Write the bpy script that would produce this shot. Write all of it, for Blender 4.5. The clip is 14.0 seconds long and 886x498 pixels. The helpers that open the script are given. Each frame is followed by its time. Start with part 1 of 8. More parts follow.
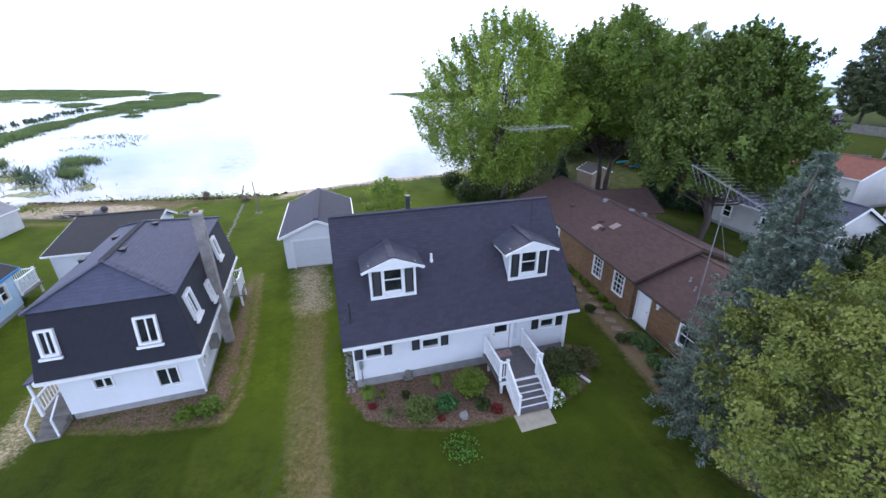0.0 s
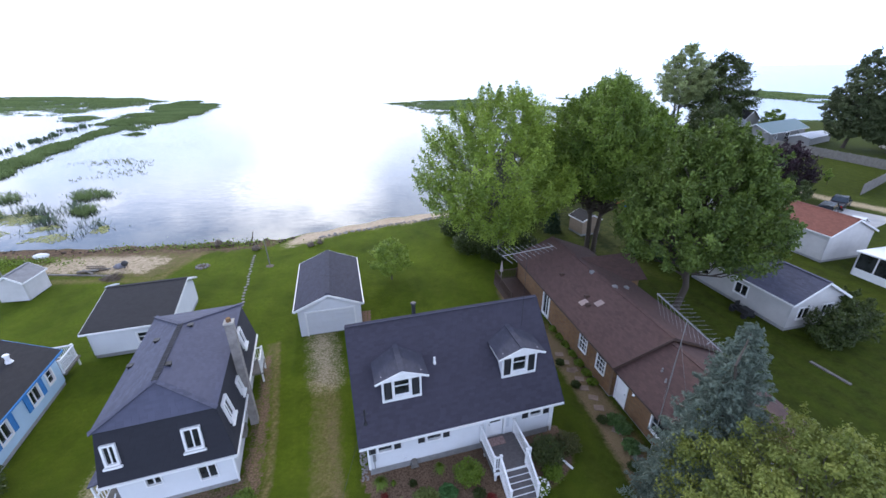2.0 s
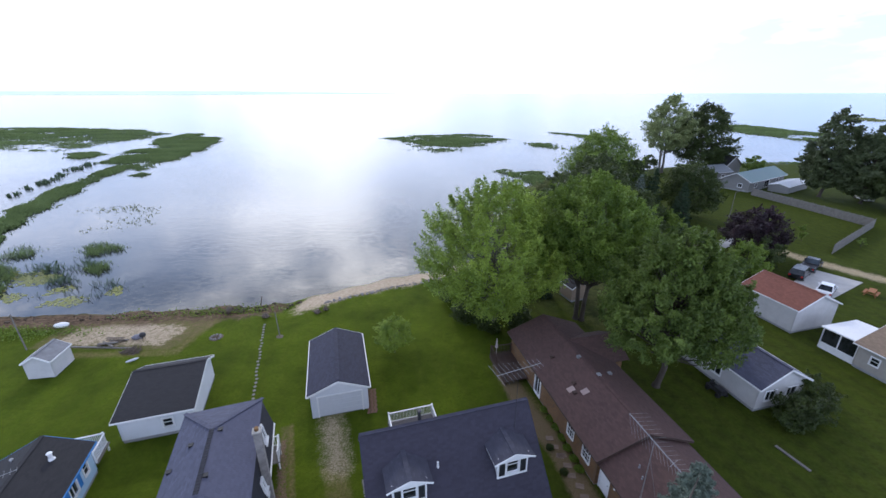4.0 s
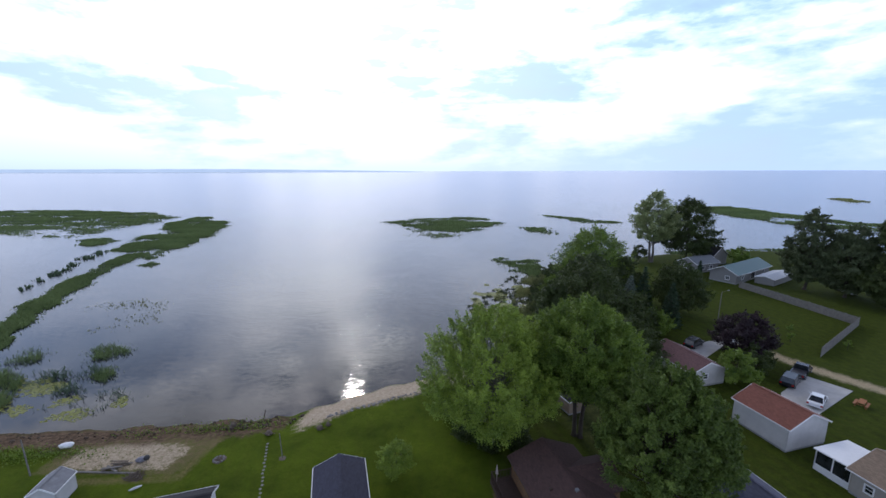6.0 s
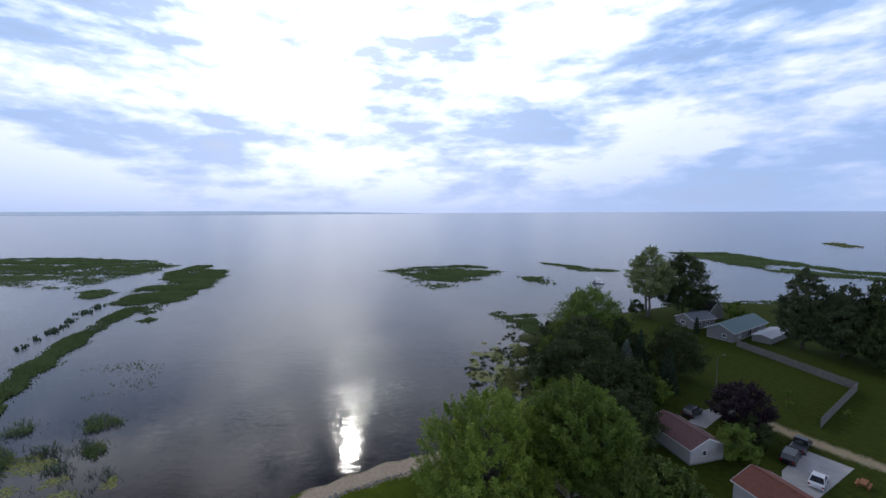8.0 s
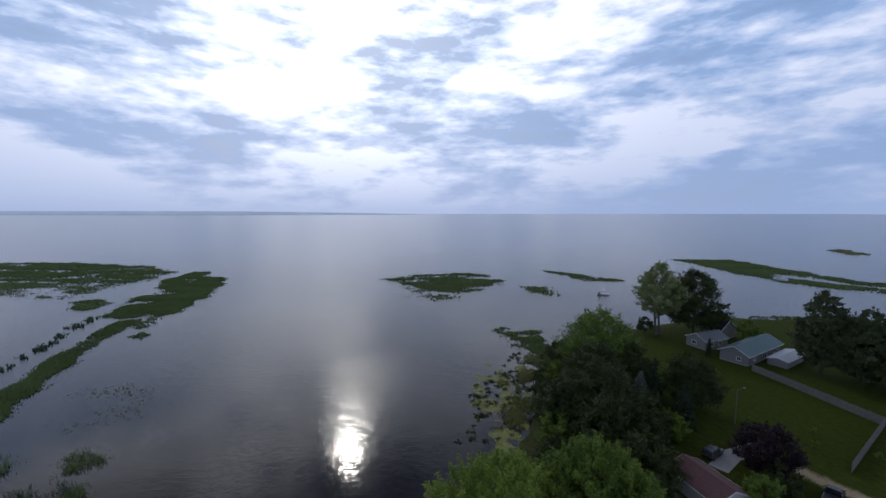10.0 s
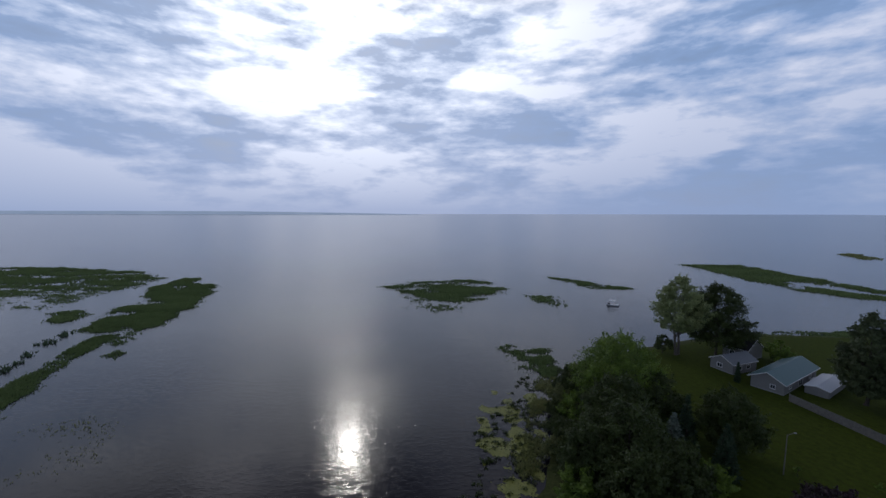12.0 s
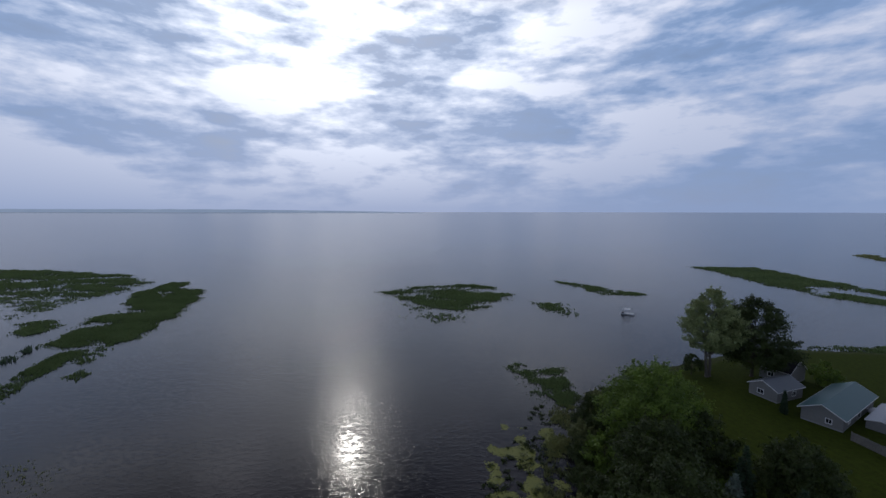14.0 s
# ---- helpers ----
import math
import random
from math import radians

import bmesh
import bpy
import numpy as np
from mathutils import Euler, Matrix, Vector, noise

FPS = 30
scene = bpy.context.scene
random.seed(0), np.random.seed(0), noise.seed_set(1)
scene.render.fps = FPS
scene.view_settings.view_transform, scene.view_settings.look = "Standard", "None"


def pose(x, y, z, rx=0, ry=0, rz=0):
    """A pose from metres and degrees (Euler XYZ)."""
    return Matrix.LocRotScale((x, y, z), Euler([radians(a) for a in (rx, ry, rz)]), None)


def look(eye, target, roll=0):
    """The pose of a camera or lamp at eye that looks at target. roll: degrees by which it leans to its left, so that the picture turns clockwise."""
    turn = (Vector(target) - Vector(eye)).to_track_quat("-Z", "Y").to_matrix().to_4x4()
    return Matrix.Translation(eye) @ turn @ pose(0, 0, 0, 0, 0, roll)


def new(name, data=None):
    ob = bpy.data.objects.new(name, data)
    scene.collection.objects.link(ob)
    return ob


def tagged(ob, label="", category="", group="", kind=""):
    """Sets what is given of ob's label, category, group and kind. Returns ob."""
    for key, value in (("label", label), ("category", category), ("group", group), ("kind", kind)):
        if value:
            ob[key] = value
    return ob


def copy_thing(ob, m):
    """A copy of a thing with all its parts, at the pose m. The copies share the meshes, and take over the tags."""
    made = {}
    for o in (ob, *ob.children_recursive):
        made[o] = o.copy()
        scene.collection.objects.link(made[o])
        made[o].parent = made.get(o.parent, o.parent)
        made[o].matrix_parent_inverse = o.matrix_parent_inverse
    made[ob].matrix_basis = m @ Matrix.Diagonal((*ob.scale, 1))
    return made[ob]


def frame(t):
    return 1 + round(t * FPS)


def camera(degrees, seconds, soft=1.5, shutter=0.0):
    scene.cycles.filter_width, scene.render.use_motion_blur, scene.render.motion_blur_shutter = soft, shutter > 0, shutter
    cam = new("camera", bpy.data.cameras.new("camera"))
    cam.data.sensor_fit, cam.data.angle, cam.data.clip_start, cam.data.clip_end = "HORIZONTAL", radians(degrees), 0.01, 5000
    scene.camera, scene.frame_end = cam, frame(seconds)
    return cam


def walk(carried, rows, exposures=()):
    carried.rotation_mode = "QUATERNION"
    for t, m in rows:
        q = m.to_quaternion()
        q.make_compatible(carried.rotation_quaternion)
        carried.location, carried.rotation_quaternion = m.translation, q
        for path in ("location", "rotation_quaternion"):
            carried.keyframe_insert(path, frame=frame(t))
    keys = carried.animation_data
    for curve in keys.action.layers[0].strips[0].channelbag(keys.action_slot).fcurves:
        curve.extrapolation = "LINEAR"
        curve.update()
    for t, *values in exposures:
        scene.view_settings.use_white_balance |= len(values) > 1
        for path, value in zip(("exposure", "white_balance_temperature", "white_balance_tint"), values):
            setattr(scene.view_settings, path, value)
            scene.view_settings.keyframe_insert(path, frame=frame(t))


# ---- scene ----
cam = camera(94.86, 14.0)


def aim(x, y, z, yaw, pitch, lean):
    return pose(x, y, z, 90 + pitch, 0, yaw) @ pose(0, 0, 0, 0, 0, lean)


PATH = [
    (0, aim(0.39, 1.79, 13.18, 1.18, -24.05, -0.41)),
    (0.5, aim(0.36, 1.80, 14.68, 1.15, -24.20, -0.45)),
    (1, aim(0.34, 1.76, 16.21, 1.07, -24.27, -0.49)),
    (1.5, aim(0.31, 1.67, 17.78, 0.96, -24.33, -0.55)),
    (2, aim(0.26, 1.55, 19.37, 0.88, -24.26, -0.46)),
    (2.5, aim(0.20, 1.36, 20.98, 0.69, -24.15, -0.38)),
    (3, aim(0.14, 1.13, 22.62, 0.43, -23.56, -0.26)),
    (5.3, aim(-0.41, -0.26, 30.49, -0.08, -15.59, -0.08)),
    (5.5, aim(-0.41, -0.47, 31.14, -0.12, -14.41, -0.10)),
    (6, aim(-0.36, -1.07, 32.70, -0.10, -11.24, -0.14)),
    (6.5, aim(-0.23, -1.65, 34.18, -0.08, -7.89, -0.22)),
    (7, aim(-0.05, -2.07, 35.58, -0.16, -5.90, -0.28)),
    (7.5, aim(0.11, -2.21, 36.90, -0.19, -5.56, -0.30)),
    (8, aim(0.21, -2.00, 38.15, -0.22, -5.57, -0.24)),
    (10.5, aim(-0.61, 5.43, 43.39, -0.10, -5.48, 0.08)),
    (11, aim(-0.69, 8.19, 44.10, -0.07, -5.52, 0.14)),
    (11.5, aim(-0.74, 11.32, 44.71, -0.16, -5.50, 0.11)),
    (12, aim(-0.77, 14.71, 45.23, -0.16, -5.50, 0.10)),
    (12.5, aim(-0.81, 18.26, 45.68, -0.10, -5.60, 0.09)),
    (13, aim(-0.86, 21.89, 46.10, -0.03, -5.65, 0.10)),
    (13.5, aim(-0.92, 25.55, 46.49, -0.01, -5.70, 0.09)),
    (14, aim(-0.97, 29.21, 46.88, -0.03, -5.79, 0.08)),
]
walk(cam, PATH, [(0.0, 1.85), (3.2, 1.52), (5.3, 0.88), (6.5, 0.45), (7.5, 0.18), (8.2, 0.07), (10.5, -0.38), (14.0, -0.62)])

# ---- world, sun ----
SUN_AZ, SUN_EL = radians(-13.5), radians(31)
SUN_DIR = Vector((math.sin(SUN_AZ) * math.cos(SUN_EL), math.cos(SUN_AZ) * math.cos(SUN_EL), math.sin(SUN_EL)))


def build_world():
    world = bpy.data.worlds.new("overcast_sky")
    scene.world = world
    world.use_nodes = True
    nt = world.node_tree
    nt.nodes.clear()
    n, l = nt.nodes.new, nt.links.new

    def math_node(op, a, b=None, clamp=False):
        m = n("ShaderNodeMath")
        m.operation, m.use_clamp = op, clamp
        for i, v in enumerate((a, b)):
            if v is None:
                continue
            if isinstance(v, (int, float)):
                m.inputs[i].default_value = v
            else:
                l(v, m.inputs[i])
        return m.outputs[0]

    def mix(fac, a, b, blend="MIX"):
        m = n("ShaderNodeMix")
        m.data_type, m.blend_type = "RGBA", blend
        for s, v in ((m.inputs[0], fac), (m.inputs[6], a), (m.inputs[7], b)):
            if isinstance(v, tuple):
                s.default_value = (*v, 1)
            elif isinstance(v, (int, float)):
                s.default_value = v
            else:
                l(v, s)
        return m.outputs[2]

    def ramp(src, stops):
        r = n("ShaderNodeValToRGB")
        l(src, r.inputs[0])
        while len(r.color_ramp.elements) < len(stops):
            r.color_ramp.elements.new(0.5)
        for e, (p, c) in zip(r.color_ramp.elements, stops):
            e.position, e.color = p, (c, c, c, 1)
        return r.outputs[0]

    tc = n("ShaderNodeTexCoord")
    sep = n("ShaderNodeSeparateXYZ")
    l(tc.outputs["Generated"], sep.inputs[0])
    zc = math_node("MAXIMUM", sep.outputs[2], 0.0)
    den = math_node("ADD", zc, 0.20)
    px, py = math_node("DIVIDE", sep.outputs[0], den), math_node("DIVIDE", sep.outputs[1], den)
    comb = n("ShaderNodeCombineXYZ")
    l(px, comb.inputs[0]), l(py, comb.inputs[1])

    flat = n("ShaderNodeCombineXYZ")
    l(sep.outputs[0], flat.inputs[0]), l(sep.outputs[1], flat.inputs[1]), l(math_node("MULTIPLY", zc, 3.3), flat.inputs[2])

    def cloud_noise(scale, detail, rough, off, distort=0.0, src=comb):
        mp = n("ShaderNodeMapping")
        mp.inputs["Location"].default_value = off
        l(src.outputs[0], mp.inputs[0])
        t = n("ShaderNodeTexNoise")
        t.inputs["Scale"].default_value, t.inputs["Detail"].default_value = scale, detail
        t.inputs["Roughness"].default_value, t.inputs["Distortion"].default_value = rough, distort
        l(mp.outputs[0], t.inputs["Vector"])
        return t.outputs[0]

    sky = n("ShaderNodeTexSky")
    sky.sky_type, sky.sun_disc = "NISHITA", False
    sky.sun_elevation, sky.sun_rotation = SUN_EL, SUN_AZ
    skyc = mix(1.0, sky.outputs[0], (0.055, 0.055, 0.055), "MULTIPLY")

    big = cloud_noise(2.3, 3.0, 0.50, (3.1, 0.4, -0.62), 0.2, flat)
    mid = cloud_noise(5.0, 6.0, 0.54, (1.7, 5.2, -0.62), 0.1, flat)
    fine = cloud_noise(12.0, 7.0, 0.58, (4.2, 2.6, -0.62), 0.0, flat)
    dens = math_node("ADD", math_node("MULTIPLY", big, 0.46), math_node("MULTIPLY", mid, 0.30))
    dens = math_node("ADD", dens, math_node("MULTIPLY", fine, 0.24))
    cover = ramp(dens, [(0.30, 0.35), (0.46, 1.0)])
    bright = ramp(dens, [(0.44, 0.0), (0.49, 0.42), (0.54, 1.0)])
    # light of the veiled sun, spread through the cloud
    dot = n("ShaderNodeVectorMath")
    dot.operation = "DOT_PRODUCT"
    l(tc.outputs["Generated"], dot.inputs[0])
    dot.inputs[1].default_value = SUN_DIR
    near = math_node("MAXIMUM", dot.outputs["Value"], 0.0)
    glow = math_node("POWER", near, 9.0)
    cloud = mix(bright, (0.33, 0.52, 0.91), (0.97, 1.04, 1.28))
    cloud = mix(math_node("MULTIPLY", glow, 0.95, True), cloud, mix(bright, (0.72, 0.86, 1.16), (2.6, 2.7, 2.9)))
    aureole = math_node("MULTIPLY", math_node("POWER", near, 160.0), bright)
    cloud = mix(aureole, cloud, (5.0, 5.0, 5.0))
    # the cloud sheet is thicker, and darker, high overhead, with a few thin bright places
    gaps = ramp(cloud_noise(2.1, 3.0, 0.5, (8.3, 1.9, 0.0), 0.6), [(0.46, 0.0), (0.66, 1.0)])
    dome = mix(gaps, (0.152, 0.146, 0.160), (0.64, 0.61, 0.63))
    over = mix(ramp(zc, [(0.40, 1.0), (0.56, 0.0)]), dome, (1.0, 1.0, 1.0))
    colour = mix(1.0, mix(cover, skyc, cloud), over, "MULTIPLY")
    haze = math_node("POWER", math_node("SUBTRACT", 1.0, zc, True), 5.0)
    hz = mix(math_node("POWER", near, 4.0), (0.37, 0.50, 0.81), (0.61, 0.69, 0.98))
    colour = mix(math_node("MULTIPLY", haze, 0.92), colour, hz)
    bg = n("ShaderNodeBackground")
    l(colour, bg.inputs[0])
    bg.inputs[1].default_value = 1.0
    out = n("ShaderNodeOutputWorld")
    l(bg.outputs[0], out.inputs[0])


build_world()
sun_lamp = bpy.data.lights.new("sun", "SUN")
sun_lamp.energy, sun_lamp.angle, sun_lamp.color = 0.34, radians(1.5), (1.0, 0.96, 0.90)
sun = new("sun", sun_lamp)
sun.matrix_world = look(tuple(SUN_DIR * 60), (0, 0, 0))

# ---- materials ----


class Nodes:
    """A small writer of node materials."""

    def __init__(self, name):
        self.mat = bpy.data.materials.new(name)
        self.mat.use_nodes = True
        self.nt = self.mat.node_tree
        self.bsdf = self.nt.nodes["Principled BSDF"]
        self.tc = self.nt.nodes.new("ShaderNodeTexCoord")

    def link(self, a, b):
        self.nt.links.new(a, b)

    def val(self, sock, v):
        if isinstance(v, (int, float)):
            sock.default_value = v
        elif isinstance(v, tuple):
            sock.default_value = (*v, 1) if len(v) == 3 and sock.type == "RGBA" else v
        else:
            self.link(v, sock)

    def noise(self, scale, detail=4.0, rough=0.6, stretch=(1, 1, 1), space="Object"):
        mp = self.nt.nodes.new("ShaderNodeMapping")
        mp.inputs["Scale"].default_value = stretch
        self.link(self.tc.outputs[space], mp.inputs[0])
        t = self.nt.nodes.new("ShaderNodeTexNoise")
        t.inputs["Scale"].default_value, t.inputs["Detail"].default_value = scale, detail
        t.inputs["Roughness"].default_value = rough
        self.link(mp.outputs[0], t.inputs["Vector"])
        return t.outputs[0]

    def ramp(self, src, stops):
        r = self.nt.nodes.new("ShaderNodeValToRGB")
        self.link(src, r.inputs[0])
        while len(r.color_ramp.elements) < len(stops):
            r.color_ramp.elements.new(0.5)
        for e, (p, c) in zip(r.color_ramp.elements, stops):
            e.position, e.color = p, ((c, c, c, 1) if isinstance(c, (int, float)) else (*c, 1))
        return r.outputs[0]

    def mix(self, fac, a, b, blend="MIX"):
        m = self.nt.nodes.new("ShaderNodeMix")
        m.data_type, m.blend_type = "RGBA", blend
        self.val(m.inputs[0], fac), self.val(m.inputs[6], a), self.val(m.inputs[7], b)
        return m.outputs[2]

    def math(self, op, a, b=0.0, clamp=False):
        m = self.nt.nodes.new("ShaderNodeMath")
        m.operation, m.use_clamp = op, clamp
        self.val(m.inputs[0], a), self.val(m.inputs[1], b)
        return m.outputs[0]

    def attr(self, name):
        a = self.nt.nodes.new("ShaderNodeAttribute")
        a.attribute_name = name
        return a.outputs["Fac"]

    def island(self):
        return self.nt.nodes.new("ShaderNodeNewGeometry").outputs["Random Per Island"]

    def object_random(self):
        return self.nt.nodes.new("ShaderNodeObjectInfo").outputs["Random"]

    def bump(self, height, strength=0.3, distance=0.02):
        b = self.nt.nodes.new("ShaderNodeBump")
        b.inputs["Strength"].default_value, b.inputs["Distance"].default_value = strength, distance
        self.link(height, b.inputs["Height"])
        self.link(b.outputs[0], self.bsdf.inputs["Normal"])

    def done(self, colour, rough=0.7, metal=0.0):
        self.val(self.bsdf.inputs["Base Color"], colour)
        self.val(self.bsdf.inputs["Roughness"], rough)
        self.val(self.bsdf.inputs["Metallic"], metal)
        return self.mat


def shade(c, k):
    return tuple(min(1.0, v * k) for v in c)


def plain(name, colour, rough=0.6, metal=0.0, vary=0.18, scale=3.0, grain=40.0, bump=0.15):
    """Paint, metal, concrete and the like: two scales of wear and a fine relief."""
    w = Nodes(name)
    blot = w.ramp(w.noise(scale, 5.0, 0.65), [(0.3, 0.0), (0.7, 1.0)])
    fine = w.noise(grain, 3.0)
    c = w.mix(blot, shade(colour, 1 - vary), shade(colour, 1 + vary * 0.5))
    c = w.mix(w.math("MULTIPLY", fine, vary), c, shade(colour, 0.55))
    w.bump(fine, bump, 0.01)
    return w.done(c, rough, metal)


def shingle(name, colour, vary=0.28):
    """Asphalt shingles: courses along x, laid up along y."""
    w = Nodes(name)
    br = w.nt.nodes.new("ShaderNodeTexBrick")
    w.link(w.tc.outputs["Object"], br.inputs["Vector"])
    for k, v in (("Scale", 1.0), ("Mortar Size", 0.007), ("Brick Width", 0.30), ("Row Height", 0.145), ("Bias", 0.0), ("Mortar Smooth", 0.3)):
        br.inputs[k].default_value = v
    br.inputs["Color1"].default_value = (*shade(colour, 1 - vary), 1)
    br.inputs["Color2"].default_value = (*shade(colour, 1 + vary), 1)
    br.inputs["Mortar"].default_value = (*shade(colour, 0.55), 1)
    blot = w.ramp(w.noise(0.55, 5.0, 0.7), [(0.32, 0.0), (0.68, 1.0)])
    streak = w.ramp(w.noise(1.4, 4.0, 0.6, (1.0, 0.12, 1.0)), [(0.35, 0.0), (0.75, 1.0)])
    fine = w.noise(70.0, 2.0)
    c = w.mix(w.math("MULTIPLY", blot, 0.35), br.outputs[0], shade(colour, 1.45))
    c = w.mix(w.math("MULTIPLY", streak, 0.25), c, shade(colour, 0.6))
    c = w.mix(w.math("MULTIPLY", fine, 0.35), c, shade(colour, 1.6))
    w.bump(w.math("ADD", br.outputs["Fac"], w.math("MULTIPLY", fine, -0.5)), 0.5, -0.012)
    return w.done(c, 0.9)


def shingle_tab(name, colour, vary=0.30):
    """Single asphalt shingles: each tab has its own tone, under wide weather stains."""
    w = Nodes(name)
    tone = w.math("FRACT", w.math("ADD", w.island(), w.object_random()))
    c = w.mix(tone, shade(colour, 1 - vary), shade(colour, 1 + vary))
    blot = w.ramp(w.noise(0.55, 5.0, 0.7), [(0.32, 0.0), (0.68, 1.0)])
    c = w.mix(w.math("MULTIPLY", blot, 0.30), c, shade(colour, 1.4))
    fine = w.noise(70.0, 2.0)
    c = w.mix(w.math("MULTIPLY", fine, 0.35), c, shade(colour, 1.6))
    w.bump(fine, 0.4, 0.006)
    return w.done(c, 0.9)


def brickwork(name, c1, c2, mortar):
    w = Nodes(name)
    br = w.nt.nodes.new("ShaderNodeTexBrick")
    sep, comb = w.nt.nodes.new("ShaderNodeSeparateXYZ"), w.nt.nodes.new("ShaderNodeCombineXYZ")
    w.link(w.tc.outputs["Object"], sep.inputs[0])
    w.link(sep.outputs[0], comb.inputs[0]), w.link(sep.outputs[2], comb.inputs[1])
    w.link(comb.outputs[0], br.inputs["Vector"])
    for k, v in (("Scale", 1.0), ("Mortar Size", 0.012), ("Brick Width", 0.22), ("Row Height", 0.075)):
        br.inputs[k].default_value = v
    br.inputs["Color1"].default_value, br.inputs["Color2"].default_value = (*c1, 1), (*c2, 1)
    br.inputs["Mortar"].default_value = (*mortar, 1)
    blot = w.ramp(w.noise(0.8, 5.0, 0.65), [(0.35, 0.0), (0.7, 1.0)])
    c = w.mix(w.math("MULTIPLY", blot, 0.4), br.outputs[0], shade(c1, 0.6))
    w.bump(br.outputs["Fac"], 0.5, -0.01)
    return w.done(c, 0.9)


def leafy(name, dark, light, gloss=0.5, through_light=0.25):
    """Leaves: each clump has its own tone; some light passes through."""
    w = Nodes(name)
    tone = w.math("ADD", w.math("MULTIPLY", w.island(), 0.55), w.math("ADD", w.attr("tone"), 0.22), True)
    c = w.mix(tone, dark, light)
    patch = w.ramp(w.noise(0.35, 3.0, 0.6), [(0.35, 0.0), (0.65, 1.0)])
    c = w.mix(w.math("MULTIPLY", patch, 0.45), c, shade(light, 1.15))
    tr = w.nt.nodes.new("ShaderNodeBsdfTranslucent")
    w.val(tr.inputs[0], w.mix(0.5, c, shade(light, 1.3)))
    mx = w.nt.nodes.new("ShaderNodeMixShader")
    mx.inputs[0].default_value = through_light
    w.done(c, gloss)
    w.bsdf.inputs["Specular IOR Level"].default_value = 0.3
    w.link(w.bsdf.outputs[0], mx.inputs[1]), w.link(tr.outputs[0], mx.inputs[2])
    w.link(mx.outputs[0], w.nt.nodes["Material Output"].inputs[0])
    return w.mat


def bark(name, colour):
    w = Nodes(name)
    t = w.noise(9.0, 6.0, 0.7, (1, 1, 0.2))
    c = w.mix(t, shade(colour, 0.5), shade(colour, 1.4))
    w.bump(t, 0.7, 0.04)
    return w.done(c, 0.95)


def glass_pane():
    """A window seen from outside by day: a dark room behind a clear reflecting pane."""
    w = Nodes("window_glass")
    t = w.noise(1.2, 3.0)
    w.bump(t, 0.04, 0.02)
    w.bsdf.inputs["IOR"].default_value = 1.5
    return w.done(w.mix(w.ramp(t, [(0.4, 0.0), (0.6, 1.0)]), (0.012, 0.014, 0.016), (0.03, 0.033, 0.036)), 0.06)


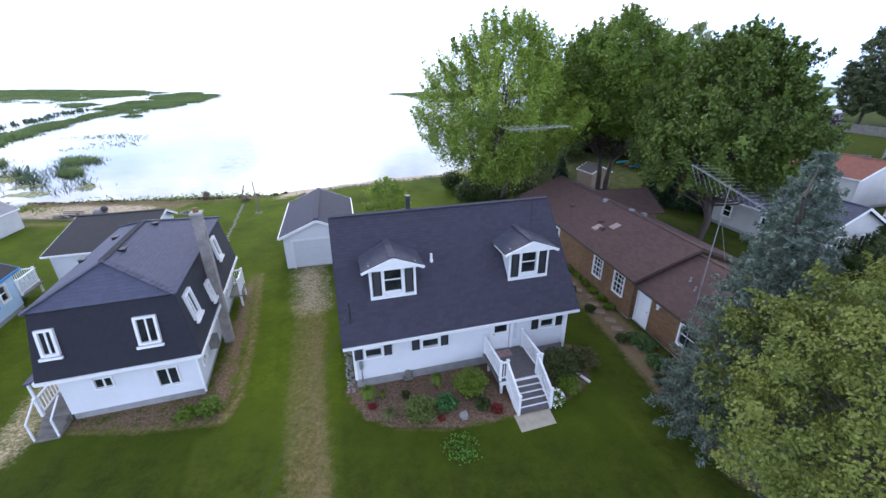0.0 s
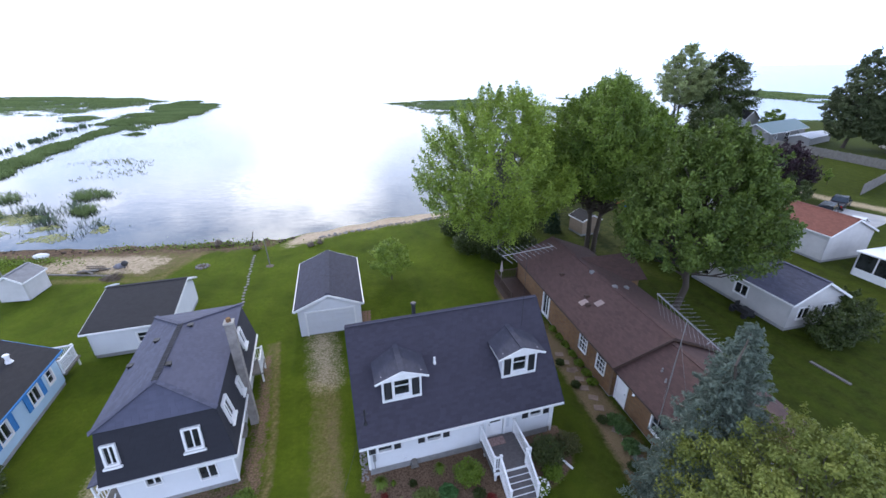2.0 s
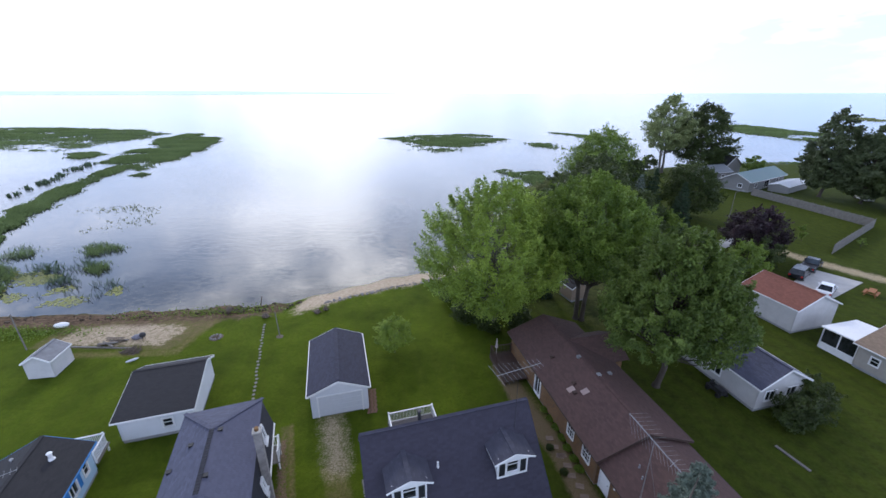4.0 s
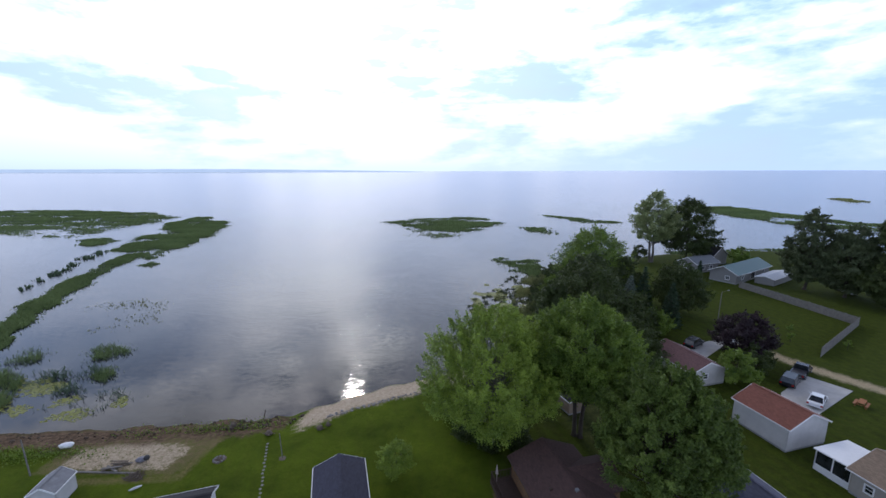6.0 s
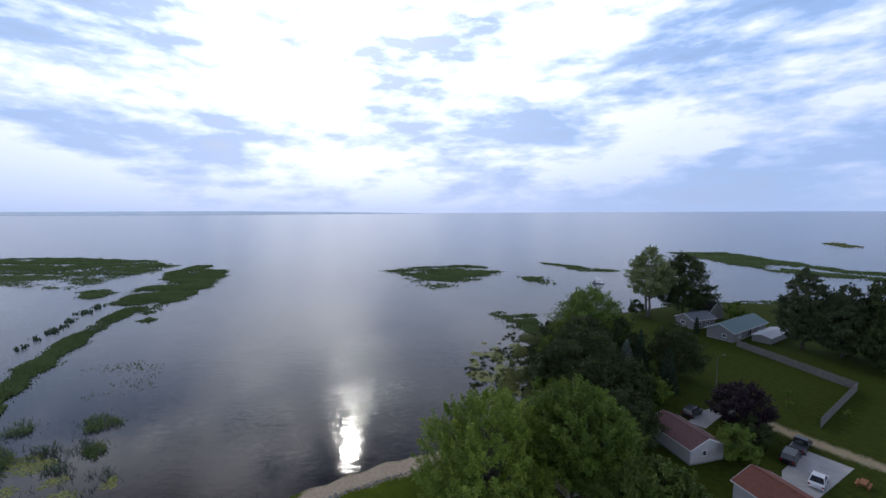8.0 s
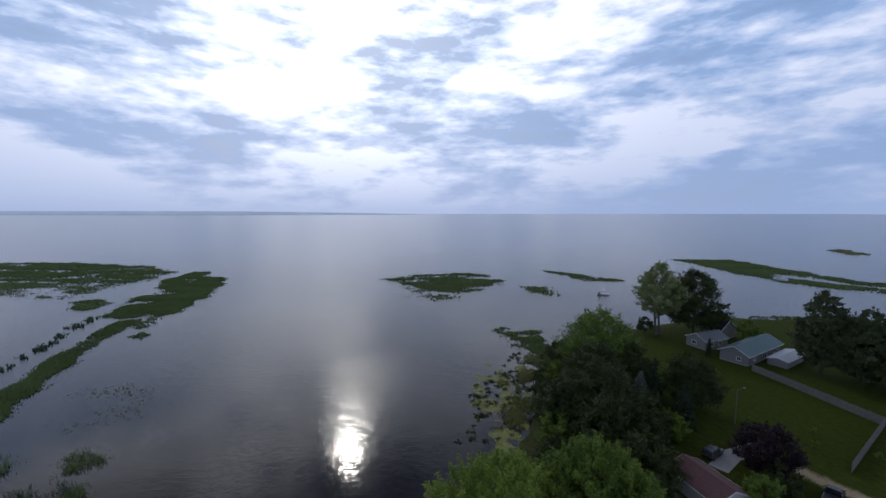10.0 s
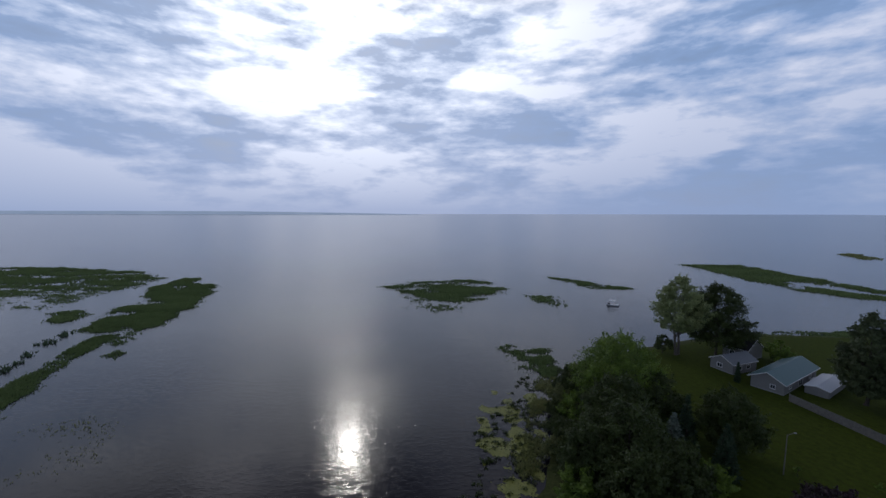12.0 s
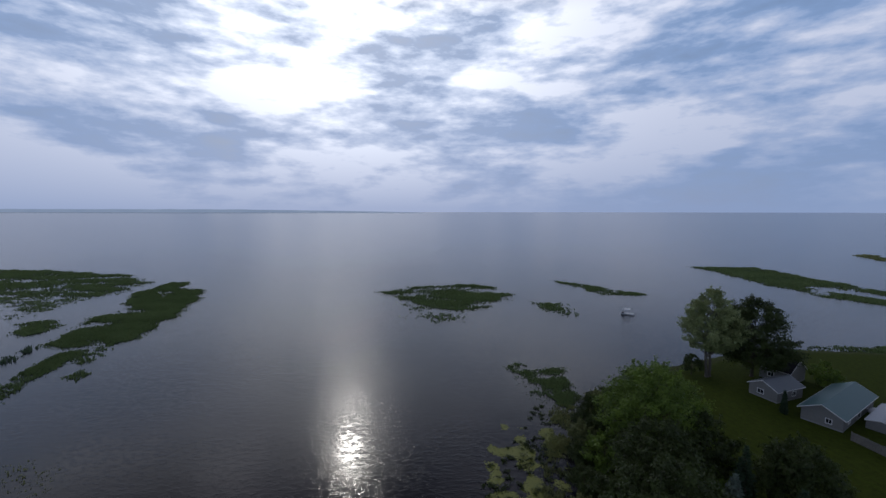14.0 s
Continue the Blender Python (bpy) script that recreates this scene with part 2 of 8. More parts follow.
def ground_material():
    w = Nodes("lawn_and_soil")
    patch = w.ramp(w.noise(0.16, 6.0, 0.62), [(0.33, 0.0), (0.67, 1.0)])
    mid = w.ramp(w.noise(0.9, 5.0, 0.6), [(0.3, 0.0), (0.7, 1.0)])
    fine = w.noise(9.0, 5.0, 0.7)
    blades = w.noise(45.0, 2.0, 0.7)
    g = w.mix(patch, (0.041, 0.065, 0.005), (0.136, 0.188, 0.014))
    tuft = w.ramp(w.noise(3.2, 5.0, 0.7), [(0.35, 0.0), (0.65, 1.0)])
    g = w.mix(w.math("MULTIPLY", tuft, 0.45), g, (0.029, 0.049, 0.004))
    # darker grass tones stand in for shade on the lawn
    g = w.mix(w.attr("lawn_shade"), g, w.mix(tuft, (0.025, 0.034, 0.006), (0.052, 0.066, 0.013)))
    g = w.mix(w.math("MULTIPLY", mid, 0.35), g, (0.132, 0.160, 0.018))
    g = w.mix(w.math("MULTIPLY", w.ramp(blades, [(0.4, 0.0), (0.62, 1.0)]), 0.5), g, (0.018, 0.031, 0.004))
    straw = w.mix(w.ramp(w.noise(5.0, 5.0, 0.75), [(0.35, 0.0), (0.65, 1.0)]), (0.100, 0.082, 0.026), (0.245, 0.195, 0.090))
    g = w.mix(w.ramp(w.math("ADD", w.attr("dry"), w.math("MULTIPLY", w.math("SUBTRACT", w.noise(2.2, 6.0, 0.75), 0.5), 0.9)), [(0.32, 0.0), (0.75, 0.9)]), g, straw)
    # mown stripes along the plots
    wv = w.nt.nodes.new("ShaderNodeTexWave")
    mp = w.nt.nodes.new("ShaderNodeMapping")
    mp.inputs["Rotation"].default_value = (0, 0, radians(-14))
    w.link(w.tc.outputs["Object"], mp.inputs[0]), w.link(mp.outputs[0], wv.inputs["Vector"])
    wv.inputs["Scale"].default_value, wv.inputs["Distortion"].default_value, wv.inputs["Detail Scale"].default_value = 0.17, 5.0, 0.6
    g = w.mix(w.math("MULTIPLY", w.ramp(wv.outputs["Fac"], [(0.35, 0.0), (0.65, 1.0)]), 0.12), g, (0.063, 0.110, 0.006))
    # worn bare places
    ed = w.math("MULTIPLY", w.math("SUBTRACT", w.noise(1.6, 6.0, 0.72), 0.5), 1.5)
    ed = w.math("ADD", ed, w.math("MULTIPLY", w.math("SUBTRACT", w.noise(7.0, 6.0, 0.75), 0.5), 1.6))

    def mask(name, soft=0.25):
        at = w.attr(name)
        a = w.math("ADD", at, w.math("MULTIPLY", w.math("MULTIPLY", ed, 0.8), w.math("MULTIPLY", at, 3.0, True)))
        return w.ramp(a, [(0.5 - soft, 0.0), (0.5 + soft, 1.0)])

    peb = w.noise(20.0, 5.0, 0.75)
    soil = w.mix(w.ramp(peb, [(0.35, 0.0), (0.65, 1.0)]), (0.105, 0.070, 0.038), (0.27, 0.200, 0.120))
    soil = w.mix(w.math("MULTIPLY", mid, 0.5), soil, (0.16, 0.135, 0.060))
    grav = w.mix(w.ramp(w.noise(7.0, 6.0, 0.8), [(0.38, 0.0), (0.62, 1.0)]), (0.25, 0.195, 0.105), (0.52, 0.43, 0.29))
    sand = w.mix(w.ramp(w.noise(2.5, 6.0, 0.7), [(0.3, 0.0), (0.7, 1.0)]), (0.33, 0.255, 0.17), (0.56, 0.46, 0.34))
    muck = w.mix(w.ramp(w.noise(1.8, 6.0, 0.72), [(0.35, 0.0), (0.65, 1.0)]), (0.045, 0.029, 0.018), (0.19, 0.130, 0.085))
    mulch = w.mix(w.ramp(w.noise(11.0, 6.0, 0.78), [(0.36, 0.0), (0.64, 1.0)]), (0.075, 0.048, 0.032), (0.27, 0.185, 0.125))
    rank = w.mix(w.ramp(w.noise(1.1, 6.0, 0.72), [(0.35, 0.0), (0.65, 1.0)]), (0.030, 0.042, 0.014), (0.088, 0.094, 0.032))
    c = w.mix(mask("rank"), g, rank)
    c = w.mix(mask("soil", 0.32), c, soil)
    c = w.mix(mask("gravel", 0.3), c, grav)
    c = w.mix(mask("mulch", 0.12), c, mulch)
    c = w.mix(mask("sand", 0.16), c, sand)
    c = w.mix(mask("muck", 0.2), c, muck)
    bed = w.math("GREATER_THAN", w.attr("bed"), 0.5)
    c = w.mix(bed, c, (0.045, 0.040, 0.026))
    w.bump(w.math("ADD", fine, w.math("MULTIPLY", blades, 0.6)), 0.6, 0.06)
    w.bsdf.inputs["Specular IOR Level"].default_value = 0.05
    return w.done(c, 0.95)


def water_material():
    w = Nodes("lake_water")
    depth = w.ramp(w.noise(0.03, 4.0, 0.6), [(0.35, 0.0), (0.65, 1.0)])
    c = w.mix(depth, (0.003, 0.003, 0.007), (0.006, 0.0055, 0.011))
    # small wind waves, weaker in the lee of the shore and in drifting calm patches
    sep = w.nt.nodes.new("ShaderNodeSeparateXYZ")
    w.link(w.tc.outputs["Object"], sep.inputs[0])
    lee = w.ramp(w.math("MULTIPLY", sep.outputs[1], 0.005), [(0.28, 0.14), (0.43, 0.55), (0.60, 1.0)])
    calm = w.ramp(w.noise(0.017, 4.0, 0.55), [(0.42, 0.42), (0.58, 1.0)])
    calm = w.math("MAXIMUM", calm, w.ramp(w.math("MULTIPLY", sep.outputs[1], 0.0025), [(0.28, 0.0), (0.50, 1.0)]))
    swell = w.noise(0.16, 2.0, 0.5, (0.8, 1.0, 1))
    wave = w.noise(0.85, 2.0, 0.5, (0.75, 1.15, 1))
    rip = w.noise(2.9, 2.0, 0.5, (0.6, 1.2, 1))
    # steep ripples only in scattered gusts, smooth water between them
    gust = w.ramp(w.noise(0.95, 4.0, 0.65, (0.7, 1.0, 1)), [(0.48, 0.11), (0.62, 1.0)])
    h = w.math("ADD", w.math("MULTIPLY", wave, 0.20), w.math("MULTIPLY", w.math("MULTIPLY", rip, gust), 0.62))
    h = w.math("MULTIPLY", w.math("MULTIPLY", h, calm), lee)
    h = w.math("ADD", h, w.math("MULTIPLY", swell, 0.35))
    w.bump(h, 1.0, 0.085)
    w.bsdf.inputs["IOR"].default_value = 1.33
    return w.done(c, w.math("ADD", w.math("MULTIPLY", lee, 0.13), 0.03))


WHITE_SIDING = plain("white_vinyl_siding", (0.66, 0.67, 0.69), 0.55, vary=0.07, scale=0.8, bump=0.05)
WHITE_TRIM = plain("white_painted_trim", (0.82, 0.82, 0.82), 0.45, vary=0.06, bump=0.04)
NAVY_SHINGLE = shingle("navy_asphalt_shingle", (0.029, 0.030, 0.050))
DORMER_SHINGLE = shingle("grey_navy_shingle", (0.046, 0.047, 0.066))
NAVY_TAB = shingle_tab("navy_shingle_tab", (0.037, 0.034, 0.049), 0.18)
SLATE_TAB = shingle_tab("slate_shingle_tab", (0.070, 0.073, 0.108), 0.12)
DARK_TAB = shingle_tab("black_shingle_tab", (0.020, 0.0205, 0.028), 0.10)
OFF_WHITE = plain("off_white_siding", (0.52, 0.51, 0.50), 0.6, vary=0.14, scale=0.8, bump=0.05)
SLATE_SHINGLE = shingle("slate_blue_shingle", (0.066, 0.070, 0.104))
DARK_SHINGLE = shingle("black_shingle", (0.022, 0.023, 0.031))
CHARCOAL_SHINGLE = shingle("charcoal_shingle", (0.018, 0.0175, 0.020))
BROWN_SHINGLE = shingle("brown_shingle", (0.080, 0.045, 0.038))
RED_SHINGLE = shingle("rust_red_shingle", (0.17, 0.062, 0.042))
MAROON_SHINGLE = shingle("maroon_shingle", (0.12, 0.062, 0.062))
TAN_SHINGLE = shingle("tan_shingle", (0.20, 0.145, 0.10))
TEAL_ROOF = plain("teal_metal_roof", (0.045, 0.125, 0.122), 0.45, 0.0, vary=0.12)
BRICK = brickwork("brown_brick", (0.15, 0.070, 0.028), (0.27, 0.145, 0.052), (0.14, 0.10, 0.07))
CONCRETE = plain("weathered_concrete", (0.42, 0.40, 0.36), 0.9, vary=0.25, scale=1.6, bump=0.35)
BLOCK = plain("grey_foundation_block", (0.33, 0.33, 0.33), 0.9, vary=0.2, bump=0.3)
DECK = plain("grey_deck_boards", (0.115, 0.105, 0.105), 0.75, vary=0.25, scale=5.0, bump=0.3)
GLASS = glass_pane()
BLACK_PAINT = plain("black_shutter_paint", (0.012, 0.013, 0.016), 0.5, vary=0.2)
BROWN_PAINT = plain("brown_painted_wood", (0.075, 0.045, 0.036), 0.6, vary=0.25)
GALV = plain("galvanised_metal", (0.36, 0.365, 0.37), 0.5, 0.5, vary=0.25)
DARK_METAL = plain("dark_metal", (0.05, 0.05, 0.055), 0.5, 0.4, vary=0.3)
WEATHERED = plain("weathered_grey_wood", (0.21, 0.195, 0.175), 0.9, vary=0.35, scale=2.0, bump=0.5)
LIGHT_BLUE = plain("light_blue_siding", (0.42, 0.58, 0.72), 0.55, vary=0.08, scale=0.8)
BLUE_TRIM = plain("bright_blue_paint", (0.03, 0.20, 0.50), 0.5, vary=0.15)
CREAM = plain("cream_siding", (0.36, 0.33, 0.29), 0.6, vary=0.1)
TAUPE = plain("taupe_siding", (0.21, 0.205, 0.195), 0.7, vary=0.15)
GREY_ROOF = plain("grey_metal_roof", (0.15, 0.165, 0.18), 0.5, vary=0.2)
RIBBED_METAL = plain("grey_ribbed_metal", (0.22, 0.225, 0.24), 0.75, 0.0, vary=0.3, scale=1.5)
PALE_GREY = plain("pale_grey_siding", (0.55, 0.57, 0.60), 0.6, vary=0.1)
ROCK = plain("grey_boulder", (0.30, 0.28, 0.26), 0.9, vary=0.4, scale=4.0, bump=0.8)
DRIFTWOOD = plain("driftwood", (0.16, 0.125, 0.095), 0.9, vary=0.45, scale=4.0, bump=0.7)
GROUND = ground_material()
WATER = water_material()
MAPLE_LEAF = leafy("maple_leaves", (0.048, 0.088, 0.015), (0.182, 0.262, 0.038))
DEEP_LEAF = leafy("deep_green_maple_leaves", (0.035, 0.063, 0.013), (0.138, 0.196, 0.035))
BRIGHT_LEAF = leafy("light_maple_leaves", (0.095, 0.156, 0.022), (0.285, 0.375, 0.057))
DARK_LEAF = leafy("dark_leaves", (0.026, 0.040, 0.010), (0.063, 0.088, 0.020))
POPLAR_LEAF = leafy("poplar_leaves", (0.130, 0.165, 0.060), (0.300, 0.340, 0.140))
SPRUCE_LEAF = leafy("blue_spruce_needles", (0.036, 0.058, 0.042), (0.172, 0.215, 0.168), 0.6, 0.1)
GREY_LEAF = leafy("grey_green_leaves", (0.040, 0.056, 0.022), (0.105, 0.130, 0.055))
PINE_LEAF = leafy("dark_conifer_needles", (0.018, 0.039, 0.018), (0.047, 0.081, 0.039), 0.6, 0.1)
YELLOW_LEAF = leafy("yellow_green_leaves", (0.082, 0.115, 0.019), (0.222, 0.246, 0.052))
PURPLE_LEAF = leafy("purple_leaves", (0.014, 0.009, 0.012), (0.045, 0.024, 0.032))
SHRUB_LEAF = leafy("shrub_leaves", (0.058, 0.105, 0.010), (0.175, 0.250, 0.030))
REED = leafy("reeds", (0.066, 0.105, 0.034), (0.150, 0.205, 0.078), 0.7, 0.4)
DARK_REED = leafy("dark_reeds", (0.030, 0.055, 0.030), (0.075, 0.115, 0.060), 0.7, 0.3)
OLIVE_REED = leafy("olive_reeds", (0.112, 0.135, 0.053), (0.225, 0.240, 0.098), 0.7, 0.45)
LILY = leafy("lily_pads", (0.110, 0.135, 0.022), (0.265, 0.270, 0.052), 0.5, 0.1)
PETAL = plain("white_petals", (0.85, 0.85, 0.83), 0.6, vary=0.05)
RED_LEAF = leafy("red_leaves", (0.09, 0.012, 0.014), (0.26, 0.04, 0.03))
GREY_BARK = bark("grey_bark", (0.13, 0.115, 0.095))
DARK_BARK = bark("dark_bark", (0.075, 0.060, 0.048))

# ---- mesh helpers ----


PIECES, SHINGLED = [], []


class Geo:
    """Vertices and faces of one mesh."""

    def __init__(self):
        self.v, self.f = [], []
        self.boards, self.weld = [], False

    def add(self, verts, faces):
        b = len(self.v)
        self.v.extend(tuple(p) for p in verts)
        self.f.extend(tuple(b + i for i in q) for q in faces)
        return self

    def box(self, x0, y0, z0, x1, y1, z1):
        return self.add([(x0, y0, z0), (x1, y0, z0), (x1, y1, z0), (x0, y1, z0), (x0, y0, z1), (x1, y0, z1), (x1, y1, z1), (x0, y1, z1)],
                        [(0, 3, 2, 1), (4, 5, 6, 7), (0, 1, 5, 4), (1, 2, 6, 5), (2, 3, 7, 6), (3, 0, 4, 7)])

    def prism(self, poly, vec):
        """A flat polygon pushed along vec."""
        n, vec = len(poly), Vector(vec)
        a = [Vector(p) for p in poly]
        faces = [tuple(range(n - 1, -1, -1)), tuple(range(n, 2 * n))]
        faces += [(i, (i + 1) % n, n + (i + 1) % n, n + i) for i in range(n)]
        return self.add([*a, *(p + vec for p in a)], faces)

    def tube(self, p0, p1, r0, r1=None, n=8, caps=True):
        p0, p1 = Vector(p0), Vector(p1)
        r1 = r0 if r1 is None else r1
        ax = (p1 - p0).normalized()
        s = ax.orthogonal().normalized()
        t = ax.cross(s)
        ring = [s * math.cos(2 * math.pi * i / n) + t * math.sin(2 * math.pi * i / n) for i in range(n)]
        verts = [p0 + d * r0 for d in ring] + [p1 + d * r1 for d in ring]
        faces = [(i, (i + 1) % n, n + (i + 1) % n, n + i) for i in range(n)]
        if caps:
            faces += [tuple(range(n - 1, -1, -1)), tuple(range(n, 2 * n))]
        return self.add(verts, faces)

    def beam(self, p0, p1, w, h):
        """A square bar from p0 to p1, w wide and h high."""
        p0, p1 = Vector(p0), Vector(p1)
        ax = (p1 - p0).normalized()
        s = ax.cross(Vector((0, 0, 1)))
        s = (s if s.length > 0.01 else Vector((1, 0, 0))).normalized()
        t = s.cross(ax)
        c = [s * a * w / 2 + t * b * h / 2 for a, b in ((-1, -1), (1, -1), (1, 1), (-1, 1))]
        return self.add([*(p0 + d for d in c), *(p1 + d for d in c)],
                        [(3, 2, 1, 0), (4, 5, 6, 7), (0, 1, 5, 4), (1, 2, 6, 5), (2, 3, 7, 6), (3, 0, 4, 7)])

    def blob(self, c, r, rough=0.25, seed=0, rings=6, segs=9):
        """A rounded, uneven lump; r is a radius for each axis."""
        rnd = random.Random(seed)
        off = Vector((rnd.random() * 50, rnd.random() * 50, rnd.random() * 50))
        verts = []
        for i in range(rings + 1):
            th = math.pi * i / rings
            for j in range(segs):
                ph = 2 * math.pi * j / segs
                d = Vector((math.sin(th) * math.cos(ph), math.sin(th) * math.sin(ph), math.cos(th)))
                k = 1 + rough * noise.noise(d * 1.7 + off)
                verts.append((c[0] + d.x * r[0] * k, c[1] + d.y * r[1] * k, c[2] + d.z * r[2] * k))
        faces = [(i * segs + j, (i + 1) * segs + j, (i + 1) * segs + (j + 1) % segs, i * segs + (j + 1) % segs) for i in range(rings) for j in range(segs)]
        return self.add(verts, faces)

    def mesh(self, name, material, smooth=False):
        me = bpy.data.meshes.new(name)
        me.from_pydata(self.v, [], self.f)
        if self.weld:
            bm = bmesh.new()
            bm.from_mesh(me)
            bmesh.ops.remove_doubles(bm, verts=bm.verts, dist=0.002)
            bm.to_mesh(me)
            bm.free()
        me.materials.append(material)
        if smooth:
            me.polygons.foreach_set("use_smooth", [True] * len(me.polygons))
        return me


def thing(name, m, label, category, group="", kind=""):
    ob = new(name)
    ob.matrix_world = m
    ob.empty_display_size = 0.1
    return tagged(ob, label, category, group, kind)


def part(name, geo, material, parent, label="", m=None, smooth=False):
    me = geo.mesh(name, material, smooth) if isinstance(geo, Geo) else geo
    ob = new(name, me)
    ob.parent = parent
    if m is not None:
        ob.matrix_basis = m
    if isinstance(geo, Geo) and geo.boards:
        PIECES.append((ob, geo.boards, "siding_board", material))
    return tagged(ob, label)


def solid(name, geo, material, label, category, m=None, group="", kind="", smooth=False):
    """A thing of one mesh."""
    ob = new(name, geo.mesh(name, material, smooth))
    if m is not None:
        ob.matrix_world = m
    return tagged(ob, label, category, group, kind)

# ---- ground and water ----
WATER_Z = -1.0
SHORE = [(-4500, 30), (-400, 20), (-120, 36), (-70, 44), (-55, 46.5), (-45, 47), (-35, 48.2), (-28, 49), (-21, 50), (-15, 54.2), (-8, 57.8), (-1, 60.8), (10, 69), (17, 80), (22, 95),
         (27, 112), (36, 128), (55, 142), (70, 149), (86, 156), (119, 163), (150, 160), (260, 150), (600, 170), (4500, 300)]
SX, SY = np.array([p[0] for p in SHORE], float), np.array([p[1] for p in SHORE], float)


def inland(x, y):
    """Metres from the water's edge, more than zero on land."""
    ys = np.interp(x, SX, SY)
    slope = (np.interp(x + 2, SX, SY) - np.interp(x - 2, SX, SY)) / 4
    return (ys - y) / np.sqrt(1 + slope * slope) + 0.45 * np.sin(x * 0.9) * np.cos(y * 0.31 + x * 0.2)


def line_mask(x, y, line, half, soft):
    """One inside a band round a line, fading to zero at its edge."""
    best = np.full(x.shape, 1e9)
    for (ax, ay), (bx, by) in zip(line[:-1], line[1:]):
        dx, dy = bx - ax, by - ay
        k = np.clip(((x - ax) * dx + (y - ay) * dy) / (dx * dx + dy * dy), 0, 1)
        best = np.minimum(best, np.hypot(x - ax - k * dx, y - ay - k * dy))
    return np.clip((half + soft - best) / (2 * soft), 0, 1)


def poly_mask(x, y, poly, soft):
    """One inside a polygon, fading across its edge."""
    inside = np.zeros(x.shape, bool)
    for (ax, ay), (bx, by) in zip(poly, poly[1:] + poly[:1]):
        if ay != by:
            cross = (ay > y) != (by > y)
            inside ^= cross & (x < (bx - ax) * (y - ay) / (by - ay) + ax)
    edge = line_mask(x, y, poly + poly[:1], 0.0, soft)
    return np.where(inside, 1 - 0.5 * edge * 2 * 0.5, edge * 0.5)


BED_POLY = [(-4.0, 17.0), (-4.2, 15.6), (-3.2, 14.3), (-1.8, 13.7), (0.5, 13.7), (2.6, 14.3), (4.4, 15.0), (5.5, 15.4), (6.8, 16.6), (7.2, 18.0), (6.6, 19.2)]
MANSARD_BED = [(-16.0, 14.3), (-15.8, 13.4), (-12.1, 13.5), (-9.0, 14.0), (-9.2, 15.2), (-10.2, 18.6), (-12.7, 25.6), (-13.3, 25.3), (-10.6, 15.9)]


def axis(spans):
    out = []
    for a, b, step in spans:
        out.extend(np.arange(a, b, step))
    return np.array([*out, spans[-1][1]])


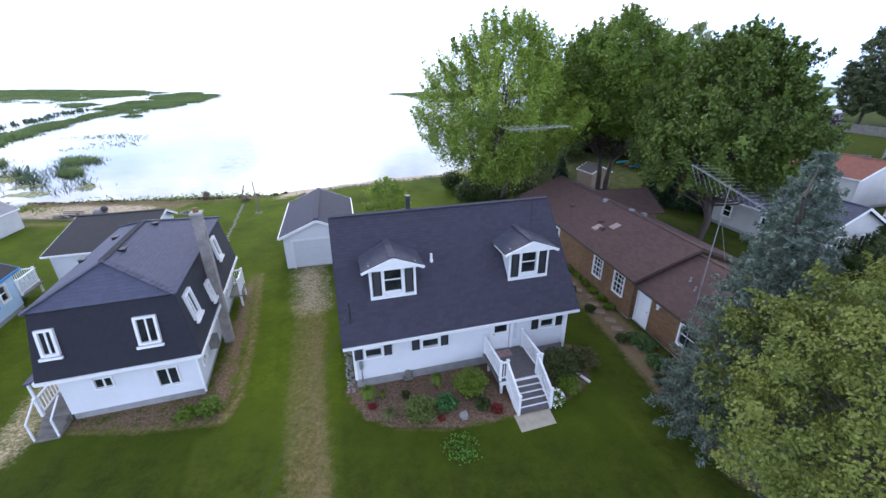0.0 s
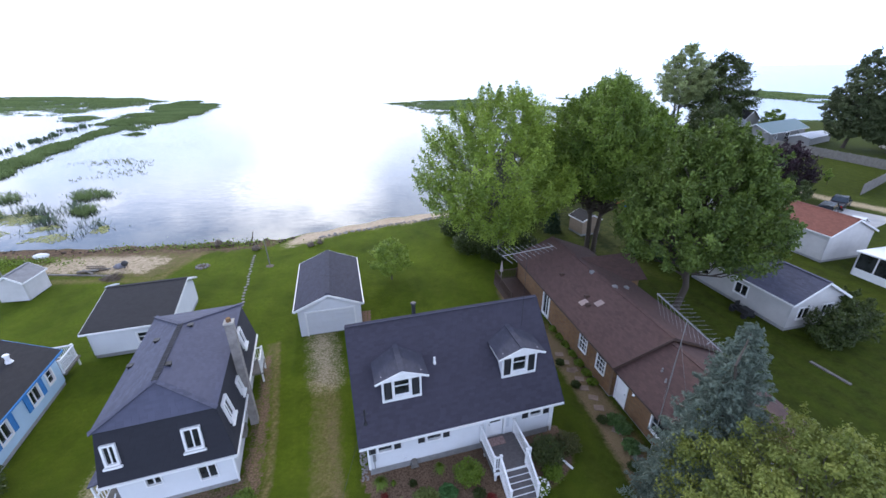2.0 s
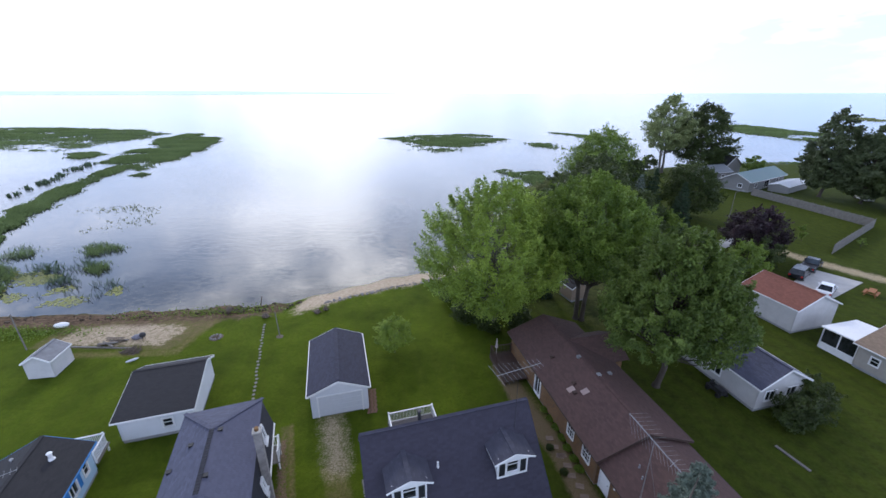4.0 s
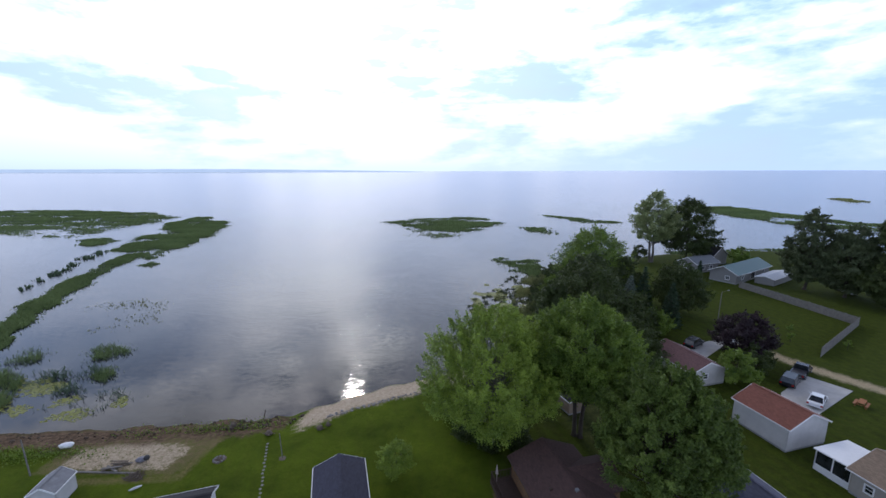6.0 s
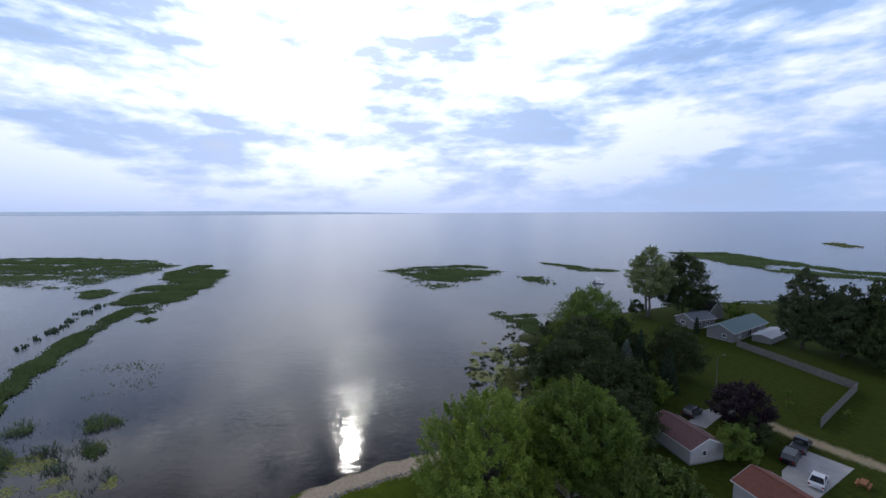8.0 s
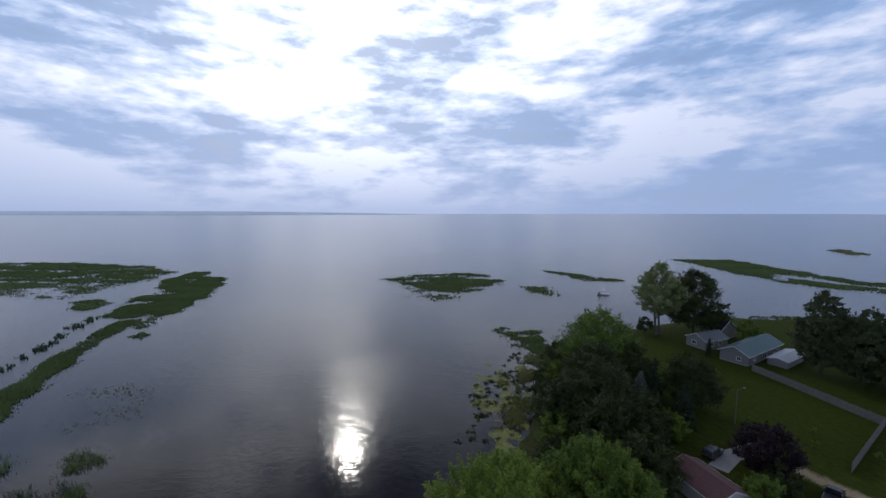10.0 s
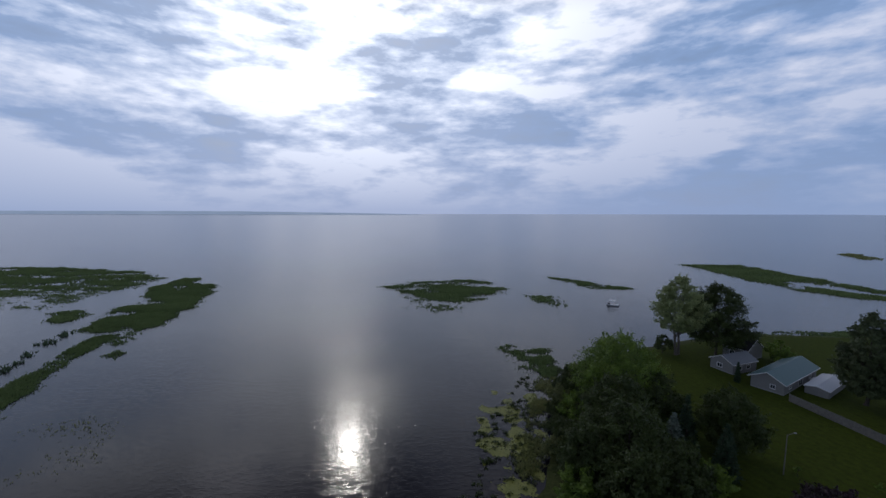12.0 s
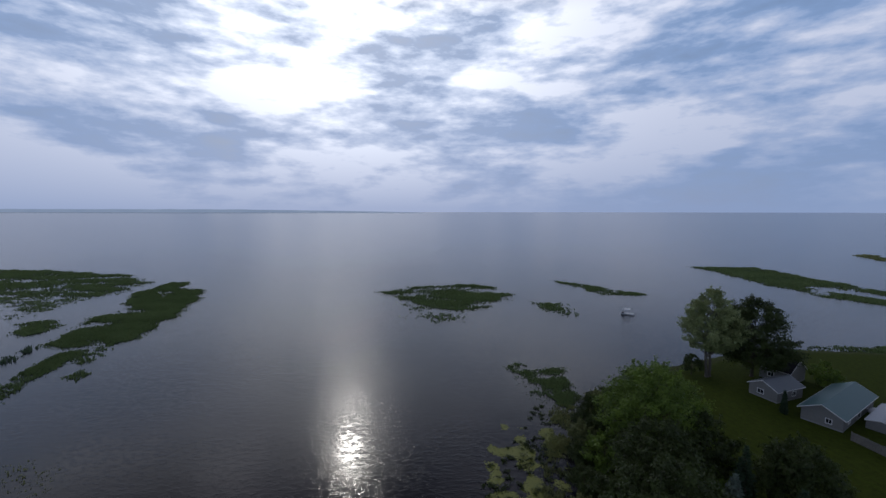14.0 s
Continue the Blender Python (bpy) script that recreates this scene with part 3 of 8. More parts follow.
def build_ground():
    xs = axis([(-4500, -600, 650), (-600, -130, 30), (-130, -48, 2), (-48, -20, 0.6), (-20, 12, 0.3), (12, 32, 0.6), (32, 140, 1.5), (140, 600, 30), (600, 4500, 650)])
    ys = axis([(-4500, -300, 600), (-300, -20, 20), (-20, 4, 2), (4, 32, 0.3), (32, 62, 0.6), (62, 175, 1.5), (175, 500, 25), (500, 4500, 500)])
    gx, gy = np.meshgrid(xs, ys)
    d = inland(gx, gy)
    bank = np.interp(d, [-30, -6, 0, 1.2, 4.5, 9], [-3.2, -2.0, -1.02, -0.75, -0.12, 0.0])
    lump = np.array([noise.noise(Vector((a * 0.11, b * 0.11, 0))) for a, b in zip(gx.ravel(), gy.ravel())]).reshape(gx.shape)
    bump = 0.05 * lump * (d > 0)
    # eroded bank, rough and low, along the western shore
    rough = np.clip(1 - np.abs(d - 2.0) / 3.0, 0, 1) * (gx < -20)
    bump = bump + rough * 0.22 * np.array([noise.noise(Vector((a * 0.9, b * 0.9, 4))) for a, b in zip(gx.ravel(), gy.ravel())]).reshape(gx.shape)
    gz = bank + bump
    nx, ny = len(xs), len(ys)
    verts = np.stack([gx.ravel(), gy.ravel(), gz.ravel()], 1)
    i = np.arange(nx * ny).reshape(ny, nx)
    faces = np.stack([i[:-1, :-1].ravel(), i[:-1, 1:].ravel(), i[1:, 1:].ravel(), i[1:, :-1].ravel()], 1)
    me = bpy.data.meshes.new("ground")
    me.from_pydata(verts.tolist(), [], faces.tolist())
    me.materials.append(GROUND)
    me.polygons.foreach_set("use_smooth", [True] * len(me.polygons))
    drive = [(-4.3, -10), (-4.4, 11), (-5.95, 15.4), (-7.35, 20.6), (-8.3, 23)]
    ruts = [(-3.9, -10), (-4.0, 11), (-5.3, 14.8), (-6.9, 20)]
    masks = {
        "dry": np.maximum.reduce([
            0.60 * line_mask(gx, gy, drive, 1.05, 0.5),
            0.95 * line_mask(gx, gy, [*MANSARD_BED[1:4], (-8.9, 15.2), (-9.9, 18.6), (-12.9, 27.0)], 0.22, 0.25),
            0.6 * line_mask(gx, gy, [(10.4, 18), (8.0, 28), (5.4, 36)], 1.0, 0.5),
            0.95 * line_mask(gx, gy, BED_POLY[1:10], 0.10, 0.22),
            0.7 * line_mask(gx, gy, [(-40, 36.6), (-29, 37.2), (-28, 44)], 0.7, 0.6)]),
        # shade painted into the lawn of the eastern plots and front yard
        "lawn_shade": np.maximum(np.clip((gx - 3) / 6, 0, 1), 0.95 * np.clip((17 - gy) / 6, 0, 1)),
        "bed": np.clip(-d * 2, 0, 1),
        "soil": np.maximum.reduce([
            0.66 * line_mask(gx, gy, ruts, 0.22, 0.4),
            0.34 * line_mask(gx, gy, [(x - 1.25, y) for x, y in ruts], 0.2, 0.4),
            0.22 * line_mask(gx, gy, drive, 0.8, 0.5),
            0.62 * line_mask(gx, gy, [(-9.7, 15.6), (-11.7, 22), (-13.3, 26.6)], 0.3, 0.3),
            line_mask(gx, gy, [(5.6, 34.5), (7.0, 29), (8.9, 24.0), (9.8, 19.5), (10.4, 15.5), (11.0, 12)], 0.85, 0.3),
            0.64 * poly_mask(gx, gy, [(-45, 38.0), (-29.8, 37.4), (-27.5, 43.5), (-30, 48.0), (-46, 47.5)], 1.4),
            0.8 * line_mask(gx, gy, [(47, 58), (58, 69), (52, 74), (46, 62)], 0.01, 0.02),
        ]),
        "gravel": np.maximum.reduce([
            0.86 * line_mask(gx, gy, [(-8.0, 22.9), (-9.6, 27.4)], 0.85, 1.0),
            0.6 * line_mask(gx, gy, [(-16.4, 8), (-16.6, 12.7), (-17.6, 15.5), (-19.0, 22)], 0.75, 0.5),
            line_mask(gx, gy, [(55, 73), (60, 62), (66, 53), (90, 30)], 1.3, 0.8),
        ]),
        "mulch": np.maximum.reduce([poly_mask(gx, gy, BED_POLY, 0.25), 0.58 * poly_mask(gx, gy, MANSARD_BED, 0.2)]),
        "sand": np.maximum(0.62 * poly_mask(gx, gy, [(-43.6, 38.3), (-30.9, 38.0), (-30.2, 42.6), (-36, 43.6), (-43.6, 42.4)], 1.2), np.clip(1.3 - np.abs(d - 2.4) / 3.1, 0, 1) * np.clip((gx + 21) / 3, 0, 1) * np.clip((6 - gx) / 4, 0, 1)),
        "muck": np.clip(1.15 - np.abs(d - 2.4) / 3.6, 0, 1) * np.clip((-20 - gx) / 2, 0, 1),
        "rank": np.maximum(np.clip((inland(gx, gy) * -1 + 6) / 3, 0, 1) * (np.clip((-21 - gx) / 3, 0, 1) * np.clip((gx + 200) / 20, 0, 1) * 0.75 + np.clip((gx - 3) / 3, 0, 1)), np.clip((18 - d) / 6, 0, 1) * np.clip((gx - 10) / 4, 0, 1) * np.clip((62 - gx) / 4, 0, 1)),
    }
    for key, m in masks.items():
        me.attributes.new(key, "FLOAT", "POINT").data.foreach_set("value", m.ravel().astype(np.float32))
    return tagged(new("ground", me), "green mown lawn with worn soil and a sandy shore", "ground", kind="structure")


build_ground()
lake = Geo()
lake_xs, lake_ys = axis([(-4500, 4500, 900)]), axis([(15, 4500, 640)])
for ax, bx in zip(lake_xs[:-1], lake_xs[1:]):
    for ay, by in zip(lake_ys[:-1], lake_ys[1:]):
        lake.add([(ax, ay, WATER_Z), (bx, ay, WATER_Z), (bx, by, WATER_Z), (ax, by, WATER_Z)], [(0, 1, 2, 3)])
solid("water", lake, WATER, "calm grey lake reflecting a cloudy sky", "water", kind="structure")

# ---- buildings ----


def wall_geo(length, height, holes=(), course=0.19, thick=0.14, peak=None, base=0.0):
    """A wall along x, its outer face at y = 0, facing -y; lap boards when course is set; peak = (x, z) of a gable's top."""
    g = Geo()
    g.weld = True
    xs = sorted({0.0, length, *(h[0] for h in holes), *(h[2] for h in holes)})
    zs = sorted({base, height, *(h[1] for h in holes), *(h[3] for h in holes)})
    for xa, xb in zip(xs[:-1], xs[1:]):
        for za, zb in zip(zs[:-1], zs[1:]):
            mx, mz = (xa + xb) / 2, (za + zb) / 2
            if not any(h[0] < mx < h[2] and h[1] < mz < h[3] for h in holes):
                g.box(xa, 0, za, xb, thick, zb)
    if peak:
        g.prism([(0, 0, height), (length, 0, height), (peak[0], 0, peak[1])], (0, thick, 0))
    if course:
        z = base
        top = peak[1] if peak else height
        while z < top - 0.03:
            z1 = min(z + course, top)
            mz = (z + z1) / 2
            xa, xb = 0.0, length
            if peak and mz > height:
                k = (z1 - height) / (peak[1] - height)
                xa, xb = peak[0] * k, length + (peak[0] - length) * k
            cuts = sorted((h[0], h[2]) for h in holes if h[1] < mz < h[3])
            spans, cur = [], xa
            for a, b in cuts:
                spans.append((cur, a))
                cur = b
            spans.append((cur, xb))
            for a, b in spans:
                if b - a > 0.05:
                    g.boards.append(Geo().add([(a, -0.045, z), (b, -0.045, z), (b, -0.004, z1), (a, -0.004, z1), (a, 0.003, z), (b, 0.003, z), (b, 0.003, z1), (a, 0.003, z1)],
                                              [(0, 1, 2, 3), (0, 4, 5, 1), (3, 2, 6, 7), (0, 3, 7, 4), (1, 5, 6, 2)]))
            z = z1
    return g


def window(parent, m, x0, z0, x1, z1, bars=1, frame_mat=WHITE_TRIM, casing=0.08, upright=False, label=""):
    """A window in the opening x0..x1, z0..z1 of a wall at m."""
    g = Geo()
    y0, y1 = -0.085, 0.10
    g.box(x0 - casing, y0, z0 - casing, x0 + 0.03, y1, z1 + casing).box(x1 - 0.03, y0, z0 - casing, x1 + casing, y1, z1 + casing)
    g.box(x0 + 0.03, y0 - 0.02, z0 - casing, x1 - 0.03, y1, z0 + 0.03).box(x0 + 0.03, y0, z1 - 0.03, x1 - 0.03, y1, z1 + casing)
    for i in range(bars):
        if upright:
            c = x0 + (x1 - x0) * (i + 1) / (bars + 1)
            g.box(c - 0.03, -0.02, z0 + 0.03, c + 0.03, 0.07, z1 - 0.03)
        else:
            c = z0 + (z1 - z0) * (i + 1) / (bars + 1)
            g.box(x0 + 0.03, -0.02, c - 0.022, x1 - 0.03, 0.07, c + 0.022)
    w = part("window", g, frame_mat, parent, label, m)
    part("pane", Geo().box(x0 + 0.02, 0.02, z0 + 0.02, x1 - 0.02, 0.04, z1 - 0.02), GLASS, w)
    return w


def grid_window(parent, m, x0, z0, x1, z1, cols, rows, frame_mat=WHITE_TRIM):
    w = window(parent, m, x0, z0, x1, z1, 1, frame_mat, 0.025)
    g = Geo()
    for i in range(1, cols):
        c = x0 + (x1 - x0) * i / cols
        g.box(c - 0.012, -0.012, z0 + 0.03, c + 0.012, 0.018, z1 - 0.03)
    for i in range(1, rows):
        c = z0 + (z1 - z0) * i / rows
        g.box(x0 + 0.03, -0.010, c - 0.012, x1 - 0.03, 0.016, c + 0.012)
    part("muntin", g, frame_mat, w)
    return w


def shutter(parent, m, x0, z0, x1, z1, material=BLACK_PAINT):
    g = Geo().box(x0, -0.09, z0, x0 + 0.05, -0.048, z1).box(x1 - 0.05, -0.09, z0, x1, -0.048, z1)
    n = max(3, int((z1 - z0) / 0.08))
    st = (z1 - z0) / n
    for i in range(n):
        a = z0 + i * st
        g.add([(x0 + 0.05, -0.085, a), (x1 - 0.05, -0.085, a), (x1 - 0.05, -0.06, a + st), (x0 + 0.05, -0.06, a + st)], [(0, 1, 2, 3)])
    g.box(x0 + 0.05, -0.058, z0, x1 - 0.05, -0.048, z1)
    part("shutter", g, material, parent, "", m)


def slope(parent, p0, along, upward, poly, material, thick=0.10, name="roof_slope", label="", tabs=None):
    """A roof plane: poly in metres along the eave and up the slope from p0."""
    ux, uy = Vector(along).normalized(), Vector(upward).normalized()
    uz = ux.cross(uy).normalized()
    m = Matrix((ux, uy, uz)).transposed().to_4x4()
    m.translation = Vector(p0)
    g = Geo().prism([(x, y, -thick) for x, y in poly], (0, 0, thick))
    ob = part(name, g, material, parent, label, m)
    if tabs:
        SHINGLED.append((ob, poly, tabs))
    return ob


def bar(parent, name, p0, p1, w, h, material, label=""):
    part(name, Geo().beam(p0, p1, w, h), material, parent, label)


def gable_building(name, m, w, d, eave, ridge, axis_v, roof_mat, wall_mat, label, category="house", over=0.35, trim=WHITE_TRIM, holes=None, course=0.19,
                   ridge_at=None, foundation=0.3, cap=True, rake=None, rake_mat=None, tabs=None):
    """A gabled building in its own frame: x 0..w along the front, y 0..d to the back. The ridge runs along y when axis_v, else along x."""
    holes = holes or {}
    ob = thing(name, m, label, category)
    walls = {
        "front": (pose(0, 0, 0), w), "right": (pose(w, 0, 0, 0, 0, 90), d),
        "back": (pose(w, d, 0, 0, 0, 180), w), "left": (pose(0, d, 0, 0, 0, -90), d),
    }
    span = w if axis_v else d
    at = span / 2 if ridge_at is None else ridge_at
    rake = over if rake is None else rake
    rake_mat = rake_mat or trim
    rise = (ridge - eave)
    # height of the roof's under side over the outer walls
    k1 = rise / (at + over)
    k2 = rise / (span - at + over)
    h1, h2 = eave + k1 * over - 0.12, eave + k2 * over - 0.12
    for side, (wm, ln) in walls.items():
        gabled = side in (("front", "back") if axis_v else ("left", "right"))
        if gabled:
            flip = side in ("back", "left")
            px = (span - at) if flip else at
            hh = min(h1, h2)
            g = wall_geo(ln, hh, holes.get(side, ()), course, 0.14, (px, ridge - 0.14), foundation)
        else:
            hh = h1 if side in ("left", "front") else h2
            wm = wm @ pose(0.14, 0, 0)
            g = wall_geo(ln - 0.28, hh, [(a - 0.14, b, c - 0.14, e) for a, b, c, e in holes.get(side, ())], course, 0.14, None, foundation)
        part("wall", g, wall_mat, ob, "", wm)
    fg = Geo().box(0.02, 0.02, -0.4, w - 0.02, d - 0.02, foundation)
    part("foundation", fg, BLOCK, ob)
    # roof
    if axis_v:
        L = d + 2 * rake
        s1, s2 = math.hypot(at + over, rise), math.hypot(w - at + over, rise)
        slope(ob, (-over, d + rake, eave), (0, -1, 0), (at + over, 0, rise), [(0, 0), (L, 0), (L, s1), (0, s1)], roof_mat)
        slope(ob, (w + over, -rake, eave), (0, 1, 0), (-(w - at + over), 0, rise), [(0, 0), (L, 0), (L, s2), (0, s2)], roof_mat)
        for yy in (-rake - 0.012, d + rake + 0.012):
            bar(ob, "rake_board", (-over, yy, eave - 0.09), (at, yy, ridge - 0.09), 0.03, 0.17, rake_mat)
            bar(ob, "rake_board", (w + over, yy, eave - 0.09), (at, yy, ridge - 0.09), 0.03, 0.17, rake_mat)
        for xx in (-over - 0.02, w + over + 0.02):
            bar(ob, "gutter", (xx, -rake, eave - 0.07), (xx, d + rake, eave - 0.07), 0.09, 0.11, trim)
        if cap:
            bar(ob, "ridge_cap", (at, -rake, ridge + 0.005), (at, d + rake, ridge + 0.005), 0.26, 0.035, roof_mat)
    else:
        L = w + 2 * rake
        s1, s2 = math.hypot(at + over, rise), math.hypot(d - at + over, rise)
        slope(ob, (-rake, -over, eave), (1, 0, 0), (0, at + over, rise), [(0, 0), (L, 0), (L, s1), (0, s1)], roof_mat, tabs=tabs)
        slope(ob, (w + rake, d + over, eave), (-1, 0, 0), (0, -(d - at + over), rise), [(0, 0), (L, 0), (L, s2), (0, s2)], roof_mat)
        for xx in (-rake - 0.012, w + rake + 0.012):
            bar(ob, "rake_board", (xx, -over, eave - 0.09), (xx, at, ridge - 0.09), 0.03, 0.17, rake_mat)
            bar(ob, "rake_board", (xx, d + over, eave - 0.09), (xx, at, ridge - 0.09), 0.03, 0.17, rake_mat)
        for yy in (-over - 0.02, d + over + 0.02):
            bar(ob, "gutter", (-rake, yy, eave - 0.07), (w + rake, yy, eave - 0.07), 0.09, 0.11, trim)
        if cap:
            bar(ob, "ridge_cap", (-rake, at, ridge + 0.005), (w + rake, at, ridge + 0.005), 0.26, 0.035, roof_mat)
    return ob, walls


def railing(parent, p0, p1, top, low=0.12, posts=(True, True), material=WHITE_TRIM, step=0.12):
    """Posts, two rails and square balusters from p0 to p1 (places on the deck); the rails follow the slope."""
    p0, p1 = Vector(p0), Vector(p1)
    up = Vector((0, 0, 1))
    for p, use in ((p0, posts[0]), (p1, posts[1])):
        if use:
            g = Geo().box(p.x - 0.05, p.y - 0.05, p.z - 0.02, p.x + 0.05, p.y + 0.05, p.z + top + 0.08)
            g.box(p.x - 0.065, p.y - 0.065, p.z + top + 0.08, p.x + 0.065, p.y + 0.065, p.z + top + 0.11)
            part("post", g, material, parent)
    part("handrail", Geo().beam(p0 + up * top, p1 + up * top, 0.09, 0.06), material, parent)
    part("bottom_rail", Geo().beam(p0 + up * low, p1 + up * low, 0.05, 0.05), material, parent)
    n = max(2, int((p1 - p0).length / step))
    for i in range(1, n):
        p = p0.lerp(p1, i / n)
        part("baluster", Geo().box(p.x - 0.017, p.y - 0.017, p.z + low, p.x + 0.017, p.y + 0.017, p.z + top), material, parent)


def roof_pipe(parent, x, y, z, h, r, material, cap=False):
    g = Geo().tube((x, y, z - 0.15), (x, y, z + h), r, r, 10)
    if cap:
        g.tube((x, y, z + h), (x, y, z + h + 0.06), r * 1.5, r * 1.1, 10)
    g.tube((x, y, z - 0.1), (x, y, z + 0.05), r * 1.8, r * 1.2, 10)
    part("vent_pipe", g, material, parent)


def main_house():
    m = pose(-3.8, 15.9, 0, 0, 0, 16.4)
    w, d, eave, ridge, over = 10.2, 7.04, 2.65, 7.0, 0.5
    wins = [(0.50, 1.62, 1.22, 2.1), (3.02, 1.62, 3.80, 2.1), (8.86, 1.62, 9.58, 2.1)]
    door = (6.4, 0.76, 7.3, 2.7)
    side_win = [(1.2, 1.2, 2.1, 2.2), (4.8, 1.2, 5.7, 2.2)]
    ob, walls = gable_building("house", m, w, d, eave, ridge, False, NAVY_SHINGLE, WHITE_SIDING, "white clapboard house with navy shingle roof and two dormers",
                               over=over, rake=0.4, rake_mat=NAVY_SHINGLE, tabs=NAVY_TAB, foundation=0.5, holes={"front": [*wins, door], "left": side_win, "right": side_win, "back": [(2, 0.9, 3.8, 2.9), (6, 1.4, 7.2, 2.4)]})
    fm = walls["front"][0]
    for x0, z0, x1, z1 in wins:
        window(ob, fm, x0, z0, x1, z1, 0)
        for a in (x0 - 0.46, x1 + 0.1):
            if a > 0.0:
                shutter(ob, fm, a, z0 - 0.02, a + 0.34, z1 + 0.02)
    for side in ("left", "right"):
        for h in side_win:
            window(ob, walls[side][0], *h, 1)
    window(ob, walls["back"][0], 2, 0.9, 3.8, 2.9, 1, upright=True)
    window(ob, walls["back"][0], 6, 1.4, 7.2, 2.4, 1)
    # corner boards
    for x in (-0.03, w - 0.09):
        part("corner_board", Geo().box(x, -0.065, 0.5, x + 0.12, 0.0, 2.95), WHITE_TRIM, ob)
    # front door with a wide casing and a narrow side light
    dm0 = pose(0.2, 0, -0.1)
    g = Geo().box(6.08, -0.075, 0.86, 6.2, 0.1, 2.88).box(7.1, -0.075, 0.86, 7.22, 0.1, 2.88).box(6.2, -0.075, 2.8, 7.1, 0.1, 2.88)
    part("door_frame", g, WHITE_TRIM, ob, "", dm0)
    g = Geo().box(6.22, 0.03, 0.88, 6.34, 0.08, 2.78).box(6.96, 0.03, 0.88, 7.08, 0.08, 2.78).box(6.34, 0.03, 2.62, 6.96, 0.08, 2.78)
    g.box(6.34, 0.03, 0.88, 6.96, 0.08, 1.80)
    for a, b in ((6.40, 6.62), (6.68, 6.90)):
        g.box(a, 0.02, 1.0, b, 0.03, 1.65)
    dr = part("door", g, WHITE_TRIM, ob, "white front door with a glazed upper half", dm0)
    part("pane", Geo().box(6.34, 0.045, 1.80, 6.96, 0.06, 2.62), GLASS, dr)
    part("door_handle", Geo().tube((6.29, 0.03, 1.75), (6.29, -0.03, 1.75), 0.02).tube((6.29, -0.03, 1.75), (6.29, -0.05, 1.75), 0.035), GALV, dr)
    part("side_light", Geo().box(7.30, -0.06, 1.35, 7.44, 0.0, 2.65), PALE_GREY, ob, "", dm0)
    part("wreath", Geo().tube((6.5, 0.0, 2.55), (6.8, 0.0, 2.55), 0.04), SHRUB_LEAF, ob, "", dm0)
    # dormers
    k = (ridge - eave) / (d / 2 + over)

    def roof_z(y):
        return eave + (y + over) * k

    for x0 in (1.03, 7.42):
        x1, yf, ze, zp = x0 + 1.95, 0.80, 5.64, 6.02
        zb = roof_z(yf)
        yb = (ze - eave) / k - over
        yr = (zp - eave) / k - over
        xm = (x0 + x1) / 2
        dm = pose(x0, yf, zb, 0, 0, 0)
        hole = (0.58, 0.2, 1.37, 1.40)
        g = wall_geo(1.95, ze - zb, [hole], 0.16, 0.1, (0.975, zp - zb - 0.05), -0.05)
        face = part("dormer_face", g, WHITE_SIDING, ob, "", dm)
        window(ob, dm, *hole, 1, casing=0.10)
        for a in (0.10, 1.50):
            shutter(ob, dm, a, 0.12, a + 0.36, 1.46)
        part("dormer_trim", Geo().box(-0.03, -0.08, -0.12, 1.98, -0.025, 0.07).box(-0.03, -0.07, 0.07, 0.07, -0.025, ze - zb).box(1.88, -0.07, 0.07, 1.98, -0.025, ze - zb), WHITE_TRIM, ob, "", dm)
        for s, xx in ((-1, x0), (1, x1)):
            tri = [(xx, yf + 0.1, zb), (xx, yb, ze), (xx, yf + 0.1, ze)]
            part("dormer_cheek", Geo().prism(tri, (-0.1 * s, 0, 0)), WHITE_SIDING, ob)
        o, fr = 0.36, 0.34
        kk = (zp - ze) / (0.975)
        zo = ze - o * kk
        yo = (zo - eave) / k - over
        ln = math.hypot(0.975 + o, zp - zo)
        # each roof half runs back until it meets the main roof
        slope(ob, (x1 + o, yf - fr, zo), (0, 1, 0), (-(0.975 + o), 0, zp - zo), [(0, 0), (yo - yf + fr + 0.25, 0), (yr - yf + fr + 0.12, ln), (0, ln)], DORMER_SHINGLE, 0.07, "dormer_roof")
        slope(ob, (x0 - o, yf - fr, zo), (0, 1, 0), (0.975 + o, 0, zp - zo), [(0, 0), (0, ln), (yr - yf + fr + 0.12, ln), (yo - yf + fr + 0.25, 0)], DORMER_SHINGLE, -0.07, "dormer_roof")
        for xx in (x0 - o, x1 + o):
            bar(ob, "dormer_rake", (xx, yf - fr - 0.015, zo - 0.06), (xm, yf - fr - 0.015, zp - 0.06), 0.035, 0.11, WHITE_TRIM)
            xi = xx + (0.05 if xx < xm else -0.05)
            bar(ob, "dormer_fascia", (xi, yf - fr + 0.05, zo - 0.09), (xi, yo - 0.25, zo - 0.09), 0.03, 0.10, WHITE_TRIM)
        part("dormer_soffit", Geo().prism([(x0 - o + 0.05, yf - fr, zo - 0.02), (x1 + o - 0.05, yf - fr, zo - 0.02), (xm, yf - fr, zp - 0.12)], (0, 0.02, 0)), WHITE_TRIM, ob)
        bar(ob, "dormer_ridge_cap", (xm, yf - fr, zp + 0.012), (xm, yr + 0.1, zp + 0.012), 0.3, 0.05, DORMER_SHINGLE)
    roof_pipe(ob, 3.95, 1.75, roof_z(1.75), 0.32, 0.06, WHITE_TRIM)
    roof_pipe(ob, 3.35, d / 2 + 0.35, ridge - 0.3, 0.85, 0.11, DARK_METAL, True)
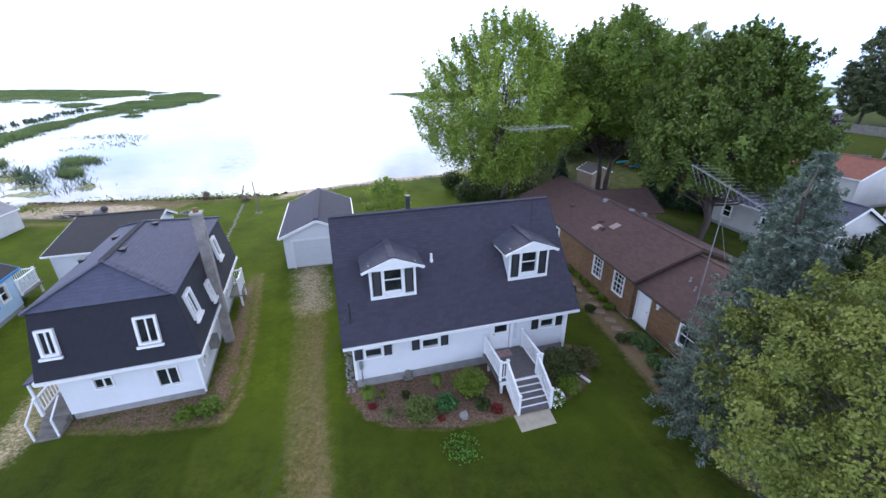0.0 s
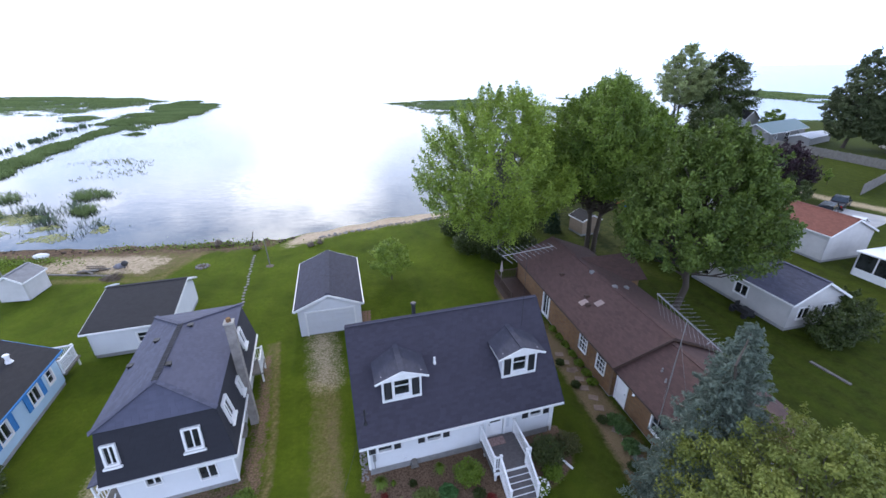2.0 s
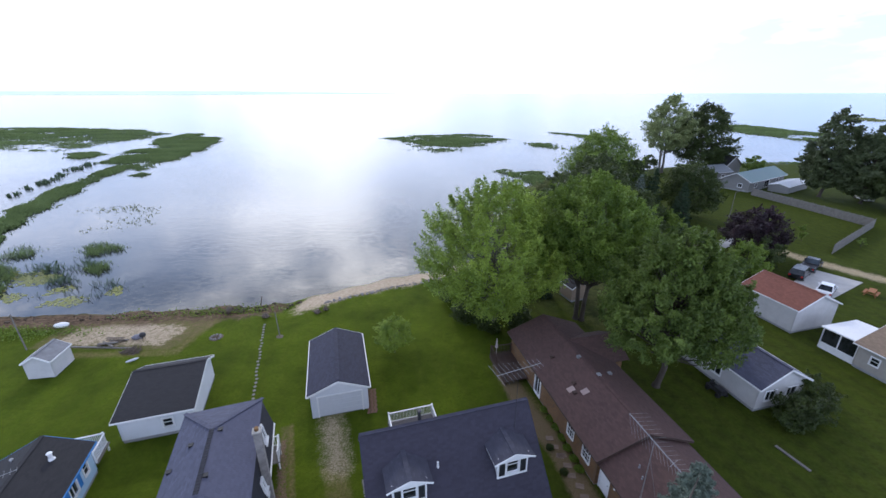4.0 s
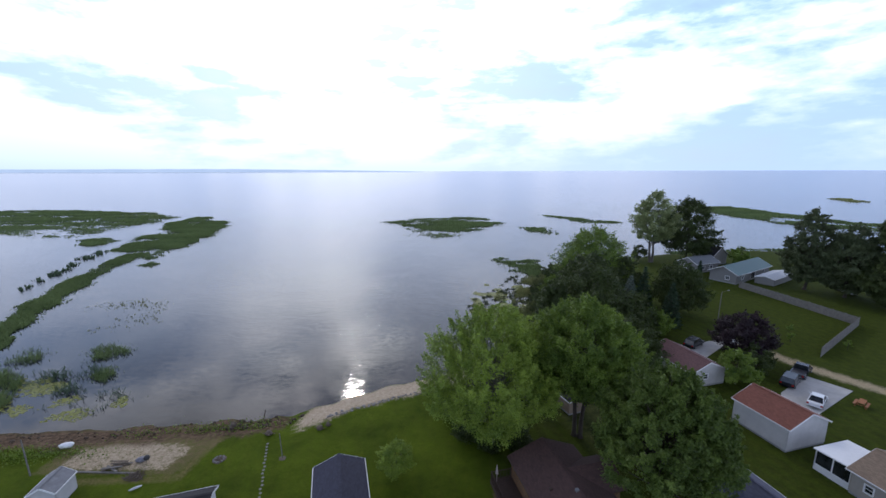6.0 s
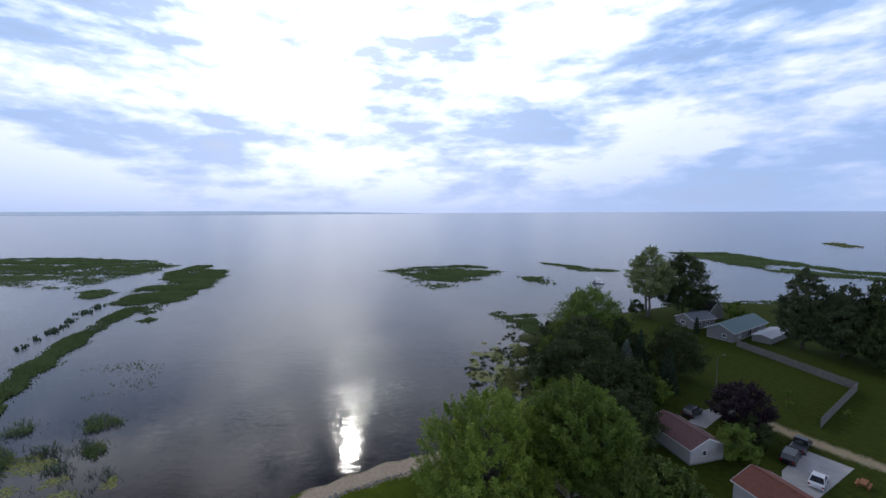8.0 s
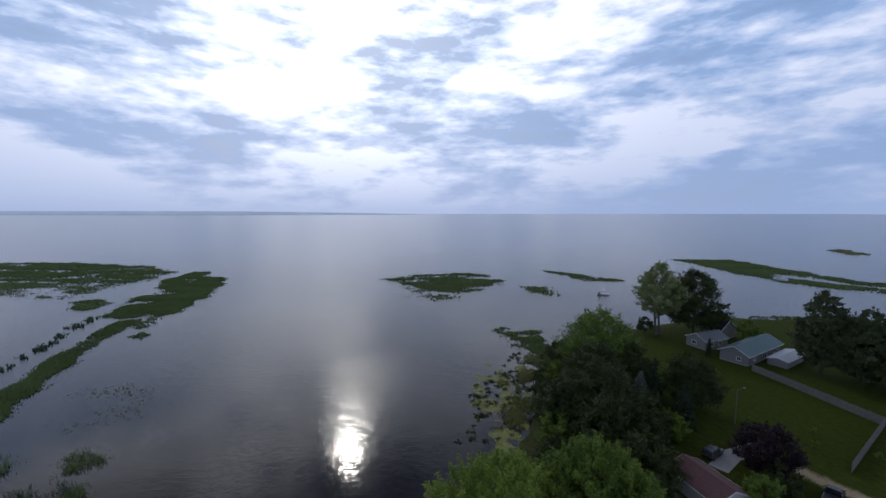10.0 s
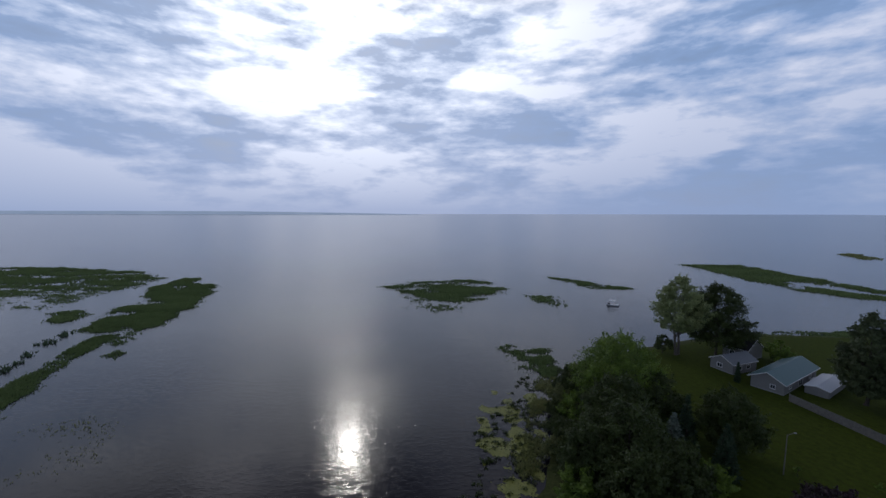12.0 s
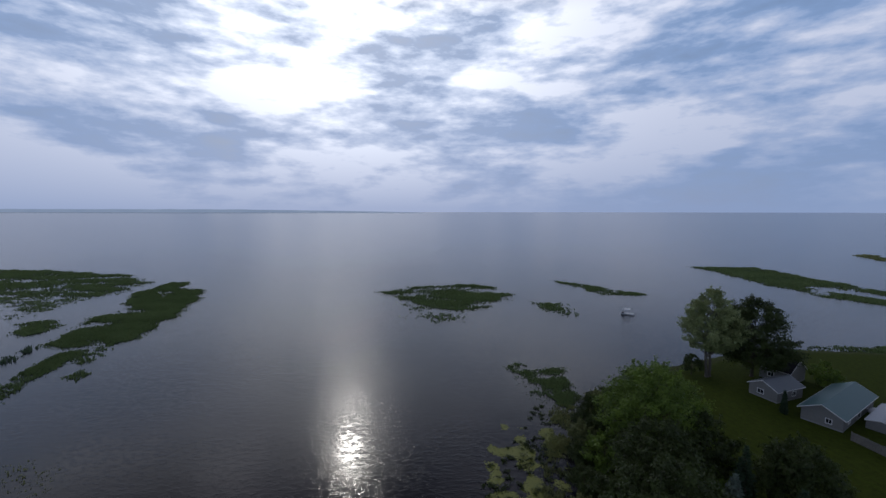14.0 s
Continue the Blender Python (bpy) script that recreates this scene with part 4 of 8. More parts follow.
    # service mast
    g = Geo().tube((0.05, 0.2, roof_z(0.2) - 0.2), (0.05, 0.2, roof_z(0.2) + 0.85), 0.028, 0.028, 8).tube((0.05, 0.2, roof_z(0.2) + 0.85), (0.05, 0.2, roof_z(0.2) + 0.95), 0.055, 0.04, 8)
    g.tube((0.05, 0.2, roof_z(0.2) - 0.02), (0.05, 0.2, roof_z(0.2) + 0.14), 0.1, 0.05, 8)
    for a in (-0.16, 0.16):
        g.tube((0.05 + a, 0.15, roof_z(0.2) + 0.72), (0.05, 0.2, roof_z(0.2) + 0.66), 0.02, 0.02, 6)
    part("service_mast", g, DARK_METAL, ob)
    part("electric_meter", Geo().box(0.2, -0.12, 1.1, 0.36, -0.02, 1.5).tube((0.28, -0.12, 1.35), (0.28, -0.2, 1.35), 0.08).tube((0.28, -0.06, 0.4), (0.28, -0.06, 1.1), 0.025).tube((0.1, -0.05, 1.6), (0.1, -0.05, 2.75), 0.03), GALV, ob)
    part("downspout", Geo().box(w - 0.02, -0.12, 0.2, w + 0.08, -0.04, 2.9), WHITE_TRIM, ob)
    part("hose_reel", Geo().tube((2.3, -0.25, 0.42), (2.3, -0.05, 0.42), 0.16, 0.16, 12).box(2.1, -0.3, 0.15, 2.5, -0.05, 0.25), WEATHERED, ob)
    part("wall_lamp", Geo().tube((1.85, -0.02, 0.75), (1.85, -0.12, 0.75), 0.07, 0.05), WHITE_TRIM, ob)
    return m


def porch(m):
    ob = thing("porch", m @ pose(0.2, -0.06, 0), "grey porch with white railings and five steps", "porch")
    x0, x1, y0, z = 5.75, 7.75, -2.05, 0.78
    n = 13
    for i in range(n):
        a = y0 + (0 - y0) * i / n
        part("deck_board", Geo().box(x0, a + 0.006, z - 0.035, x1, a - y0 / n - 0.006, z), DECK, ob)
    for xx in (x0, x1 - 0.045):
        part("rim_joist", Geo().box(xx, y0 - 0.02, z - 0.22, xx + 0.045, 0, z - 0.036), WEATHERED, ob)
    part("rim_joist", Geo().box(x0, y0 - 0.065, z - 0.22, x1, y0 - 0.021, z - 0.036), WHITE_TRIM, ob)
    for xx in (x0 + 0.1, x1 - 0.2):
        for yy in (y0 + 0.05, -0.5):
            part("support_post", Geo().box(xx, yy, -0.1, xx + 0.1, yy + 0.1, z - 0.2), WHITE_TRIM, ob)
    railing(ob, (x0 + 0.05, -0.08, z), (x0 + 0.05, y0 + 0.05, z), 0.92)
    railing(ob, (x1 - 0.05, -0.08, z), (x1 - 0.05, y0 + 0.05, z), 0.92)
    sx0, sx1 = 6.12, 7.52
    railing(ob, (x0 + 0.05, y0 + 0.05, z), (sx0, y0 + 0.05, z), 0.92, posts=(False, True))
    railing(ob, (x1 - 0.05, y0 + 0.05, z), (sx1, y0 + 0.05, z), 0.92, posts=(False, True))
    rise, run = z / 6, 0.25
    for i in range(5):
        a, zz = y0 - 0.065 - run * (i + 1), z - rise * (i + 1)
        part("tread", Geo().box(sx0, a - 0.02, zz - 0.04, sx1, a + run, zz), DECK, ob)
        part("riser", Geo().box(sx0, a + run - 0.02, zz, sx1, a + run - 0.001, zz + rise - 0.04), WHITE_TRIM, ob)
    for xx in (sx0 - 0.045, sx1):
        part("stringer", Geo().prism([(xx, y0, z - 0.04), (xx, y0 - 1.32, 0.02), (xx, y0 - 1.32, -0.05), (xx, y0 - 1.0, -0.05), (xx, y0, z - 0.35)], (0.045, 0, 0)), WHITE_TRIM, ob)
    for xx in (sx0 - 0.02, sx1 + 0.02):
        railing(ob, (xx, y0 + 0.0, z), (xx, y0 - 1.30, 0.06), 0.90, posts=(False, True))
    mat = Geo().box(6.15, -0.62, z + 0.004, 7.05, -0.12, z + 0.02)
    solid("doormat", mat, plain("patterned_mat", (0.33, 0.22, 0.20), 0.95, vary=0.6, scale=9.0), "red and grey patterned doormat", "doormat", m @ pose(0.2, -0.06, 0))
    pad = Geo().prism([(6.05, -4.25, -0.05), (7.6, -4.2, -0.05), (7.7, -3.4, -0.05), (6.1, -3.38, -0.05)], (0, 0, 0.09))
    solid("concrete_pad", pad, plain("tan_concrete", (0.45, 0.40, 0.30), 0.9, vary=0.25, scale=2.0, bump=0.4), "cracked tan concrete slab at the foot of steps", "slab", m)


def back_deck(m):
    ob = thing("back_deck", m, "raised back deck with white railing", "deck")
    part("deck_floor", Geo().box(2.1, 7.2, 0.75, 5.9, 10.4, 0.85), DECK, ob)
    for x in (2.2, 5.7):
        part("support_post", Geo().box(x, 10.2, -0.2, x + 0.1, 10.3, 0.75), WHITE_TRIM, ob)
    railing(ob, (2.2, 10.3, 0.85), (5.8, 10.3, 0.85), 0.95)
    railing(ob, (2.2, 7.3, 0.85), (2.2, 10.3, 0.85), 0.95, posts=(True, False))
    railing(ob, (5.8, 7.3, 0.85), (5.8, 10.3, 0.85), 0.95, posts=(True, False))


def mansard_house():
    m = pose(-15.07, 13.96, 0, 0, 0, 18.5)
    w, d, h0, z1, z2 = 4.86, 9.3, 2.25, 5.15, 6.42
    ob = thing("house", m, "white house with steep dark mansard upper storey and slate roof", "house")
    walls = {"front": (pose(0, 0, 0), w), "right": (pose(w, 0, 0, 0, 0, 90), d), "back": (pose(w, d, 0, 0, 0, 180), w), "left": (pose(0, d, 0, 0, 0, -90), d)}
    low = {"front": [(1.15, 1.36, 1.8, 1.86), (3.32, 0.88, 4.12, 1.78)], "right": [(0.55, 1.1, 1.3, 1.95), (6.8, 1.1, 7.6, 1.95)], "back": [(1, 1, 2, 2)], "left": [(0.8, 0.3, 1.7, 2.15)]}
    for side, (wm, ln) in walls.items():
        ins = 0.14 if side in ("left", "right") else 0.0
        hs = [(a - ins, b, c - ins, e) for a, b, c, e in low[side]]
        part("wall", wall_geo(ln - 2 * ins, h0, hs, 0.19, 0.14, None, 0.35), WHITE_SIDING, ob, "", wm @ pose(ins, 0, 0))
        for hsx in low[side]:
            window(ob, wm, *hsx, 1, upright=True, casing=0.025)
    part("foundation", Geo().box(0.03, 0.03, -0.4, w - 0.03, d - 0.03, 0.35), BLOCK, ob)
    o, ins = 0.40, 0.06
    # soffit and gutter round the lower edge
    part("soffit", Geo().box(-o, -o, h0 + 0.001, w + o, d + o, h0 + 0.05), WHITE_TRIM, ob)
    for name, a, b in (("gutter", (-o, -o - 0.03), (w + o, -o - 0.03)), ("gutter", (w + o + 0.03, -o), (w + o + 0.03, d + o)), ("gutter", (w + o, d + o + 0.03), (-o, d + o + 0.03)), ("gutter", (-o - 0.03, d + o), (-o - 0.03, -o))):
        bar(ob, name, (*a, h0 + 0.06), (*b, h0 + 0.06), 0.10, 0.13, WHITE_TRIM)
    # steep shingled faces
    corners_lo = [(-o, -o), (w + o, -o), (w + o, d + o), (-o, d + o)]
    corners_hi = [(ins, ins), (w - ins, ins), (w - ins, d - ins), (ins, d - ins)]
    zlo = h0 + 0.055
    run = o + ins
    fl = math.hypot(run, z1 - zlo)
    faces = []
    for i in range(4):
        a, b = Vector((*corners_lo[i], zlo)), Vector((*corners_lo[(i + 1) % 4], zlo))
        c = Vector((*corners_hi[i], z1))
        along = (b - a).normalized()
        ln = (b - a).length
        up = c - (a + along * run)
        slope(ob, a, along, up, [(0, 0), (ln, 0), (ln - run, fl), (run, fl)], DARK_SHINGLE, 0.08, "mansard_face", "dark shingled steep roof face", DARK_TAB if i < 2 else None)
        faces.append((a, along, up.normalized()))
    # windows in the steep faces, set upright in shallow boxes
    for face, x, z, ww, hh in ((0, 0.62, 3.45, 0.45, 0.95), (0, 3.72, 3.3, 0.66, 1.05), (1, 0.95, 3.55, 0.7, 1.1), (1, 3.5, 3.0, 0.42, 0.85), (1, 6.75, 3.75, 0.65, 1.05)):
        a, along, up = faces[face]
        out = along.cross(up).normalized()
        s = (z - zlo) / up.z
        base = a + along * x + up * s
        mm = Matrix((along, -out, up)).transposed().to_4x4()
        mm.translation = base + out * 0.06
        wn = window(ob, mm, 0, 0, ww, hh, 1, upright=True, casing=0.065)
        part("sill", Geo().box(-0.14, -0.14, -0.2, ww + 0.14, -0.03, -0.1), WHITE_TRIM, wn, "", None)
    # hipped top
    o2 = 0.12
    e = [(ins - o2, ins - o2, z1), (w - ins + o2, ins - o2, z1), (w - ins + o2, d - ins + o2, z1), (ins - o2, d - ins + o2, z1)]
    xm, ya, yb = w / 2, 1.1, d - 3.5
    half = w / 2 - ins + o2
    ha, hb = math.hypot(half, z2 - z1), math.hypot(ya - e[0][1], z2 - z1)
    ln = e[2][1] - e[1][1]
    y_a, y_b = ya - e[0][1], yb - e[0][1]
    slope(ob, e[1], (0, 1, 0), (-half, 0, z2 - z1), [(0, 0), (ln, 0), (y_b, ha), (y_a, ha)], SLATE_SHINGLE, 0.09, "roof_slope", tabs=SLATE_TAB)
    slope(ob, e[3], (0, -1, 0), (half, 0, z2 - z1), [(0, 0), (ln, 0), (ln - y_a, ha), (ln - y_b, ha)], SLATE_SHINGLE, 0.09, "roof_slope")
    slope(ob, e[0], (1, 0, 0), (0, ya - e[0][1], z2 - z1), [(0, 0), (2 * half, 0), (half, hb)], SLATE_SHINGLE, 0.09, "roof_slope", tabs=SLATE_TAB)
    slope(ob, e[2], (-1, 0, 0), (0, yb - e[2][1], z2 - z1), [(0, 0), (2 * half, 0), (half, math.hypot(e[2][1] - yb, z2 - z1))], SLATE_SHINGLE, 0.09, "roof_slope")
    # overlapping ridge and hip caps
    for a, b in (((xm, ya, z2), (xm, yb, z2)), (e[0], (xm, ya, z2)), (e[1], (xm, ya, z2)), (e[2], (xm, yb, z2)), (e[3], (xm, yb, z2))):
        a, b = Vector(a), Vector(b)
        n = int((b - a).length / 0.2)
        g = Geo()
        for i in range(n):
            p, q = a.lerp(b, i / n), a.lerp(b, (i + 1.15) / n)
            g.boards.append(Geo().beam(p + Vector((0, 0, 0.035)), q + Vector((0, 0, 0.012)), 0.26, 0.03))
        cap_mat = DARK_SHINGLE if a.z > z1 + 0.5 else SLATE_SHINGLE
        caps, g.boards = g.boards, []
        cap = part("ridge_cap", g.beam(a, b, 0.2, 0.03), cap_mat, ob)
        PIECES.append((cap, caps, "cap_shingle", cap_mat))
    for x, y in ((xm - 1.2, 5.4), (xm + 0.45, 5.8), (xm + 0.25, 2.3), (xm - 2.2, 4.2)):
        zz = z1 + (z2 - z1) * (1 - abs(x - xm) / half)
        part("roof_vent", Geo().box(x - 0.11, y - 0.11, zz - 0.05, x + 0.11, y + 0.11, zz + 0.09).prism([(x - 0.14, y - 0.14, zz + 0.09), (x + 0.14, y - 0.14, zz + 0.09), (x + 0.14, y + 0.14, zz + 0.09), (x - 0.14, y + 0.14, zz + 0.09)], (0, 0, 0.03)), BLACK_PAINT, ob)
    # block chimney against the side wall
    cx, cy = w + 0.40, 3.95
    courses = []
    z, i = -0.3, 0
    while z < 7.0:
        s = 0.215 - 0.004 * (i % 2)
        courses.append(Geo().box(cx - s, cy - s, z, cx + s, cy + s, z + 0.192))
        z, i = z + 0.2, i + 1
    ch = part("chimney", Geo().box(cx - 0.2, cy - 0.2, -0.3, cx + 0.2, cy + 0.2, 7.1), plain("chimney_block", (0.30, 0.275, 0.26), 0.95, vary=0.35, scale=2.5, bump=0.5), ob, "grey block chimney")
    PIECES.append((ch, courses, "block", bpy.data.materials["chimney_block"]))
    part("flue", Geo().tube((cx, cy, 7.1), (cx, cy, 7.38), 0.13, 0.12, 10), BRICK, ch, "clay flue")
    part("chimney_cap", Geo().box(cx - 0.25, cy - 0.25, 7.1, cx + 0.25, cy + 0.25, 7.18), CONCRETE, ch)
    # low box for a meter, a downspout, a side stair
    part("downspout", Geo().box(w + 0.02, -0.1, 0.2, w + 0.1, -0.03, 2.24), WHITE_TRIM, ob)
    part("wall_box", Geo().box(w + 0.02, 1.9, 1.0, w + 0.35, 2.5, 1.5), WEATHERED, ob)
    return m


def mansard_stoop(m):
    ob = thing("stoop", m, "small white side stoop with railing and grey steps", "stoop")
    part("platform", Geo().box(-1.0, 0.0, -0.1, -0.05, 1.9, 0.5), WEATHERED, ob)
    for i in range(3):
        part("tread", Geo().box(-0.95, -0.3 * (i + 1), -0.1, -0.1, -0.3 * i - 0.002, 0.36 - 0.14 * i), WEATHERED, ob)
    railing(ob, (-0.94, 0.05, 0.5), (-0.94, 1.85, 0.5), 0.8, step=0.2)
    for x in (-0.94, -0.15):
        part("stair_rail", Geo().beam((x, 0.0, 1.38), (x, -0.85, 0.93), 0.05, 0.05).box(x - 0.03, -0.88, 0.0, x + 0.03, -0.82, 0.93), WHITE_TRIM, ob)
    part("canopy", Geo().prism([(-1.05, 0.0, 2.06), (-0.42, 0.0, 2.20), (-0.42, 2.0, 2.20), (-1.05, 2.0, 2.06)], (0, 0, 0.07)), SLATE_SHINGLE, ob)
    for y in (0.06, 1.85):
        part("canopy_post", Geo().box(-0.98, y, -0.1, -0.90, y + 0.08, 2.08), WHITE_TRIM, ob)
    ob2 = thing("side_deck", m, "white railed deck at the back of the house", "deck")
    part("deck_floor", Geo().box(4.81, 7.4, 0.7, 5.6, 9.0, 0.8), WEATHERED, ob2)
    for x, y in ((5.45, 7.45), (5.45, 8.85)):
        part("support_post", Geo().box(x, y, -0.1, x + 0.1, y + 0.1, 0.7), WHITE_TRIM, ob2)
    railing(ob2, (5.52, 7.45, 0.8), (5.52, 8.95, 0.8), 0.95)
    railing(ob2, (4.95, 8.95, 0.8), (5.52, 8.95, 0.8), 0.95, posts=(True, False))


def garage():
    m = pose(-11.3, 27.75, 0, 0, 0, 15.2)
    w, d = 4.72, 8.0
    door = (0.6, 0.05, 4.2, 2.08)
    ob, walls = gable_building("garage", m, w, d, 2.5, 3.6, True, NAVY_SHINGLE, WHITE_SIDING, "white detached garage with navy shingle gable roof", "garage", over=0.25, foundation=0.05,
                               holes={"front": [door], "right": [(1.0, 0.05, 1.9, 2.05)]})
    fm = walls["front"][0]
    g = Geo().box(0.48, -0.07, 0.0, 0.6, 0.05, 2.2).box(4.2, -0.07, 0.0, 4.32, 0.05, 2.2).box(0.6, -0.07, 2.08, 4.2, 0.05, 2.2)
    part("door_frame", g, WHITE_TRIM, ob)
    dr = part("overhead_door", Geo().box(0.6, 0.055, 0.02, 4.2, 0.08, 2.08), WHITE_TRIM, ob, "white sectional overhead door")
    for i in range(4):
        part("door_panel", Geo().box(0.61, 0.03, 0.03 + i * 0.51, 4.19, 0.055, 0.525 + i * 0.51), plain("pale_door_paint", (0.66, 0.67, 0.70), 0.5, vary=0.05) if i == 0 else bpy.data.materials["pale_door_paint"], dr)
    part("side_door", Geo().box(0.86, 0.02, 0.05, 1.76, 0.06, 2.05), WHITE_TRIM, ob, "", walls["right"][0] @ pose(0.14, 0, 0))
    # the ridge has a raised vent strip
    bar(ob, "ridge_vent", (w / 2, -0.1, 3.64), (w / 2, d + 0.1, 3.64), 0.34, 0.06, NAVY_SHINGLE)
    return m


def brown_house():
    m = pose(10.45, 21.5, 0, 0, 0, 13.0)
    w, d = 7.0, 15.7
    wins = [(d - 3.95, 1.0, d - 3.0, 2.3), (d - 1.75, 1.0, d - 0.8, 2.3), (d - 9.8, 0.3, d - 8.8, 2.2)]
    ob, walls = gable_building("house", m, w, d, 2.7, 4.25, True, BROWN_SHINGLE, BRICK, "low brown brick ranch house with long brown roof", over=0.35, trim=BROWN_PAINT, course=0, foundation=0.1,
                               holes={"left": wins, "back": [(2, 0.9, 3.2, 2.0)]})
    lm = walls["left"][0]
    for a in wins[:2]:
        grid_window(ob, lm, *a, 3, 4)
    window(ob, lm, *wins[2], 1, upright=True, casing=0.1)
    window(ob, walls["back"][0], 2, 0.9, 3.2, 2.0, 1)
    for x, y in ((1.6, 6.3), (1.2, 5.4), (1.5, 10.0), (3.3, 8.6), (3.6, 6.0), (5.1, 6.6)):
        zz = 2.7 + (min(x, w - x) + 0.35) * 1.55 / (w / 2 + 0.35)
        part("roof_vent", Geo().box(x - 0.15, y - 0.15, zz - 0.1, x + 0.15, y + 0.15, zz + 0.16), GALV if x > 3 else BROWN_PAINT, ob)
    for x, y in ((1.15, 5.9), (1.9, 5.1)):
        zz = 2.7 + (x + 0.35) * 1.55 / (w / 2 + 0.35)
        sl = math.degrees(math.atan2(1.55, w / 2 + 0.35))
        part("skylight", Geo().box(-0.3, -0.25, -0.04, 0.3, 0.25, 0.05), plain("skylight_tan", (0.36, 0.27, 0.24), 0.4), ob, "tan skylight dome", pose(x, y, zz, 0, -sl, 0))
    # cross gable towards the lawn
    rise = math.hypot(2.5, 1.35)
    slope(ob, (3.8, 9.0, 2.72), (1, 0, 0), (0, 2.5, 1.35), [(0, 0), (5.1, 0), (5.1, rise), (0, rise)], BROWN_SHINGLE)
    slope(ob, (8.9, 14.0, 2.72), (-1, 0, 0), (0, -2.5, 1.35), [(0, 0), (5.1, 0), (5.1, rise), (0, rise)], BROWN_SHINGLE)
    part("wall", Geo().prism([(8.5, 9.4, 0.1), (8.5, 13.6, 0.1), (8.5, 13.6, 2.72), (8.5, 11.5, 3.88), (8.5, 9.4, 2.72)], (-0.14, 0, 0)), BRICK, ob)
    for y in (9.4, 13.46):
        part("wall", Geo().box(7.02, y, 0.1, 8.36, y + 0.14, 2.72), BRICK, ob)
    for y0 in (8.98, 14.02):
        bar(ob, "rake_board", (8.92, y0, 2.63), (8.92, 11.5, 3.98), 0.03, 0.17, BROWN_PAINT)
    # lower front wing
    m2 = m @ pose(0.25, -7.0, 0)
    w2, d2 = 6.5, 7.0
    door = (0.20, 0.1, 1.15, 2.12)
    ob2, walls2 = gable_building("house_wing", m2, w2, d2, 2.4, 3.85, True, BROWN_SHINGLE, BRICK, "lower front wing of the brown brick house", over=0.35, trim=BROWN_PAINT, course=0, foundation=0.1, rake=0.0,
                                 holes={"left": [door, (3.4, 0.9, 4.6, 2.0)], "front": [(2.4, 0.9, 4.2, 2.0)]})
    lm2 = walls2["left"][0]
    part("door_frame", Geo().box(0.47, -0.05, 0.1, 0.55, 0.1, 2.18).box(1.5, -0.05, 0.1, 1.58, 0.1, 2.18).box(0.55, -0.05, 2.12, 1.5, 0.1, 2.18), WHITE_TRIM, ob2, "", lm2 @ pose(-0.35, 0, 0))
    dr = part("door", Geo().box(0.56, 0.0, 0.12, 1.49, 0.05, 2.11).box(0.68, -0.012, 0.3, 0.98, 0.0, 1.0).box(1.07, -0.012, 0.3, 1.37, 0.0, 1.0).box(0.68, -0.012, 1.15, 0.98, 0.0, 1.95).box(1.07, -0.012, 1.15, 1.37, 0.0, 1.95), WHITE_TRIM, ob2, "white panelled side door", lm2 @ pose(-0.35, 0, 0))
    part("door_handle", Geo().tube((1.4, 0, 1.1), (1.4, -0.06, 1.1), 0.03), GALV, dr)
    part("wall_lamp", Geo().box(1.75, -0.18, 1.95, 1.95, 0.0, 2.08).tube((1.85, -0.1, 1.95), (1.85, -0.16, 1.8), 0.06, 0.08), WHITE_TRIM, ob2, "", lm2)
    window(ob2, lm2, 3.4, 0.9, 4.6, 2.0, 1)
    window(ob2, walls2["front"][0], 2.4, 0.9, 4.2, 2.0, 1)
    for y, x in ((4.6, 1.25), (5.3, 1.55)):
        zz = 2.4 + (x + 0.35) * 1.45 / (w2 / 2 + 0.35)
        roof_pipe(ob2, x, y, zz, 0.22, 0.05, GALV)
    return m


house_m = main_house()
porch(house_m)
back_deck(house_m)
mansard_m = mansard_house()
mansard_stoop(mansard_m)
garage()
brown_m = brown_house()


def simple_house(name, x, y, yaw, w, d, eave, ridge, axis_v, roof, wall, label, category="house", windows=(), **kw):
    """A neighbouring building with plain windows: (side, x0, z0, x1, z1)."""
    holes = {}
    for s, *r in windows:
        holes.setdefault(s, []).append(tuple(r))
    ob, walls = gable_building(name, pose(x, y, 0, 0, 0, yaw), w, d, eave, ridge, axis_v, roof, wall, label, category, holes=holes, **kw)
    for s, *r in windows:
        window(ob, walls[s][0], *r, 1, upright=(r[2] - r[0]) > 0.9)
    return ob, walls


simple_house("garage", -25.5, 25.1, 17, 5.2, 6.8, 2.35, 3.3, False, CHARCOAL_SHINGLE, WHITE_SIDING, "white garage with dark charcoal roof behind the mansard house", "garage",
                             [("front", 3.0, 0.9, 3.7, 1.7)], ridge_at=5.0, over=0.3)
blue_house, blue_walls = simple_house("house", -27.8, 14.1, 18, 4.8, 7.3, 2.5, 3.9, True, CHARCOAL_SHINGLE, LIGHT_BLUE, "light blue cottage with bright blue trim and dark roof", "house",
                                      [("right", 1.2, 1.0, 2.1, 2.0), ("right", 4.1, 1.0, 5.0, 2.0), ("right", 5.9, 1.1, 6.5, 2.0), ("front", 1.5, 1.0, 2.6, 2.0)], trim=BLUE_TRIM)
for sx in (0.72, 2.18, 3.62, 5.08):
    shutter(blue_house, blue_walls["right"][0], sx, 0.95, sx + 0.4, 2.05, BLUE_TRIM)
roof_pipe(blue_house, 3.6, 5.8, 3.4, 0.4, 0.12, WHITE_TRIM, True)
roof_pipe(blue_house, 1.2, 6.4, 3.1, 0.35, 0.08, GALV, True)
